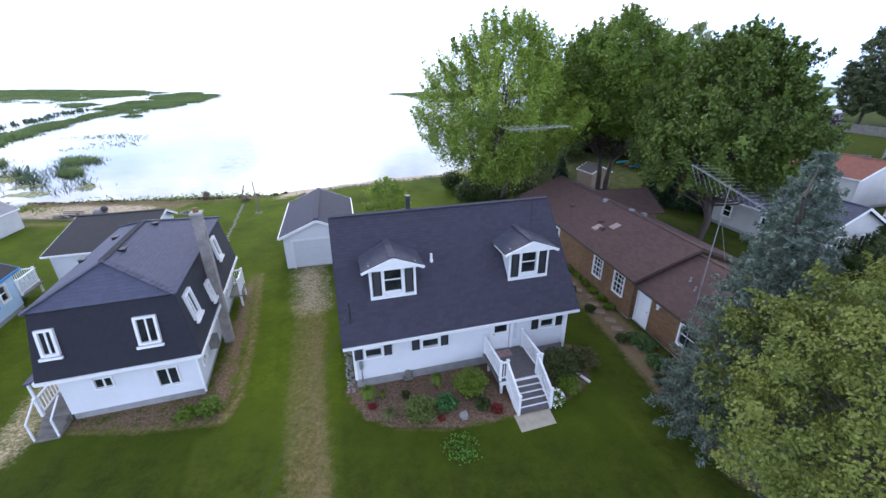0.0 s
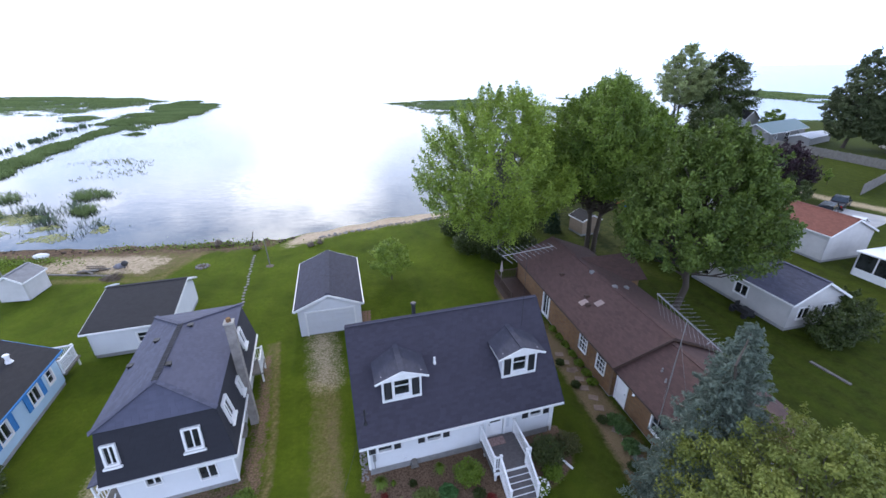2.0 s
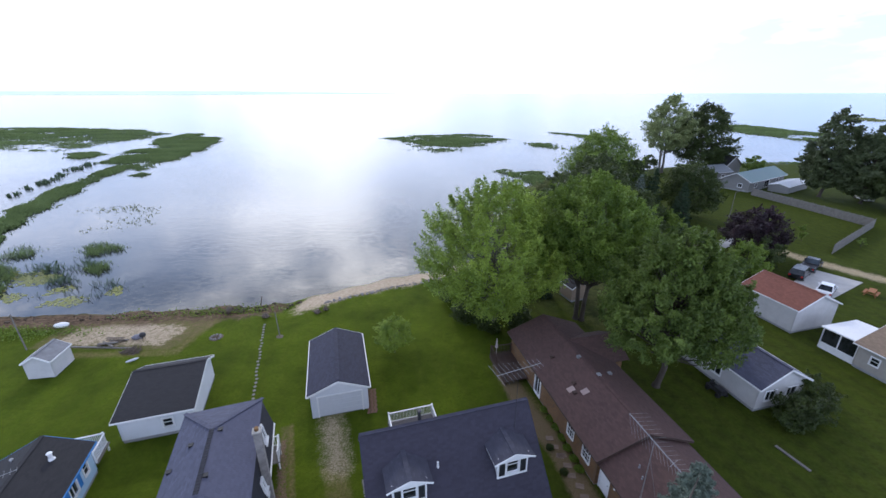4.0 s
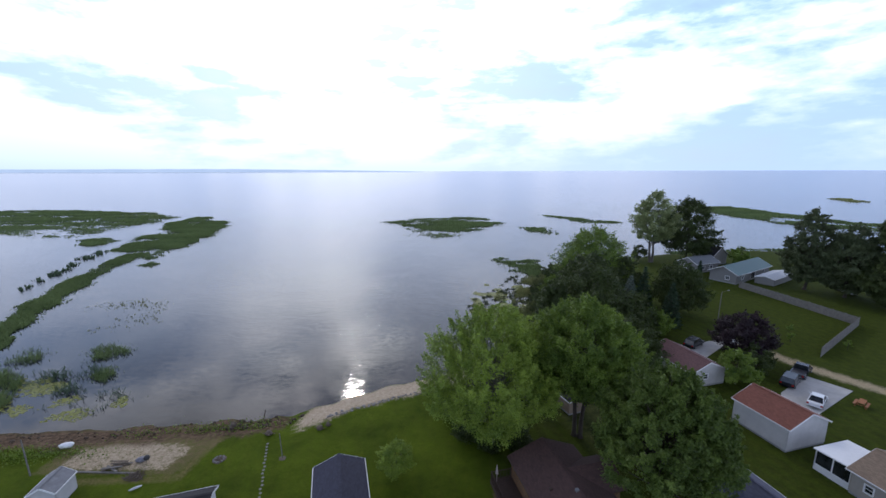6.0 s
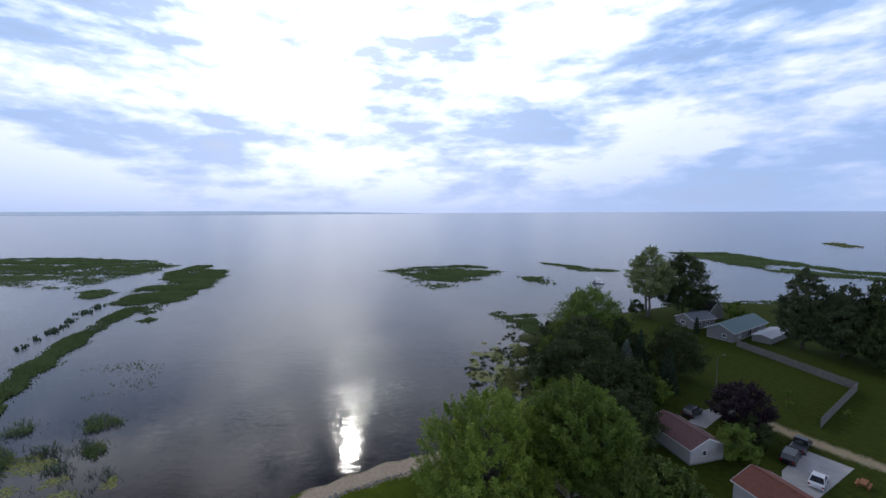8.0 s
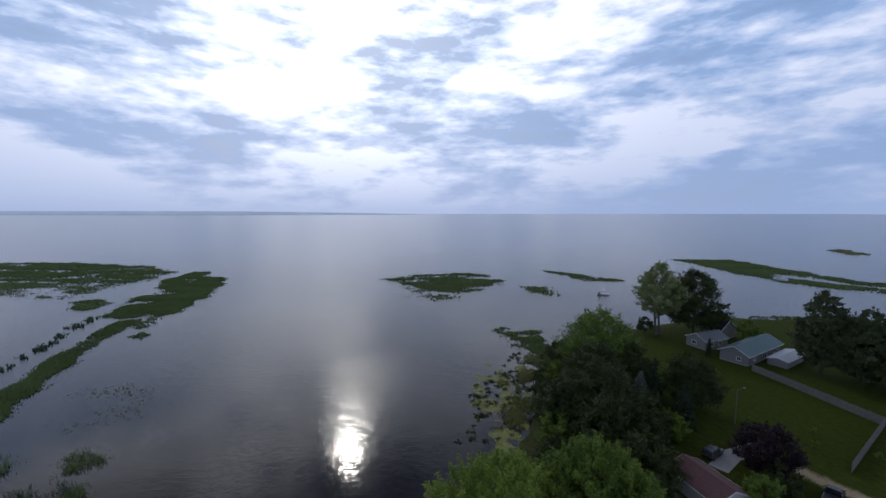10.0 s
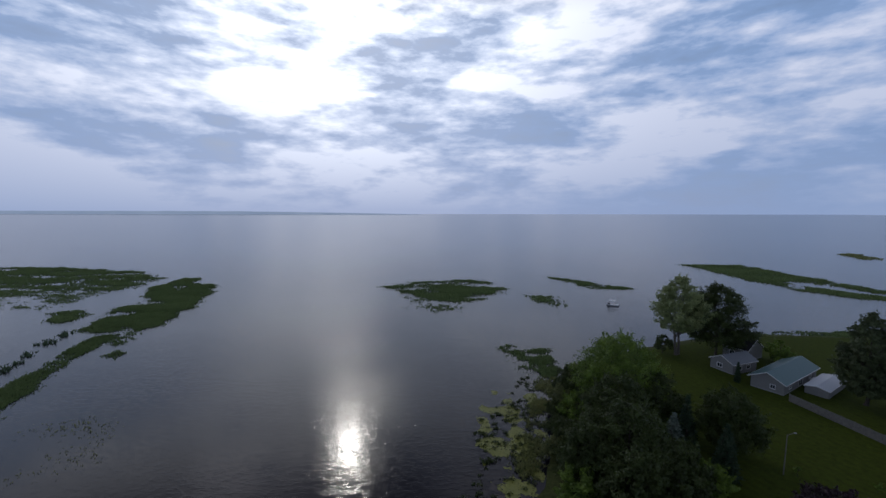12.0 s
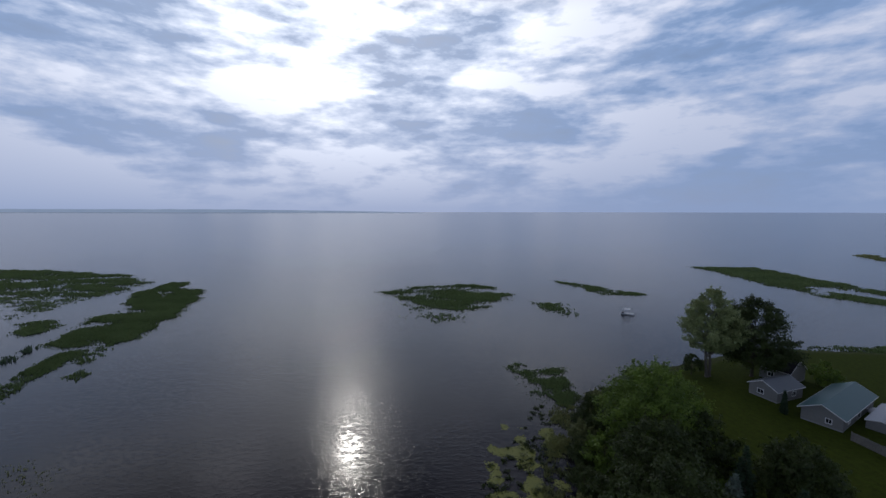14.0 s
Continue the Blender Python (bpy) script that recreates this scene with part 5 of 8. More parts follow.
blue_deck = thing("back_deck", pose(-27.8, 14.1, 0, 0, 0, 18) @ pose(0, -1.3, 0), "white railed deck behind the blue cottage", "deck")
part("deck_floor", Geo().box(0.2, 8.75, 0.6, 4.9, 10.8, 0.72), WEATHERED, blue_deck)
railing(blue_deck, (0.3, 10.7, 0.72), (4.7, 10.7, 0.72), 0.95)
railing(blue_deck, (4.8, 8.8, 0.72), (4.8, 10.7, 0.72), 0.95, posts=(True, False))
railing(blue_deck, (0.3, 8.8, 0.72), (0.3, 10.7, 0.72), 0.95, posts=(True, False))
for px_, py_ in ((0.3, 10.6), (4.7, 10.6)):
    part("support_post", Geo().box(px_, py_, -0.1, px_ + 0.1, py_ + 0.1, 0.6), WHITE_TRIM, blue_deck)
simple_house("shed", -40.4, 32.8, 10, 2.3, 2.8, 1.85, 2.6, True, RIBBED_METAL, OFF_WHITE, "small white garden shed with grey ribbed metal roof", "shed", over=0.12, foundation=0.05)

simple_house("house", 26.7, 28.6, 14, 5.0, 9.4, 2.6, 4.2, True, SLATE_SHINGLE, OFF_WHITE, "off-white house with slate grey gable roof beside a lawn", "house",
             [("left", 1.0, 1.0, 1.8, 2.0), ("left", 4.6, 1.0, 5.8, 2.0), ("front", 0.8, 1.0, 1.9, 2.0), ("front", 3.1, 1.0, 4.2, 2.0)])
simple_house("barn", 39.6, 40.8, 15, 6.2, 6.7, 3.1, 4.65, True, RED_SHINGLE, OFF_WHITE, "off-white storage barn with rust red roof", "barn", [("right", 1.8, 0.3, 4.4, 2.4)], over=0.25)
simple_house("house", 42.9, 28.2, 14, 7.2, 7.0, 2.6, 4.1, True, TAN_SHINGLE, CREAM, "cream house with a tan shingle roof", "house",
             [("left", 1.2, 1.1, 1.9, 1.9), ("left", 3.4, 1.1, 4.2, 1.9), ("left", 5.4, 1.1, 6.1, 1.9)])
simple_house("garage", 37.0, 55.0, 14, 6.2, 8.6, 2.5, 3.95, True, MAROON_SHINGLE, OFF_WHITE, "off-white garage with maroon roof under the trees", "garage", [("front", 2.2, 1.2, 3.0, 2.0), ("right", 1.0, 0.2, 3.6, 2.1)], over=0.25)
simple_house("house", 79.3, 116.2, -58.5, 7.0, 21.0, 2.8, 4.9, True, TEAL_ROOF, TAUPE, "long taupe house with teal metal roof", "house",
             [("right", 3.0, 1.0, 4.4, 2.2), ("right", 9.0, 0.4, 11.5, 2.3), ("right", 16.0, 0.9, 17.4, 2.2), ("front", 4.2, 1.0, 5.2, 2.0)], over=0.6, cap=False)
simple_house("house", 79.6, 123.0, 20, 9.5, 6.5, 2.8, 4.6, False, GREY_ROOF, TAUPE, "grey lakeside house with grey metal roof", "house", [("front", 2.0, 1.0, 3.4, 2.1), ("front", 5.4, 1.0, 6.8, 2.1), ("left", 2.0, 1.0, 3.4, 2.1)])
simple_house("shed", 92.3, 108.4, 32.0, 13.0, 4.6, 1.9, 2.5, False, PALE_GREY, TAUPE, "low open shed with pale metal roof", "shed", over=0.2, foundation=0.05, cap=False)
solid("rowing_boat", Geo().blob((0, 0, 0.3), (2.1, 0.7, 0.35), 0.04, 8, 7, 14), WHITE_TRIM, "white rowing boat lying keel up beside the house", "boat", pose(98.8, 119.3, 0, 0, 0, 30), smooth=True)
simple_house("house", 91.0, 133.0, 26, 8.0, 7.0, 3.2, 6.2, True, CHARCOAL_SHINGLE, TAUPE, "lakeside cottage with dark steep roof", "house", [("left", 2.0, 1.0, 3.4, 2.1)])

# ---- trees and plants ----


def leaf_mesh(name, centres, size, material, rnd, flat=0.35, long=1.0, facing=None, tone=None):
    """One mesh of many small leaf sprays, one at each centre."""
    n = len(centres)
    c = np.asarray(centres, float)
    s = size * rnd.uniform(0.6, 1.35, n)[:, None]
    nrm = rnd.normal(size=(n, 3))
    if facing is None:
        nrm[:, 2] = np.abs(nrm[:, 2]) + flat
    else:
        nrm = nrm * 0.42 + facing
    nrm /= np.linalg.norm(nrm, axis=1)[:, None]
    t = np.cross(nrm, rnd.normal(size=(n, 3)))
    t /= np.linalg.norm(t, axis=1)[:, None] + 1e-9
    b = np.cross(nrm, t)
    v = np.empty((n, 4, 3))
    v[:, 0], v[:, 2] = c - t * s * long, c + t * s * long - nrm * s * 0.25
    v[:, 1], v[:, 3] = c + b * s * 0.6 + t * s * 0.1, c - b * s * 0.6 + t * s * 0.1
    me = bpy.data.meshes.new(name)
    me.from_pydata(v.reshape(-1, 3).tolist(), [], (np.arange(n)[:, None] * 4 + [0, 1, 2, 3]).tolist())
    me.materials.append(material)
    if tone is not None:
        me.attributes.new("tone", "FLOAT", "FACE").data.foreach_set("value", np.asarray(tone, np.float32))
    return me


def limb(g, p0, p1, r0, r1, rnd, bends=3, kink=0.05):
    pts = [Vector(p0).lerp(Vector(p1), i / bends) for i in range(bends + 1)]
    for p in pts[1:-1]:
        p += Vector(rnd.normal(size=3)) * (Vector(p1) - Vector(p0)).length * kink
    for i in range(bends):
        a, b = r0 + (r1 - r0) * i / bends, r0 + (r1 - r0) * (i + 1) / bends
        g.tube(pts[i], pts[i + 1], a, b, 7, False)


def broadleaf(x, y, h, r, seed, leaf_mat, bark_mat, label, name="tree", low=0.22, clumps=110, per=170, leaf=0.17, trunk=None, stems=1, spread=0.13, peak=0.6, z0=0.0, lift=0.6, feather=0.35):
    """A tree of height h and crown radius r; low: where its crown begins, as a share of h."""
    rnd = np.random.default_rng(seed)
    ob = thing(name, pose(x, y, z0), label, "tree")
    trunk = trunk or h * 0.018
    wood = Geo()
    zc0, zc1 = h * low, h
    centres, radii = [], []
    off = rnd.random(3) * 40
    while len(centres) < clumps:
        u = rnd.random()
        # wide below the middle, drawn in at top and bottom
        wide = math.sin(math.pi * u ** peak) ** 0.6
        if rnd.random() > wide:
            continue
        a = rnd.uniform(0, 2 * math.pi)
        k = 0.25 + 0.75 * rnd.random() ** 0.42
        lump = 1 + 0.42 * noise.noise(Vector((math.cos(a) * 1.5 + off[0], math.sin(a) * 1.5 + off[1], u * 3.2 + off[2])))
        rr = r * wide * k * lump
        zz = zc0 + (zc1 - zc0) * (0.03 + 0.94 * u)
        centres.append((rr * math.cos(a), rr * math.sin(a), zz))
        radii.append(r * spread * rnd.uniform(0.7, 1.35) * (0.7 + 0.4 * wide))
    pts, face, tones = [], [], []
    for c, q in zip(centres, radii):
        n = int(per * rnd.uniform(0.6, 1.3))
        way = np.array([c[0] / r * 0.95, c[1] / r * 0.95, lift]) + rnd.normal(size=3) * 0.3
        way /= np.linalg.norm(way)
        # a rounded tuft, leafy on its outer and upper side, and a looser spray that runs out along its twig
        d = rnd.normal(size=(n, 3)) + way * 0.55 + [0, 0, 0.45]
        d /= np.linalg.norm(d, axis=1)[:, None]
        tuft = d * (q * rnd.uniform(0.55, 1.0, n) ** 0.5)[:, None] * [1.12, 1.12, 0.72]
        s = rnd.random(n)
        g = rnd.normal(size=(n, 3)) * (q * 0.34 * (1.1 - 0.8 * s))[:, None] + np.outer(q * (2.3 * s - 0.6), way)
        loose = rnd.random(n) < feather
        pts.append(np.where(loose[:, None], g, tuft) + c)
        face.append(d + way * 0.25)
        tones.append(np.full(n, np.clip(rnd.normal() * 0.24, -0.4, 0.5)))
    crown = leaf_mesh("crown", np.concatenate(pts), leaf, leaf_mat, rnd, facing=np.concatenate(face), tone=np.concatenate(tones))
    part("crown", crown, leaf_mat, ob)
    for s in range(stems):
        a = 2 * math.pi * s / stems + seed
        lean = 0.0 if stems == 1 else 0.16 * h * 0.5
        base = Vector((math.cos(a) * trunk * 1.2 * (stems > 1), math.sin(a) * trunk * 1.2 * (stems > 1), -0.15))
        top = Vector((math.cos(a) * lean, math.sin(a) * lean, h * 0.72))
        limb(wood, base, top, trunk, trunk * 0.25, rnd, 5, 0.018)
        wood.tube(base, base + Vector((0, 0, 0.5)), trunk * 1.5, trunk * 1.02, 9, False)
        order = rnd.permutation(len(centres))[: max(10, clumps // (4 * stems))]
        for i in order:
            c = Vector(centres[i])
            f = min(0.92, max(0.25, c.z / (h * 0.72) * 0.62))
            limb(wood, base.lerp(top, f), c, trunk * 0.42 * (1.05 - f), 0.02, rnd, 3)
    part("trunk", wood, bark_mat, ob, smooth=True)
    return ob


def conifer(x, y, h, r, seed, leaf_mat, label, tiers=26, per_branch=46, leaf=0.11, base=0.04, branches=15, full=0.82):
    """A spruce: whorls of drooping boughs, shorter towards the tip."""
    rnd = np.random.default_rng(seed)
    ob = thing("spruce_tree", pose(x, y, 0), label, "tree")
    wood = Geo()
    limb(wood, (0, 0, -0.1), (0, 0, h * 0.98), h * 0.017, 0.012, rnd, 6)
    pts = []
    for t in range(tiers):
        u = (t + rnd.uniform(-0.3, 0.3)) / tiers
        z = h * (base + (1 - base) * u)
        ln = r * (1 - u) ** full + 0.05
        nb = max(4, int(branches * (1 - 0.6 * u)))
        for b in range(nb):
            a = 2 * math.pi * (b + rnd.uniform(-0.35, 0.35)) / nb + t * 0.7
            q = ln * rnd.uniform(0.72, 1.12)
            tip = np.array([math.cos(a) * q, math.sin(a) * q, z - q * (0.18 - 0.35 * u)])
            root = np.array([0, 0, z])
            n = max(8, int(per_branch * (0.35 + 0.65 * (1 - u))))
            k = rnd.random(n) ** 0.6
            side = np.array([-math.sin(a), math.cos(a), 0])
            off = rnd.normal(size=n) * 0.24 * q * (1.05 - k)
            p = root + np.outer(k, tip - root) + np.outer(off, side)
            p[:, 2] += rnd.normal(size=n) * 0.05 - 0.12 * np.abs(off) + 0.10 * k * k * q * 0.6
            pts.append(p)
            if b % 2 == 0:
                wood.tube(root.tolist(), tip.tolist(), 0.03 * (1 - u) + 0.006, 0.004, 5, False)
    p = np.concatenate(pts)
    part("crown", leaf_mesh("crown", p, leaf, leaf_mat, rnd, 0.5, 1.9), leaf_mat, ob)
    part("trunk", wood, DARK_BARK, ob, smooth=True)
    return ob


def shrub(x, y, r, h, seed, leaf_mat, label, name="shrub", n=1400, leaf=0.06, z0=0.0, group=""):
    rnd = np.random.default_rng(seed)
    d = rnd.normal(size=(n, 3))
    d /= np.linalg.norm(d, axis=1)[:, None]
    lump = np.array([1 + 0.35 * noise.noise(Vector((q * 2.2 + seed).tolist())) for q in d])
    k = rnd.random(n) ** 0.35 * lump
    p = np.stack([d[:, 0] * k * r, d[:, 1] * k * r, h * 0.5 + d[:, 2] * k * h * 0.5], 1)
    ob = thing(name, pose(x, y, z0), label, "shrub", group)
    part("foliage", leaf_mesh("foliage", p, leaf, leaf_mat, rnd), leaf_mat, ob)
    g = Geo()
    for i in range(7):
        limb(g, (0, 0, -0.05), (p[i * 5] * 0.8).tolist(), 0.025, 0.008, rnd, 2)
    part("stem", g, DARK_BARK, ob)
    return ob


broadleaf(5.4, 42.0, 17.7, 7.3, 11, BRIGHT_LEAF, GREY_BARK, "light green maple with many stems near the beach", low=0.13, clumps=760, per=150, leaf=0.105, lift=1.35, feather=0.8, stems=4, trunk=0.20, spread=0.105, peak=0.75)
broadleaf(16.3, 44.0, 17.6, 7.2, 12, MAPLE_LEAF, DARK_BARK, "tall green maple with forked dark trunk", low=0.38, lift=1.3, feather=0.72, clumps=760, per=165, leaf=0.12, stems=2, trunk=0.30, spread=0.104)
broadleaf(19.9, 31.9, 15.6, 5.6, 13, DEEP_LEAF, DARK_BARK, "broad green maple leaning over the lawn", low=0.29, lift=1.2, feather=0.72, clumps=660, per=170, leaf=0.115, trunk=0.30, spread=0.106)
conifer(11.1, 13.7, 11.0, 2.75, 21, SPRUCE_LEAF, "dense blue spruce beside the brick house", tiers=40, per_branch=210, leaf=0.042, branches=19, base=0.07, full=0.66)
broadleaf(12.3, 10.4, 9.1, 3.9, 22, YELLOW_LEAF, GREY_BARK, "yellow-green leafy tree in the front yard", low=0.06, clumps=460, per=215, leaf=0.056, trunk=0.13, spread=0.11, peak=0.8)
broadleaf(-5.4, 37.2, 4.3, 1.75, 23, BRIGHT_LEAF, GREY_BARK, "small young fruit tree on the lawn", low=0.20, clumps=70, per=120, leaf=0.085, trunk=0.06, spread=0.22)

for i, (x_, y_, r_, h_) in enumerate(((2.4, 43.5, 1.7, 2.4), (4.8, 42.0, 1.5, 2.0), (8.6, 41.5, 1.6, 2.2), (30.5, 50.0, 2.4, 3.2))):
    shrub(x_, y_, r_, h_, 400 + i, DARK_LEAF, "dark leafy undergrowth beneath the maples", n=2600, leaf=0.11, group="undergrowth")
broadleaf(39.5, 104, 17.4, 8.6, 31, MAPLE_LEAF, DARK_BARK, "rounded green tree by the shore", low=0.10, clumps=247, per=150, leaf=0.20, spread=0.17)
broadleaf(31.0, 80, 13.0, 7.5, 32, DARK_LEAF, DARK_BARK, "dark leafy tree by the shore", low=0.05, clumps=190, per=130, leaf=0.20, spread=0.18)
broadleaf(27.5, 70, 11.0, 5.0, 33, DARK_LEAF, DARK_BARK, "dark bushy tree by the shore", low=0.05, clumps=152, per=120, leaf=0.20, spread=0.2)
broadleaf(24.0, 79, 10.5, 5.2, 71, DARK_LEAF, DARK_BARK, "dark leafy tree leaning over the marsh", low=0.03, clumps=170, per=130, leaf=0.19, spread=0.19)
broadleaf(33.5, 91, 13.5, 6.6, 72, DARK_LEAF, DARK_BARK, "dark leafy tree in the shore thicket", low=0.04, clumps=200, per=130, leaf=0.2, spread=0.18)
broadleaf(44.5, 97, 11.0, 5.4, 73, DARK_LEAF, DARK_BARK, "dark round tree in the thicket", low=0.04, clumps=150, per=130, leaf=0.2, spread=0.19)
broadleaf(37.5, 76, 8.5, 4.4, 74, DARK_LEAF, DARK_BARK, "dark undergrowth between the spruces", low=0.02, clumps=120, per=130, leaf=0.18, spread=0.2)
broadleaf(30.0, 61, 9.0, 4.8, 75, DARK_LEAF, DARK_BARK, "dark leafy tree behind the maples", low=0.03, clumps=140, per=130, leaf=0.17, spread=0.2)
broadleaf(53.0, 87, 12.5, 5.2, 34, DARK_LEAF, DARK_BARK, "round dark green tree on the lawn edge", low=0.06, clumps=171, per=130, leaf=0.19, spread=0.18)
broadleaf(73.3, 139, 25.2, 6.8, 35, POPLAR_LEAF, GREY_BARK, "tall pale poplar with open crown", low=0.30, clumps=240, per=130, leaf=0.24, spread=0.17, trunk=0.45, stems=2)
broadleaf(85.5, 139, 22.4, 8.4, 36, DARK_LEAF, DARK_BARK, "dark rounded tree beside the poplar", low=0.10, clumps=260, per=150, leaf=0.24, spread=0.18)
broadleaf(52.3, 65.5, 8.2, 4.2, 37, PURPLE_LEAF, DARK_BARK, "dark purple-leaved ornamental tree", low=0.08, clumps=140, per=130, leaf=0.17, spread=0.2)
broadleaf(44.6, 56.2, 5.6, 2.7, 38, MAPLE_LEAF, DARK_BARK, "green bushy tree behind the barn", low=0.05, clumps=70, per=120, leaf=0.16, spread=0.2)
broadleaf(50.5, 60.0, 4.6, 2.4, 39, DARK_LEAF, DARK_BARK, "dark bush beside the drive", low=0.05, clumps=50, per=100, leaf=0.15, spread=0.22)
conifer(39.5, 82, 10.5, 3.0, 41, SPRUCE_LEAF, "blue-grey spruce among dark trees", tiers=22, per_branch=26, leaf=0.17, branches=12)
conifer(47.5, 80, 9.5, 2.6, 42, PINE_LEAF, "dark spruce among the trees", tiers=22, per_branch=26, leaf=0.17, branches=12)
conifer(45.5, 88, 11.0, 2.4, 43, PINE_LEAF, "narrow dark conifer among leafy trees", tiers=22, per_branch=24, leaf=0.18, branches=11)
broadleaf(34.0, 70.5, 9.0, 4.0, 44, DARK_LEAF, DARK_BARK, "dark leafy tree over the garage roof", low=0.05, clumps=70, per=120, leaf=0.22, spread=0.2)
broadleaf(98.3, 105.5, 22.6, 5.2, 51, GREY_LEAF, DARK_BARK, "tall grey-green poplar beside the fence", low=0.06, clumps=280, per=150, leaf=0.23, spread=0.17)
broadleaf(102.5, 98.5, 19.0, 5.6, 52, GREY_LEAF, DARK_BARK, "dark tall tree beside the fence", low=0.06, clumps=280, per=140, leaf=0.24, spread=0.18)
broadleaf(109.0, 94.5, 22.6, 6.2, 53, DARK_LEAF, DARK_BARK, "dark spreading tree at the lane", low=0.06, clumps=230, per=140, leaf=0.24, spread=0.18)
broadleaf(103.5, 88.0, 14.5, 5.4, 54, DARK_LEAF, DARK_BARK, "dark spreading tree at the lane", low=0.06, clumps=230, per=140, leaf=0.22, spread=0.18)
broadleaf(100.0, 132, 7.0, 3.4, 55, MAPLE_LEAF, DARK_BARK, "small green tree by the lakeside cottage", low=0.05, clumps=50, per=100, leaf=0.24, spread=0.2)
broadleaf(69.5, 140.5, 6.0, 2.6, 56, DARK_LEAF, DARK_BARK, "small dark tree at the water", low=0.1, clumps=40, per=90, leaf=0.22, spread=0.22)
broadleaf(57.0, 39.5, 4.2, 2.6, 57, DARK_LEAF, DARK_BARK, "round dark bush beside the lane", low=0.03, clumps=50, per=110, leaf=0.15, spread=0.22)


# ---- reeds, lilies and islands ----
def inside_poly(px, py, poly):
    ins = np.zeros(px.shape, bool)
    for (ax, ay), (bx, by) in zip(poly, poly[1:] + poly[:1]):
        if ay != by:
            ins ^= ((ay > py) != (by > py)) & (px < (bx - ax) * (py - ay) / (by - ay) + ax)
    return ins


def reed_bed(poly, count, height, width, seed, material, label, gaps=0.35, grain=0.09, name="reed_bed", soft=2.0, streak=0.6):
    """Tufts of narrow upright blades spread over a shape on the water, thinning out towards its edge."""
    rnd = np.random.default_rng(seed)
    q = np.array(poly, float)
    n0 = count * 5
    x = rnd.uniform(q[:, 0].min() - soft, q[:, 0].max() + soft, n0)
    y = rnd.uniform(q[:, 1].min() - soft, q[:, 1].max() + soft, n0)
    wob = np.array([[noise.noise(Vector((a * 0.12, b * 0.12, seed))), noise.noise(Vector((a * 0.12, b * 0.12, seed + 9)))] for a, b in zip(x, y)]) * soft * 1.3
    px, py = x + wob[:, 0], y + wob[:, 1]
    edge = line_mask(px, py, [*poly, poly[0]], 0.0, soft * 1.4)
    deep = np.where(inside_poly(px, py, poly), 1 - edge * 0.5, edge * 0.5)
    dens = np.array([noise.noise(Vector((a * grain * streak, b * grain, seed * 1.3))) for a, b in zip(x, y)])
    fine = np.array([noise.noise(Vector((a * grain * 5 * streak, b * grain * 5, seed * 2.1))) for a, b in zip(x, y)])
    cover = (dens + 0.4 * fine - gaps + 0.66) * 1.8 * deep ** 1.3
    ok = (deep > 0.02) & (cover > rnd.random(n0))
    ok_idx = np.nonzero(ok)[0][:count]
    x, y, dens, deep = x[ok_idx], y[ok_idx], dens[ok_idx], deep[ok_idx]
    n = len(x)
    hgt = 0.7 * height * rnd.uniform(0.4, 1.25, n) * (0.35 + 0.65 * deep) * (0.7 + 0.5 * np.clip(dens + 0.3, 0, 1))
    blades = 3
    v = np.empty((n, blades, 4, 3))
    for s in range(blades):
        a = rnd.uniform(0, math.pi, n)
        ww = width * 0.5 * rnd.uniform(0.5, 1.0, n)
        dx, dy = np.cos(a) * ww, np.sin(a) * ww
        lx, ly = rnd.normal(size=n) * 0.3 * hgt, rnd.normal(size=n) * 0.3 * hgt
        ox, oy = rnd.normal(size=n) * width * 0.5, rnd.normal(size=n) * width * 0.5
        z = np.full(n, WATER_Z - 0.1)
        v[:, s, 0] = np.stack([x + ox - dx, y + oy - dy, z], 1)
        v[:, s, 1] = np.stack([x + ox + dx, y + oy + dy, z], 1)
        v[:, s, 2] = np.stack([x + ox + dx * 0.3 + lx, y + oy + dy * 0.3 + ly, z + hgt * rnd.uniform(0.75, 1, n)], 1)
        v[:, s, 3] = np.stack([x + ox - dx * 0.3 + lx, y + oy - dy * 0.3 + ly, z + hgt], 1)
    k = np.arange(n * blades)[:, None] * 4
    me = bpy.data.meshes.new(name)
    me.from_pydata(v.reshape(-1, 3).tolist(), [], (k + [0, 1, 2, 3]).tolist())
    me.materials.append(material)
    tone = np.clip(dens * 1.1 + fine[ok_idx] * 0.45 + rnd.normal(size=n) * 0.06 - 0.04, -0.4, 0.55)
    me.attributes.new("tone", "FLOAT", "FACE").data.foreach_set("value", np.repeat(tone, blades).astype(np.float32))
    return tagged(new(name, me), label, "reeds", kind="stuff")


reed_bed([(-66, 48), (-74, 56), (-82, 67), (-91, 82), (-99, 98), (-107, 118), (-116, 142), (-120, 163), (-128, 160), (-121, 136), (-114, 117), (-107, 101), (-99, 85), (-88, 64), (-76, 46)], 15000, 1.2, 0.32, 1, REED, "long strip of green reeds in shallow water", 0.0, soft=1.6)
reed_bed([(-139, 167), (-152, 202), (-150, 215), (-162, 268), (-140, 262), (-129, 234), (-114, 180), (-118, 168), (-128, 165)], 20000, 1.3, 0.36, 2, REED, "green reed island in the lake", 0.08, 0.10, soft=3.0, streak=0.5)
reed_bed([(-159, 228), (-172, 251), (-175, 289), (-163, 288), (-156, 262), (-149, 222)], 3000, 1.3, 0.7, 21, REED, "green reed patch beside the island", 0.1, soft=1.8)
reed_bed([(-118, 153), (-119, 166), (-118, 170), (-109, 158), (-110, 149)], 420, 1.1, 0.5, 22, REED, "small green reed patch in the lake", 0.2, soft=2.0)
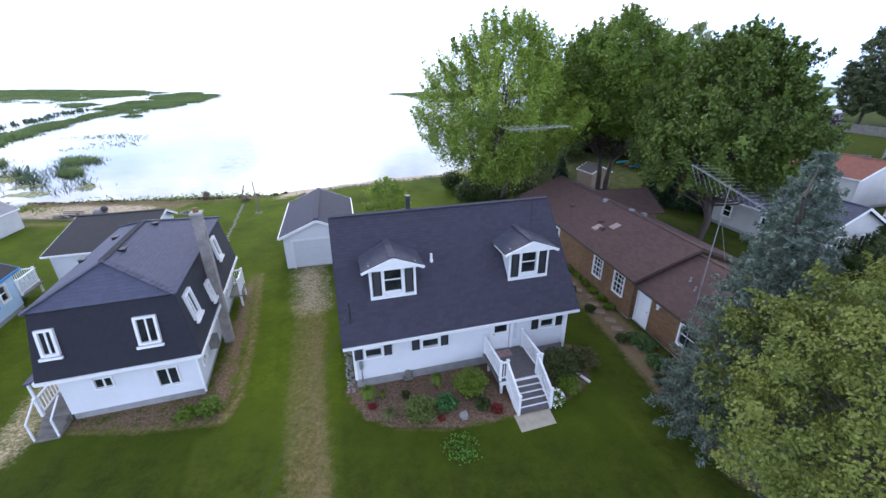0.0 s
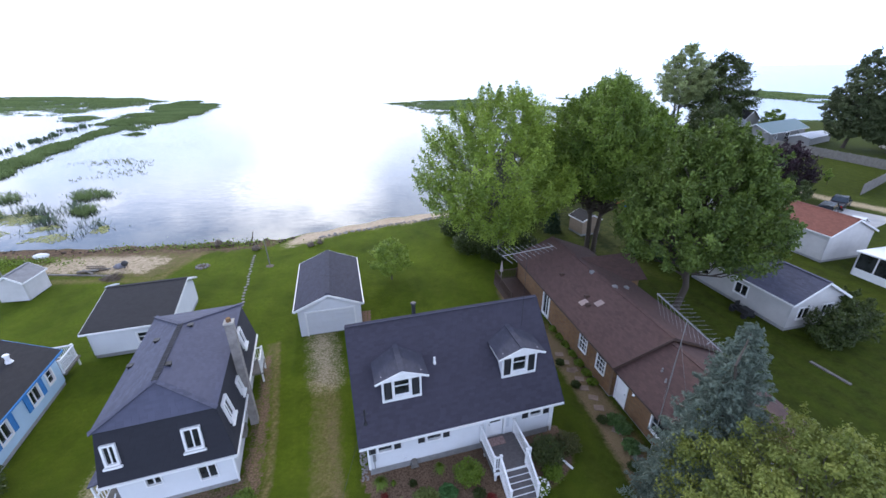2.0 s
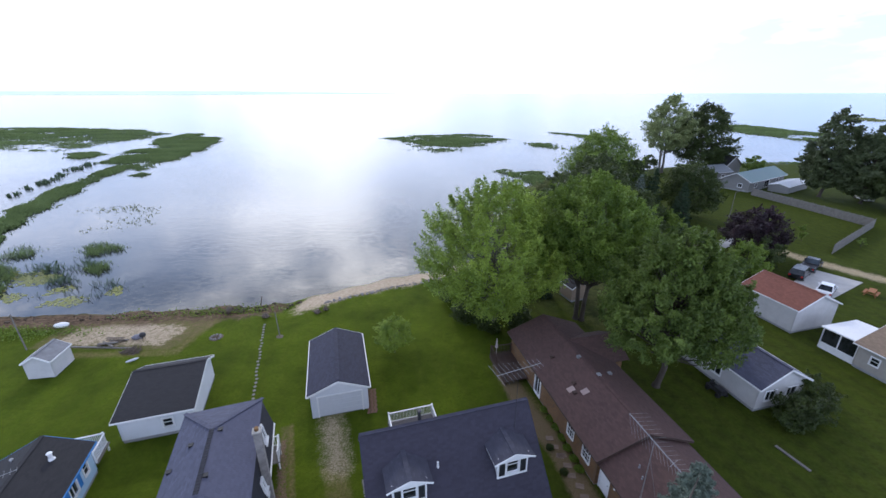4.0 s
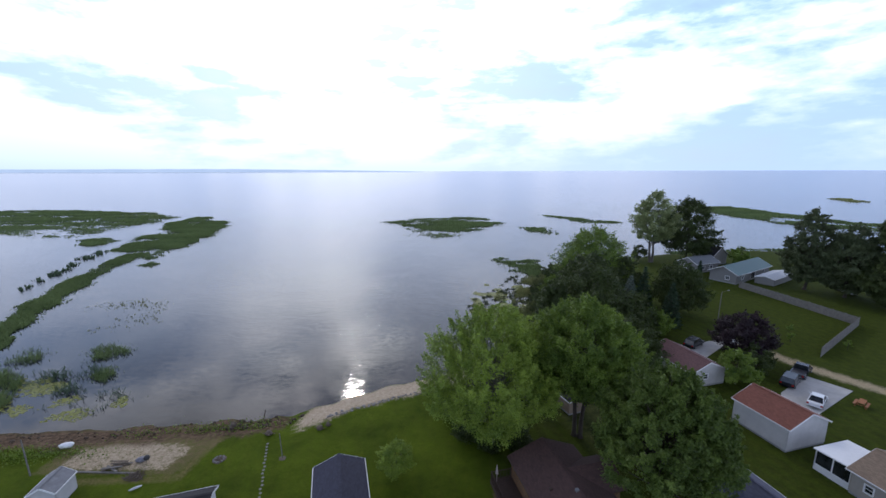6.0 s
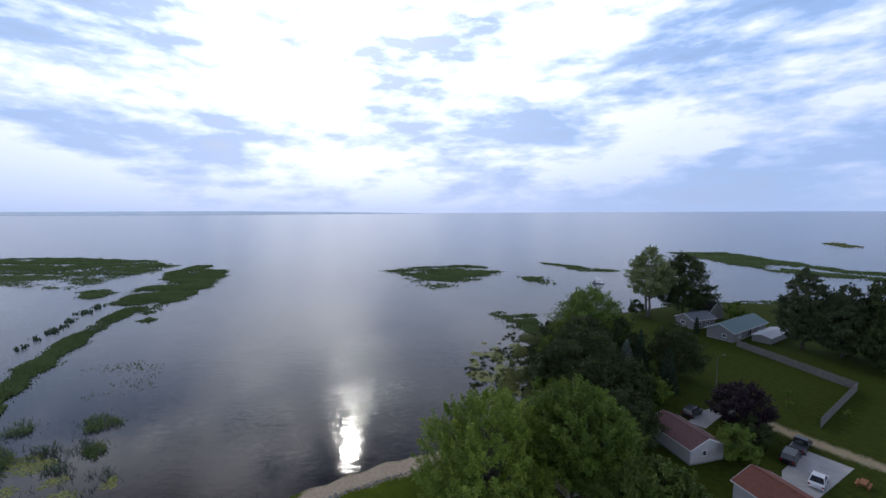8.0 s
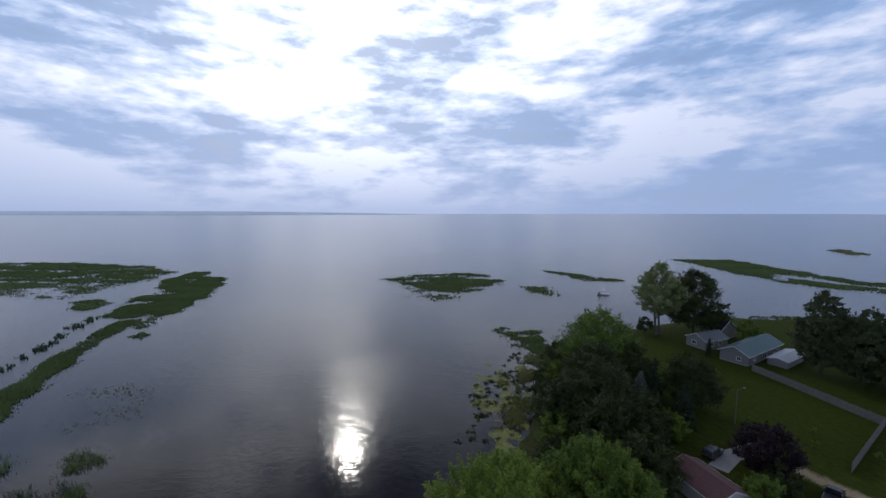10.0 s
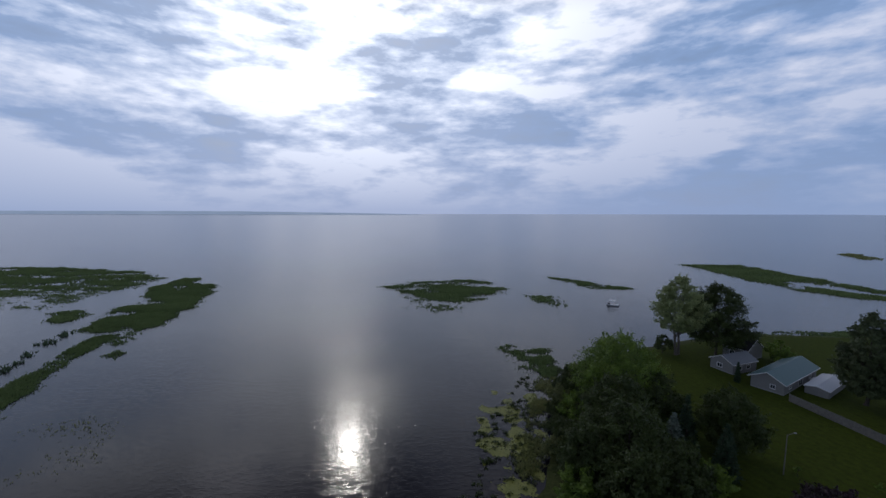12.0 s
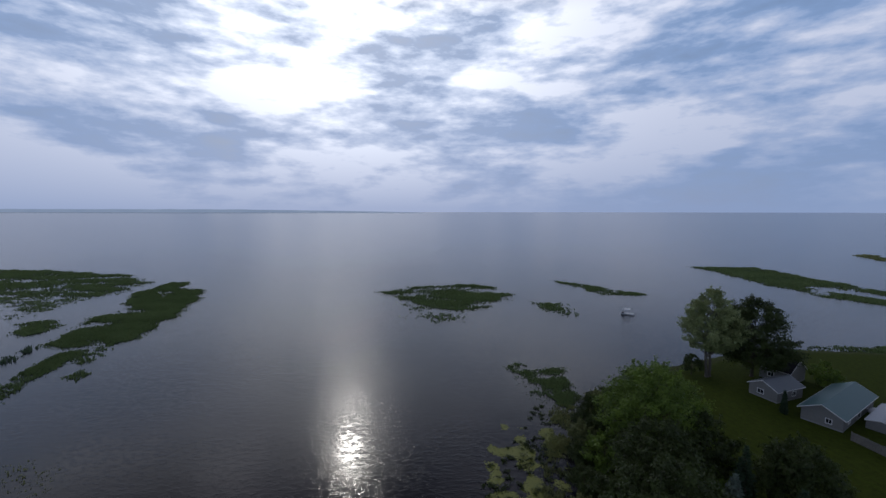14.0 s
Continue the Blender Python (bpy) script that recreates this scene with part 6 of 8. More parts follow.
reed_bed([(-108, 139), (-108, 145), (-103, 143), (-102, 136)], 110, 1.0, 0.5, 23, REED, "small green reed patch in the lake", 0.2, soft=1.2)
reed_bed([(-366, 334), (-310, 337), (-232, 317), (-190, 286), (-184, 252), (-192, 238), (-237, 249), (-275, 250), (-400, 252)], 20000, 1.3, 0.65, 3, REED, "wide green reed island in the lake", 0.12, soft=5.0, streak=0.35)
reed_bed([(-330, 252), (-190, 240), (-182, 206), (-207, 203), (-241, 214), (-340, 222)], 5200, 0.8, 0.6, 24, REED, "thin pale reeds fringing the island", 0.44, soft=6.0, streak=0.3)
reed_bed([(-176, 192), (-167, 199), (-154, 190), (-157, 177)], 700, 1.2, 0.7, 4, REED, "small clump of reeds in water", 0.1, soft=2.0)
reed_bed([(-120, 110), (-128, 123), (-131, 136), (-140, 150), (-144, 167), (-140, 166), (-134, 150), (-127, 134), (-122, 118), (-116, 108)], 420, 1.6, 0.6, 25, DARK_REED, "scattered dark reed clumps behind the strip", 0.42, 0.3, soft=1.4)
reed_bed([(-67, 71), (-65, 74), (-60, 72), (-58, 69), (-62, 67)], 460, 1.3, 0.07, 5, REED, "clump of reeds in shallow water", 0.4, soft=1.6)
reed_bed([(-59, 61), (-58, 64), (-55, 62), (-54, 59)], 240, 1.2, 0.07, 6, REED, "clump of reeds in shallow water", 0.4, soft=1.2)
reed_bed([(-80, 70), (-78, 73), (-74, 69), (-71, 62), (-64, 55), (-62, 48), (-72, 47), (-78, 60)], 2600, 1.6, 0.07, 26, REED, "loose reeds along the shallow bay edge", 0.3, 0.2, soft=1.6)
reed_bed([(-70, 66), (-60, 64), (-46, 54), (-50, 50), (-64, 51)], 800, 1.4, 0.07, 7, DARK_REED, "scattered dark reeds near the shore", 0.62, 0.3)
reed_bed([(-92, 98), (-86, 104), (-72, 98), (-62, 84), (-74, 80)], 420, 0.5, 0.2, 8, OLIVE_REED, "thin sparse reeds in the bay", 0.5, 0.15, soft=4.0)
reed_bed([(-36, 256), (-12, 274), (22, 282), (36, 252), (28, 236), (12, 218), (-6, 222), (-20, 238)], 9000, 1.2, 0.5, 9, REED, "green reed island far out in the lake", 0.17, 0.09, soft=4.0, streak=0.4)
reed_bed([(-20, 232), (6, 226), (12, 204), (-2, 196), (-14, 204)], 700, 0.9, 0.7, 27, REED, "thin reeds fringing the far island", 0.45, 0.1, soft=5.0)
reed_bed([(46, 234), (60, 228), (60, 208), (48, 212)], 300, 1.1, 0.9, 10, REED, "small reed patch in the lake", 0.3, soft=3.0)
reed_bed([(72, 294), (82, 276), (88, 252), (112, 250), (106, 262), (90, 278)], 2200, 1.1, 0.8, 11, REED, "narrow reed island in the lake", 0.15, soft=3.0)
reed_bed([(204, 357), (230, 358), (251, 353), (253, 328), (250, 300), (256, 286), (250, 268), (236, 268), (226, 280), (206, 250), (203, 286), (206, 330)], 7000, 1.3, 0.8, 12, REED, "long reed island beyond the point", 0.0, 0.05, soft=4.0, streak=0.6)
reed_bed([(254, 268), (252, 248), (300, 205), (330, 190), (322, 178), (290, 196), (242, 238), (240, 262)], 3600, 1.3, 0.8, 28, REED, "reed bank running on behind a narrow channel", 0.0, 0.05, soft=3.0, streak=0.6)
reed_bed([(206, 248), (222, 258), (232, 236), (258, 206), (300, 176), (292, 168), (246, 200), (214, 231)], 3600, 1.2, 0.8, 29, REED, "reed bank in front of a narrow channel", 0.0, 0.05, soft=3.0, streak=0.6)
reed_bed([(20, 150), (34, 146), (36, 132), (30, 122), (22, 132)], 2400, 0.9, 0.35, 13, REED, "green marsh plants along the shore", 0.34, 0.2, soft=3.0)
reed_bed([(13, 80), (19, 86), (26, 110), (32, 126), (28, 128), (20, 108)], 3600, 1.0, 0.35, 14, OLIVE_REED, "marsh plants along the wooded shore", 0.3, 0.2, soft=2.0)
tuft_rnd = np.random.default_rng(15)
tufts = []
while len(tufts) < 130:
    tx, ty = tuft_rnd.uniform(2, 24), tuft_rnd.uniform(76, 124)
    shore = float(np.interp(tx, SX, SY))
    if inland(np.array(tx), np.array(ty)) > -1.5 or ty - shore > 34 or noise.noise(Vector((tx * 0.12, ty * 0.12, 5))) < tuft_rnd.uniform(-0.5, 0.3):
        continue
    n_ = int(tuft_rnd.integers(14, 42))
    q_ = tuft_rnd.normal(size=(n_, 3)) * ([0.34, 0.34, 0.16] if n_ > 22 else [0.2, 0.2, 0.12])
    tufts.append(np.abs(q_) * [0, 0, 1] + q_ * [1, 1, 0] + [tx, ty, WATER_Z + 0.02])
tagged(new("water_plants", leaf_mesh("water_plants", np.concatenate(tufts), 0.19, DARK_LEAF, tuft_rnd)), "round dark tufts of water plants off the shore", "water plants", kind="stuff")
reed_bed([(90, 160), (118, 166), (160, 166), (160, 152), (120, 150), (96, 148)], 2600, 1.0, 0.8, 16, REED, "green marsh grass at the point", 0.2)


def lily_field(poly, count, seed, material, label, size=0.35, gaps=0.4, grain=0.2):
    rnd = np.random.default_rng(seed)
    q = np.array(poly, float)
    x, y = rnd.uniform(q[:, 0].min() - 3, q[:, 0].max() + 3, count * 6), rnd.uniform(q[:, 1].min() - 3, q[:, 1].max() + 3, count * 6)
    wob = np.array([[noise.noise(Vector((a * 0.15, b * 0.15, seed))), noise.noise(Vector((a * 0.15, b * 0.15, seed + 7)))] for a, b in zip(x, y)])
    dens = np.array([noise.noise(Vector((a * grain, b * grain, seed))) for a, b in zip(x, y)])
    fade = line_mask(x, y, [*poly, poly[0]], 0.0, 2.0 + 4 * size)
    ok = inside_poly(x + 5 * size * 2 * wob[:, 0], y + 5 * size * 2 * wob[:, 1], poly) & ((dens * 1.4 - 0.7 * fade + 0.5 * wob[:, 0] - gaps + 0.55) * 1.5 > rnd.random(len(x)))
    x, y = x[ok][:count], y[ok][:count]
    g = Geo()
    for a, b in zip(x, y):
        r, t = size * rnd.uniform(0.5, 1.3), rnd.uniform(0, 6)
        ring = [(a + r * math.cos(t + i * 0.9), b + 0.8 * r * math.sin(t + i * 0.9), WATER_Z + 0.012 + rnd.random() * 0.02) for i in range(7)]
        g.add([(a, b, WATER_Z + 0.02), *ring], [(0, i, i + 1) for i in range(1, 7)])
    me = g.mesh("lily_pads", material)
    tagged(new("lily_pads", me), label, "lily pads", kind="stuff")


lily_field([(7, 74), (6, 100), (12, 116), (24, 112), (18, 80), (12, 72)], 12000, 61, LILY, "yellow-green lily pads floating near the shore", 0.2, 0.42, 0.30)
lily_field([(-72, 62), (-66, 62), (-58, 57), (-48, 50), (-50, 47.5), (-66, 50)], 2200, 62, LILY, "yellow-green algae and pads along the shore", 0.22, 0.28, 0.25)
lily_field([(-51, 53), (-49, 54.5), (-46.5, 53), (-47, 50.5), (-50, 50.5)], 700, 63, LILY, "patch of yellow algae at the bank", 0.22, 0.2)
reed_bed([(400, 398), (420, 440), (436, 448), (440, 440), (424, 410), (412, 392)], 260, 1.6, 3.0, 17, OLIVE_REED, "far low breakwater overgrown with reeds", 0.3)

# ---- things in the yards ----
BLUE_PLASTIC = plain("blue_plastic", (0.02, 0.16, 0.55), 0.4, vary=0.1)
ORANGE_PLASTIC = plain("orange_plastic", (0.55, 0.12, 0.04), 0.4, vary=0.1)
TEAL_PLASTIC = plain("teal_plastic", (0.03, 0.35, 0.36), 0.4, vary=0.1)
BLACK_CAR = plain("black_car_paint", (0.015, 0.016, 0.019), 0.18, 0.2, vary=0.1, bump=0.0)
GREY_CAR = plain("dark_grey_car_paint", (0.045, 0.048, 0.055), 0.2, 0.3, vary=0.1, bump=0.0)
WHITE_CAR = plain("white_car_paint", (0.78, 0.79, 0.80), 0.2, vary=0.03, bump=0.0)
TYRE = plain("tyre_rubber", (0.018, 0.018, 0.018), 0.9, vary=0.2)
RED_LAMP = plain("red_lamp", (0.4, 0.015, 0.012), 0.2, vary=0.05)
PICNIC = plain("orange_stained_wood", (0.42, 0.17, 0.07), 0.75, vary=0.3, bump=0.3)
PALE_CONCRETE = plain("pale_concrete", (0.46, 0.45, 0.43), 0.9, vary=0.18, scale=0.7, bump=0.3)
STONE = plain("pale_stepping_stone", (0.29, 0.275, 0.235), 0.9, vary=0.35, scale=3.0, bump=0.6)


def daylily(x, y, r, h, seed, label, material=SHRUB_LEAF, blades=70):
    """A clump of arching blades."""
    rnd = np.random.default_rng(seed)
    g = Geo()
    for i in range(blades):
        a, q, hh = rnd.uniform(0, 6.28), r * rnd.uniform(0.3, 1.0), h * rnd.uniform(0.6, 1.0)
        d = Vector((math.cos(a), math.sin(a), 0))
        s = Vector((-d.y, d.x, 0)) * 0.016
        p = [d * 0.05, d * q * 0.45 + Vector((0, 0, hh)), d * q + Vector((0, 0, hh * rnd.uniform(0.35, 0.8)))]
        g.add([p[0] - s, p[0] + s, p[1] + s, p[1] - s, p[2]], [(0, 1, 2, 3), (3, 2, 4)])
    return solid("ornamental_grass", g, material, label, "plant", pose(x, y, 0))


shrub(1.25, 15.75, 0.76, 1.1, 1, SHRUB_LEAF, "round bright green clipped shrub in the flower bed", n=2600, leaf=0.05)
shrub(-0.85, 14.3, 0.68, 0.95, 2, leafy("hydrangea_leaves", (0.05, 0.085, 0.015), (0.19, 0.225, 0.06)), "hydrangea bush with pale flower heads", n=2000, leaf=0.055)
shrub(0.2, 14.85, 0.48, 0.55, 3, leafy("blue_green_leaves", (0.03, 0.10, 0.025), (0.10, 0.23, 0.07)), "low blue-green leafy plant in mulch", n=1300, leaf=0.06)
daylily(-3.15, 15.2, 0.55, 0.75, 4, "clump of green ornamental grass by the foundation", blades=190)
daylily(-2.1, 14.2, 0.55, 0.5, 5, "spiky pale green daylily clump", OLIVE_REED, 130)
daylily(-0.25, 16.05, 0.45, 0.75, 6, "tall green grass clump by the house wall", blades=120)
daylily(-2.55, 15.35, 0.25, 0.4, 7, "small green plant in the mulch", blades=50)
shrub(1.75, 14.85, 0.34, 0.45, 8, DARK_LEAF, "small dark green plant in the mulch", n=700, leaf=0.05)
shrub(2.35, 14.65, 0.28, 0.28, 9, RED_LEAF, "low red-leaved plant in the mulch", n=500, leaf=0.04)
shrub(0.05, 14.15, 0.16, 0.2, 10, RED_LEAF, "small red-leaved plant in the mulch", n=220, leaf=0.035)
shrub(-2.9, 14.75, 0.2, 0.22, 11, RED_LEAF, "small reddish plant in the mulch", n=260, leaf=0.035)
shrub(-1.55, 15.4, 0.2, 0.32, 12, DARK_LEAF, "small dark plant near the house wall", n=400, leaf=0.04)
OLIVE_SHRUB = leafy("olive_shrub_leaves", (0.045, 0.055, 0.018), (0.13, 0.13, 0.045))
shrub(5.5, 17.0, 0.95, 1.15, 13, leafy("mixed_shrub_leaves", (0.03, 0.05, 0.016), (0.10, 0.12, 0.035)), "large olive green shrub beside the porch", n=3200, leaf=0.06)
shrub(6.75, 17.6, 0.72, 0.9, 14, OLIVE_SHRUB, "brownish olive shrub at the house corner", n=2200, leaf=0.055)
shrub(5.6, 16.0, 0.55, 0.6, 15, SHRUB_LEAF, "green leafy shrub beside the steps", n=1500, leaf=0.05)
daisies = shrub(4.85, 15.25, 0.46, 0.5, 16, SHRUB_LEAF, "clump of white daisies beside the steps", "flower_clump", n=800, leaf=0.05)
petal_rnd = np.random.default_rng(5)
petal_dirs = petal_rnd.normal(size=(130, 3))
petal_dirs[:, 2] = np.abs(petal_dirs[:, 2])
petal_dirs /= np.linalg.norm(petal_dirs, axis=1)[:, None]
part("blossoms", leaf_mesh("blossoms", petal_dirs * [0.46, 0.46, 0.5] + [0, 0, 0.08], 0.05, PETAL, petal_rnd, 1.2), PETAL, daisies, "white blossoms")
shrub(0.85, 12.7, 0.75, 0.4, 17, leafy("seedling_leaves", (0.04, 0.12, 0.015), (0.13, 0.27, 0.035)), "spreading bright green seedling in the lawn", n=300, leaf=0.055)
boulder_g = Geo().blob((0, 0, 0.14), (0.22, 0.18, 0.22), 0.35, 3, 7, 10)
solid("boulder", boulder_g, ROCK, "pinkish grey boulder in the flower bed", "rock", pose(0.95, 14.25, 0), smooth=True)
solid("downspout_extension", Geo().beam((6.15, 17.05, 0.12), (6.75, 16.35, 0.06), 0.1, 0.08), WHITE_TRIM, "white downspout pipe lying on grass", "pipe")
shrub(-10.45, 14.15, 0.42, 0.5, 18, SHRUB_LEAF, "green shrub at the mansard house corner", n=1200, leaf=0.05)
shrub(-9.7, 14.45, 0.48, 0.65, 19, MAPLE_LEAF, "dark green shrub at the mansard house corner", n=1500, leaf=0.05)
shrub(-22.6, 14.2, 1.3, 1.9, 20, DARK_LEAF, "dark green bush beside the blue cottage", n=3200, leaf=0.07)

# edging stones round the bed and along the house wall
edge_rnd = random.Random(4)
gravel_strip = Geo()
for i in range(330):
    u_, v_ = edge_rnd.uniform(-0.42, -0.10), edge_rnd.uniform(-0.2, 6.5)
    p_ = house_m @ Vector((u_, v_, 0.02))
    s_ = edge_rnd.uniform(0.03, 0.075)
    gravel_strip.blob(p_, (s_, s_, s_ * 0.6), 0.4, i, 3, 5)
tagged(solid("river_stones", gravel_strip, ROCK, "strip of grey river stones beside the house", "stones"), kind="stuff")

# brown deck at the brick house's back corner
brown_deck = thing("side_deck", brown_m, "dark brown wooden deck at the brick house corner", "deck")
for i in range(14):
    part("deck_board", Geo().box(-2.3, 11.2 + i * 0.32, 0.42, -0.02, 11.5 + i * 0.32, 0.5), BROWN_PAINT, brown_deck)
part("rim_joist", Geo().box(-2.34, 11.2, -0.1, -2.3, 15.7, 0.5), BROWN_PAINT, brown_deck)
railing(brown_deck, (-2.25, 11.25, 0.5), (-2.25, 15.6, 0.5), 0.95, material=BROWN_PAINT, step=0.16)
railing(brown_deck, (-2.25, 15.6, 0.5), (-0.1, 15.6, 0.5), 0.95, material=BROWN_PAINT, step=0.16, posts=(False, True))
solid("patio_umbrella", Geo().tube((0, 0, 0), (0, 0, 2.2), 0.03).tube((0, 0, 1.2), (0, 0, 2.25), 0.16, 0.03, 9), plain("faded_canvas", (0.45, 0.38, 0.36), 0.9, vary=0.3), "closed faded canvas patio umbrella", "umbrella", brown_m @ pose(-1.9, 15.0, 0.5))

# walk between the two houses, with low plants
for i, (x_, y_) in enumerate(((9.75, 24.6), (9.95, 23.6), (10.05, 22.7), (9.6, 25.6), (9.4, 26.7), (9.15, 27.7), (8.9, 28.7))):
    shrub(x_ - 0.25, y_, 0.36, 0.3, 40 + i, SHRUB_LEAF, "low green hosta row along the brick wall", "hosta", n=500, leaf=0.08, group="hostas along the brick wall")
for i, (x_, y_) in enumerate(((10.1, 19.4), (10.35, 18.9), (10.3, 17.6))):
    shrub(x_, y_, 0.5, 0.5, 46 + i, leafy("hosta_leaves_%s" % "abc"[i], (0.03, 0.08, 0.02), (0.12, 0.19, 0.06)), "leafy green hosta near the brick wing", "hosta", n=700, leaf=0.09)
for i, (x_, y_) in enumerate(((8.6, 22.4), (9.35, 19.5), (9.9, 16.4), (8.1, 24.6))):
    shrub(x_, y_, 0.32, 0.42, 50 + i, DARK_LEAF, "small round dark shrub beside the walk", n=600, leaf=0.05, group="round shrubs along the walk")
slab0 = solid("paving_slab", Geo().prism([(-0.3, -0.2, 0), (0.28, -0.24, 0), (0.32, 0.2, 0), (-0.26, 0.23, 0)], (0, 0, 0.05)), plain("buff_paving", (0.27, 0.20, 0.15), 0.9, vary=0.3), "worn buff paving slab in bare soil", "slab", pose(8.9, 24.0, 0.0, 0, 0, 10), group="slabs of the side walk")
for i in range(1, 14):
    copy_thing(slab0, pose(8.25 + i * 0.19 + edge_rnd.uniform(-0.15, 0.15), 26.5 - i * 0.85, 0.0, 0, 0, edge_rnd.uniform(-30, 30)))

# stepping stones from the mansard house to the shore
stone0 = solid("stepping_stone", Geo().prism([(-0.13, -0.10, 0), (0.08, -0.14, 0), (0.16, 0.02, 0), (0.06, 0.13, 0), (-0.11, 0.10, 0)], (0, 0, 0.05)), STONE, "flat pale stepping stone set in lawn", "stone", pose(-16.9, 28.5, 0.0), group="stepping stones")
for i in range(1, 27):
    k_ = i / 26
    copy_thing(stone0, pose(-16.9 - 4.75 * k_ + edge_rnd.uniform(-0.08, 0.08), 28.5 + 14.2 * k_, -0.0, 0, 0, edge_rnd.uniform(0, 360)))

# brick path between garage and house
brick_path = thing("brick_path", pose(-6.35, 28.4, 0.0, 0, 0, 12), "short red brick path beside the garage", "path")
BRICK_PAVER = plain("red_brick_paver", (0.20, 0.115, 0.075), 0.9, vary=0.4, scale=6.0, bump=0.4)
for i in range(12):
    for j in range(3):
        part("brick", Geo().box(-0.42 + j * 0.29 + (i % 2) * 0.06, i * 0.26, -0.02, -0.16 + j * 0.29 + (i % 2) * 0.06, i * 0.26 + 0.23, 0.03), BRICK_PAVER, brick_path)

# fire ring
ring = thing("fire_ring", pose(-26.0, 40.0, 0), "ring of field stones round a fire pit", "fire pit")
for i in range(11):
    a_ = 2 * math.pi * i / 11
    part("stone", Geo().blob((0.55 * math.cos(a_) + 0.06 * math.sin(7 * a_), 0.5 * math.sin(a_), 0.08), (0.14 + 0.04 * math.sin(5 * a_), 0.13, 0.11), 0.5, i, 4, 7), ROCK, ring, smooth=True)
for i in range(7):
    part("ember_log", Geo().tube((0.3 * math.cos(i * 2.4), 0.3 * math.sin(i * 2.4), 0.05), (0.22 * math.cos(i * 2.4 + 2.6), 0.22 * math.sin(i * 2.4 + 2.6), 0.16), 0.045, 0.035, 6), DRIFTWOOD, ring)
part("ash", Geo().blob((0, 0, 0.0), (0.75, 0.7, 0.05), 0.3, 30, 4, 10), plain("ash", (0.17, 0.125, 0.085), 0.95, vary=0.4), ring)
# mooring post with a lamp, at the end of the lawn
post = thing("yard_post", pose(-18.8, 40.2, 0), "thin weathered wooden post standing in the lawn", "post")
part("pole", Geo().tube((0, 0, -0.1), (-0.12, 0.02, 3.2), 0.06, 0.045, 8), WEATHERED, post)
part("mound", Geo().blob((0, 0, 0), (0.5, 0.4, 0.06), 0.4, 3, 4, 9), DRIFTWOOD, post)
lamp_pole = thing("utility_post", pose(-45.2, 37.6, 0), "grey leaning utility post beside the shed", "post")
part("pole", Geo().tube((0, 0, -0.1), (-0.5, 0.3, 4.2), 0.08, 0.06, 8), WEATHERED, lamp_pole)

# shore clutter
solid("driftwood_log", Geo().tube((0, 0, -0.1), (0.35, 0.3, 1.5), 0.11, 0.05, 8).tube((0.1, 0.1, 0.5), (0.5, -0.1, 0.9), 0.05, 0.02, 6), DRIFTWOOD, "bare driftwood snag standing in the shallows", "driftwood", pose(-24.9, 48.9, -1.1))
for i, (x_, y_, s_) in enumerate(((-22.2, 44.6, 0.75), (-16.1, 45.6, 0.7), (-27.5, 46.2, 0.6), (-15.2, 46.3, 0.5))):
    st = Geo().blob((0, 0, 0.25), (s_ * 0.6, s_ * 0.5, 0.4), 0.5, 60 + i, 5, 9)
    for j in range(4):
        st.tube((0, 0, 0.2), (s_ * math.cos(j * 1.7), s_ * math.sin(j * 1.7), edge_rnd.uniform(0.2, 0.8)), 0.09, 0.03, 6)
    solid("stump", st, DRIFTWOOD, "dark rooted tree stump on the shore bank", "stump", pose(x_, y_, -0.15), group="stumps on the bank")
rubble = Geo()
for i in range(700):
    x_ = edge_rnd.uniform(-62, -19.5)
    if noise.noise(Vector((x_ * 0.35, 3.0, 0.0))) < edge_rnd.uniform(-0.35, 0.45):
        continue
    ys_ = float(np.interp(x_, SX, SY))
    q_ = edge_rnd.uniform(0.2, 3.2)
    s_ = (0.05 + 0.20 * edge_rnd.random() ** 3) * (1.3 if x_ > -32 else 0.7)
    rubble.blob((x_, ys_ - q_, -1.0 + 0.24 * q_), (s_ * 1.3, s_, s_ * 0.8), 0.5, i, 3, 6)
tagged(solid("bank_debris", rubble, plain("dark_bank_debris", (0.105, 0.075, 0.052), 0.95, vary=0.7, scale=1.3, bump=0.8), "dark clods and stones along the eroded bank", "rubble"), kind="stuff")
pebbles = Geo()
for i in range(120):
    x_ = edge_rnd.uniform(-16, 1)
    ys_ = float(np.interp(x_, SX, SY))
    q_ = edge_rnd.uniform(4.9, 5.8)
    s_ = edge_rnd.uniform(0.08, 0.22)
    pebbles.blob((x_, ys_ - q_, -0.10 + edge_rnd.uniform(-0.05, 0.05)), (s_, s_, s_ * 0.6), 0.5, i + 500, 3, 6)
tagged(solid("beach_stones", pebbles, ROCK, "line of stones between beach and lawn", "stones"), kind="stuff")
weeds = []
weed_rnd = np.random.default_rng(8)
for x_, n_ in ((-53, 900), (-49, 700), (-44, 500), (-39, 160), (-34, 160), (-30.5, 360), (-27.0, 240), (-23.5, 260)):
    ys_ = float(np.interp(x_, SX, SY))
    q_ = weed_rnd.normal(size=(n_, 3)) * [2.0, 0.7, 0.12]
    weeds.append(q_ + [x_, ys_ - (6.0 if x_ < -40 else 2.6), 0.02 if x_ < -40 else -0.3])
tagged(new("weeds", leaf_mesh("weeds", np.concatenate(weeds), 0.12, SHRUB_LEAF, weed_rnd)), "rank green weeds on the bank", "weeds", kind="stuff")
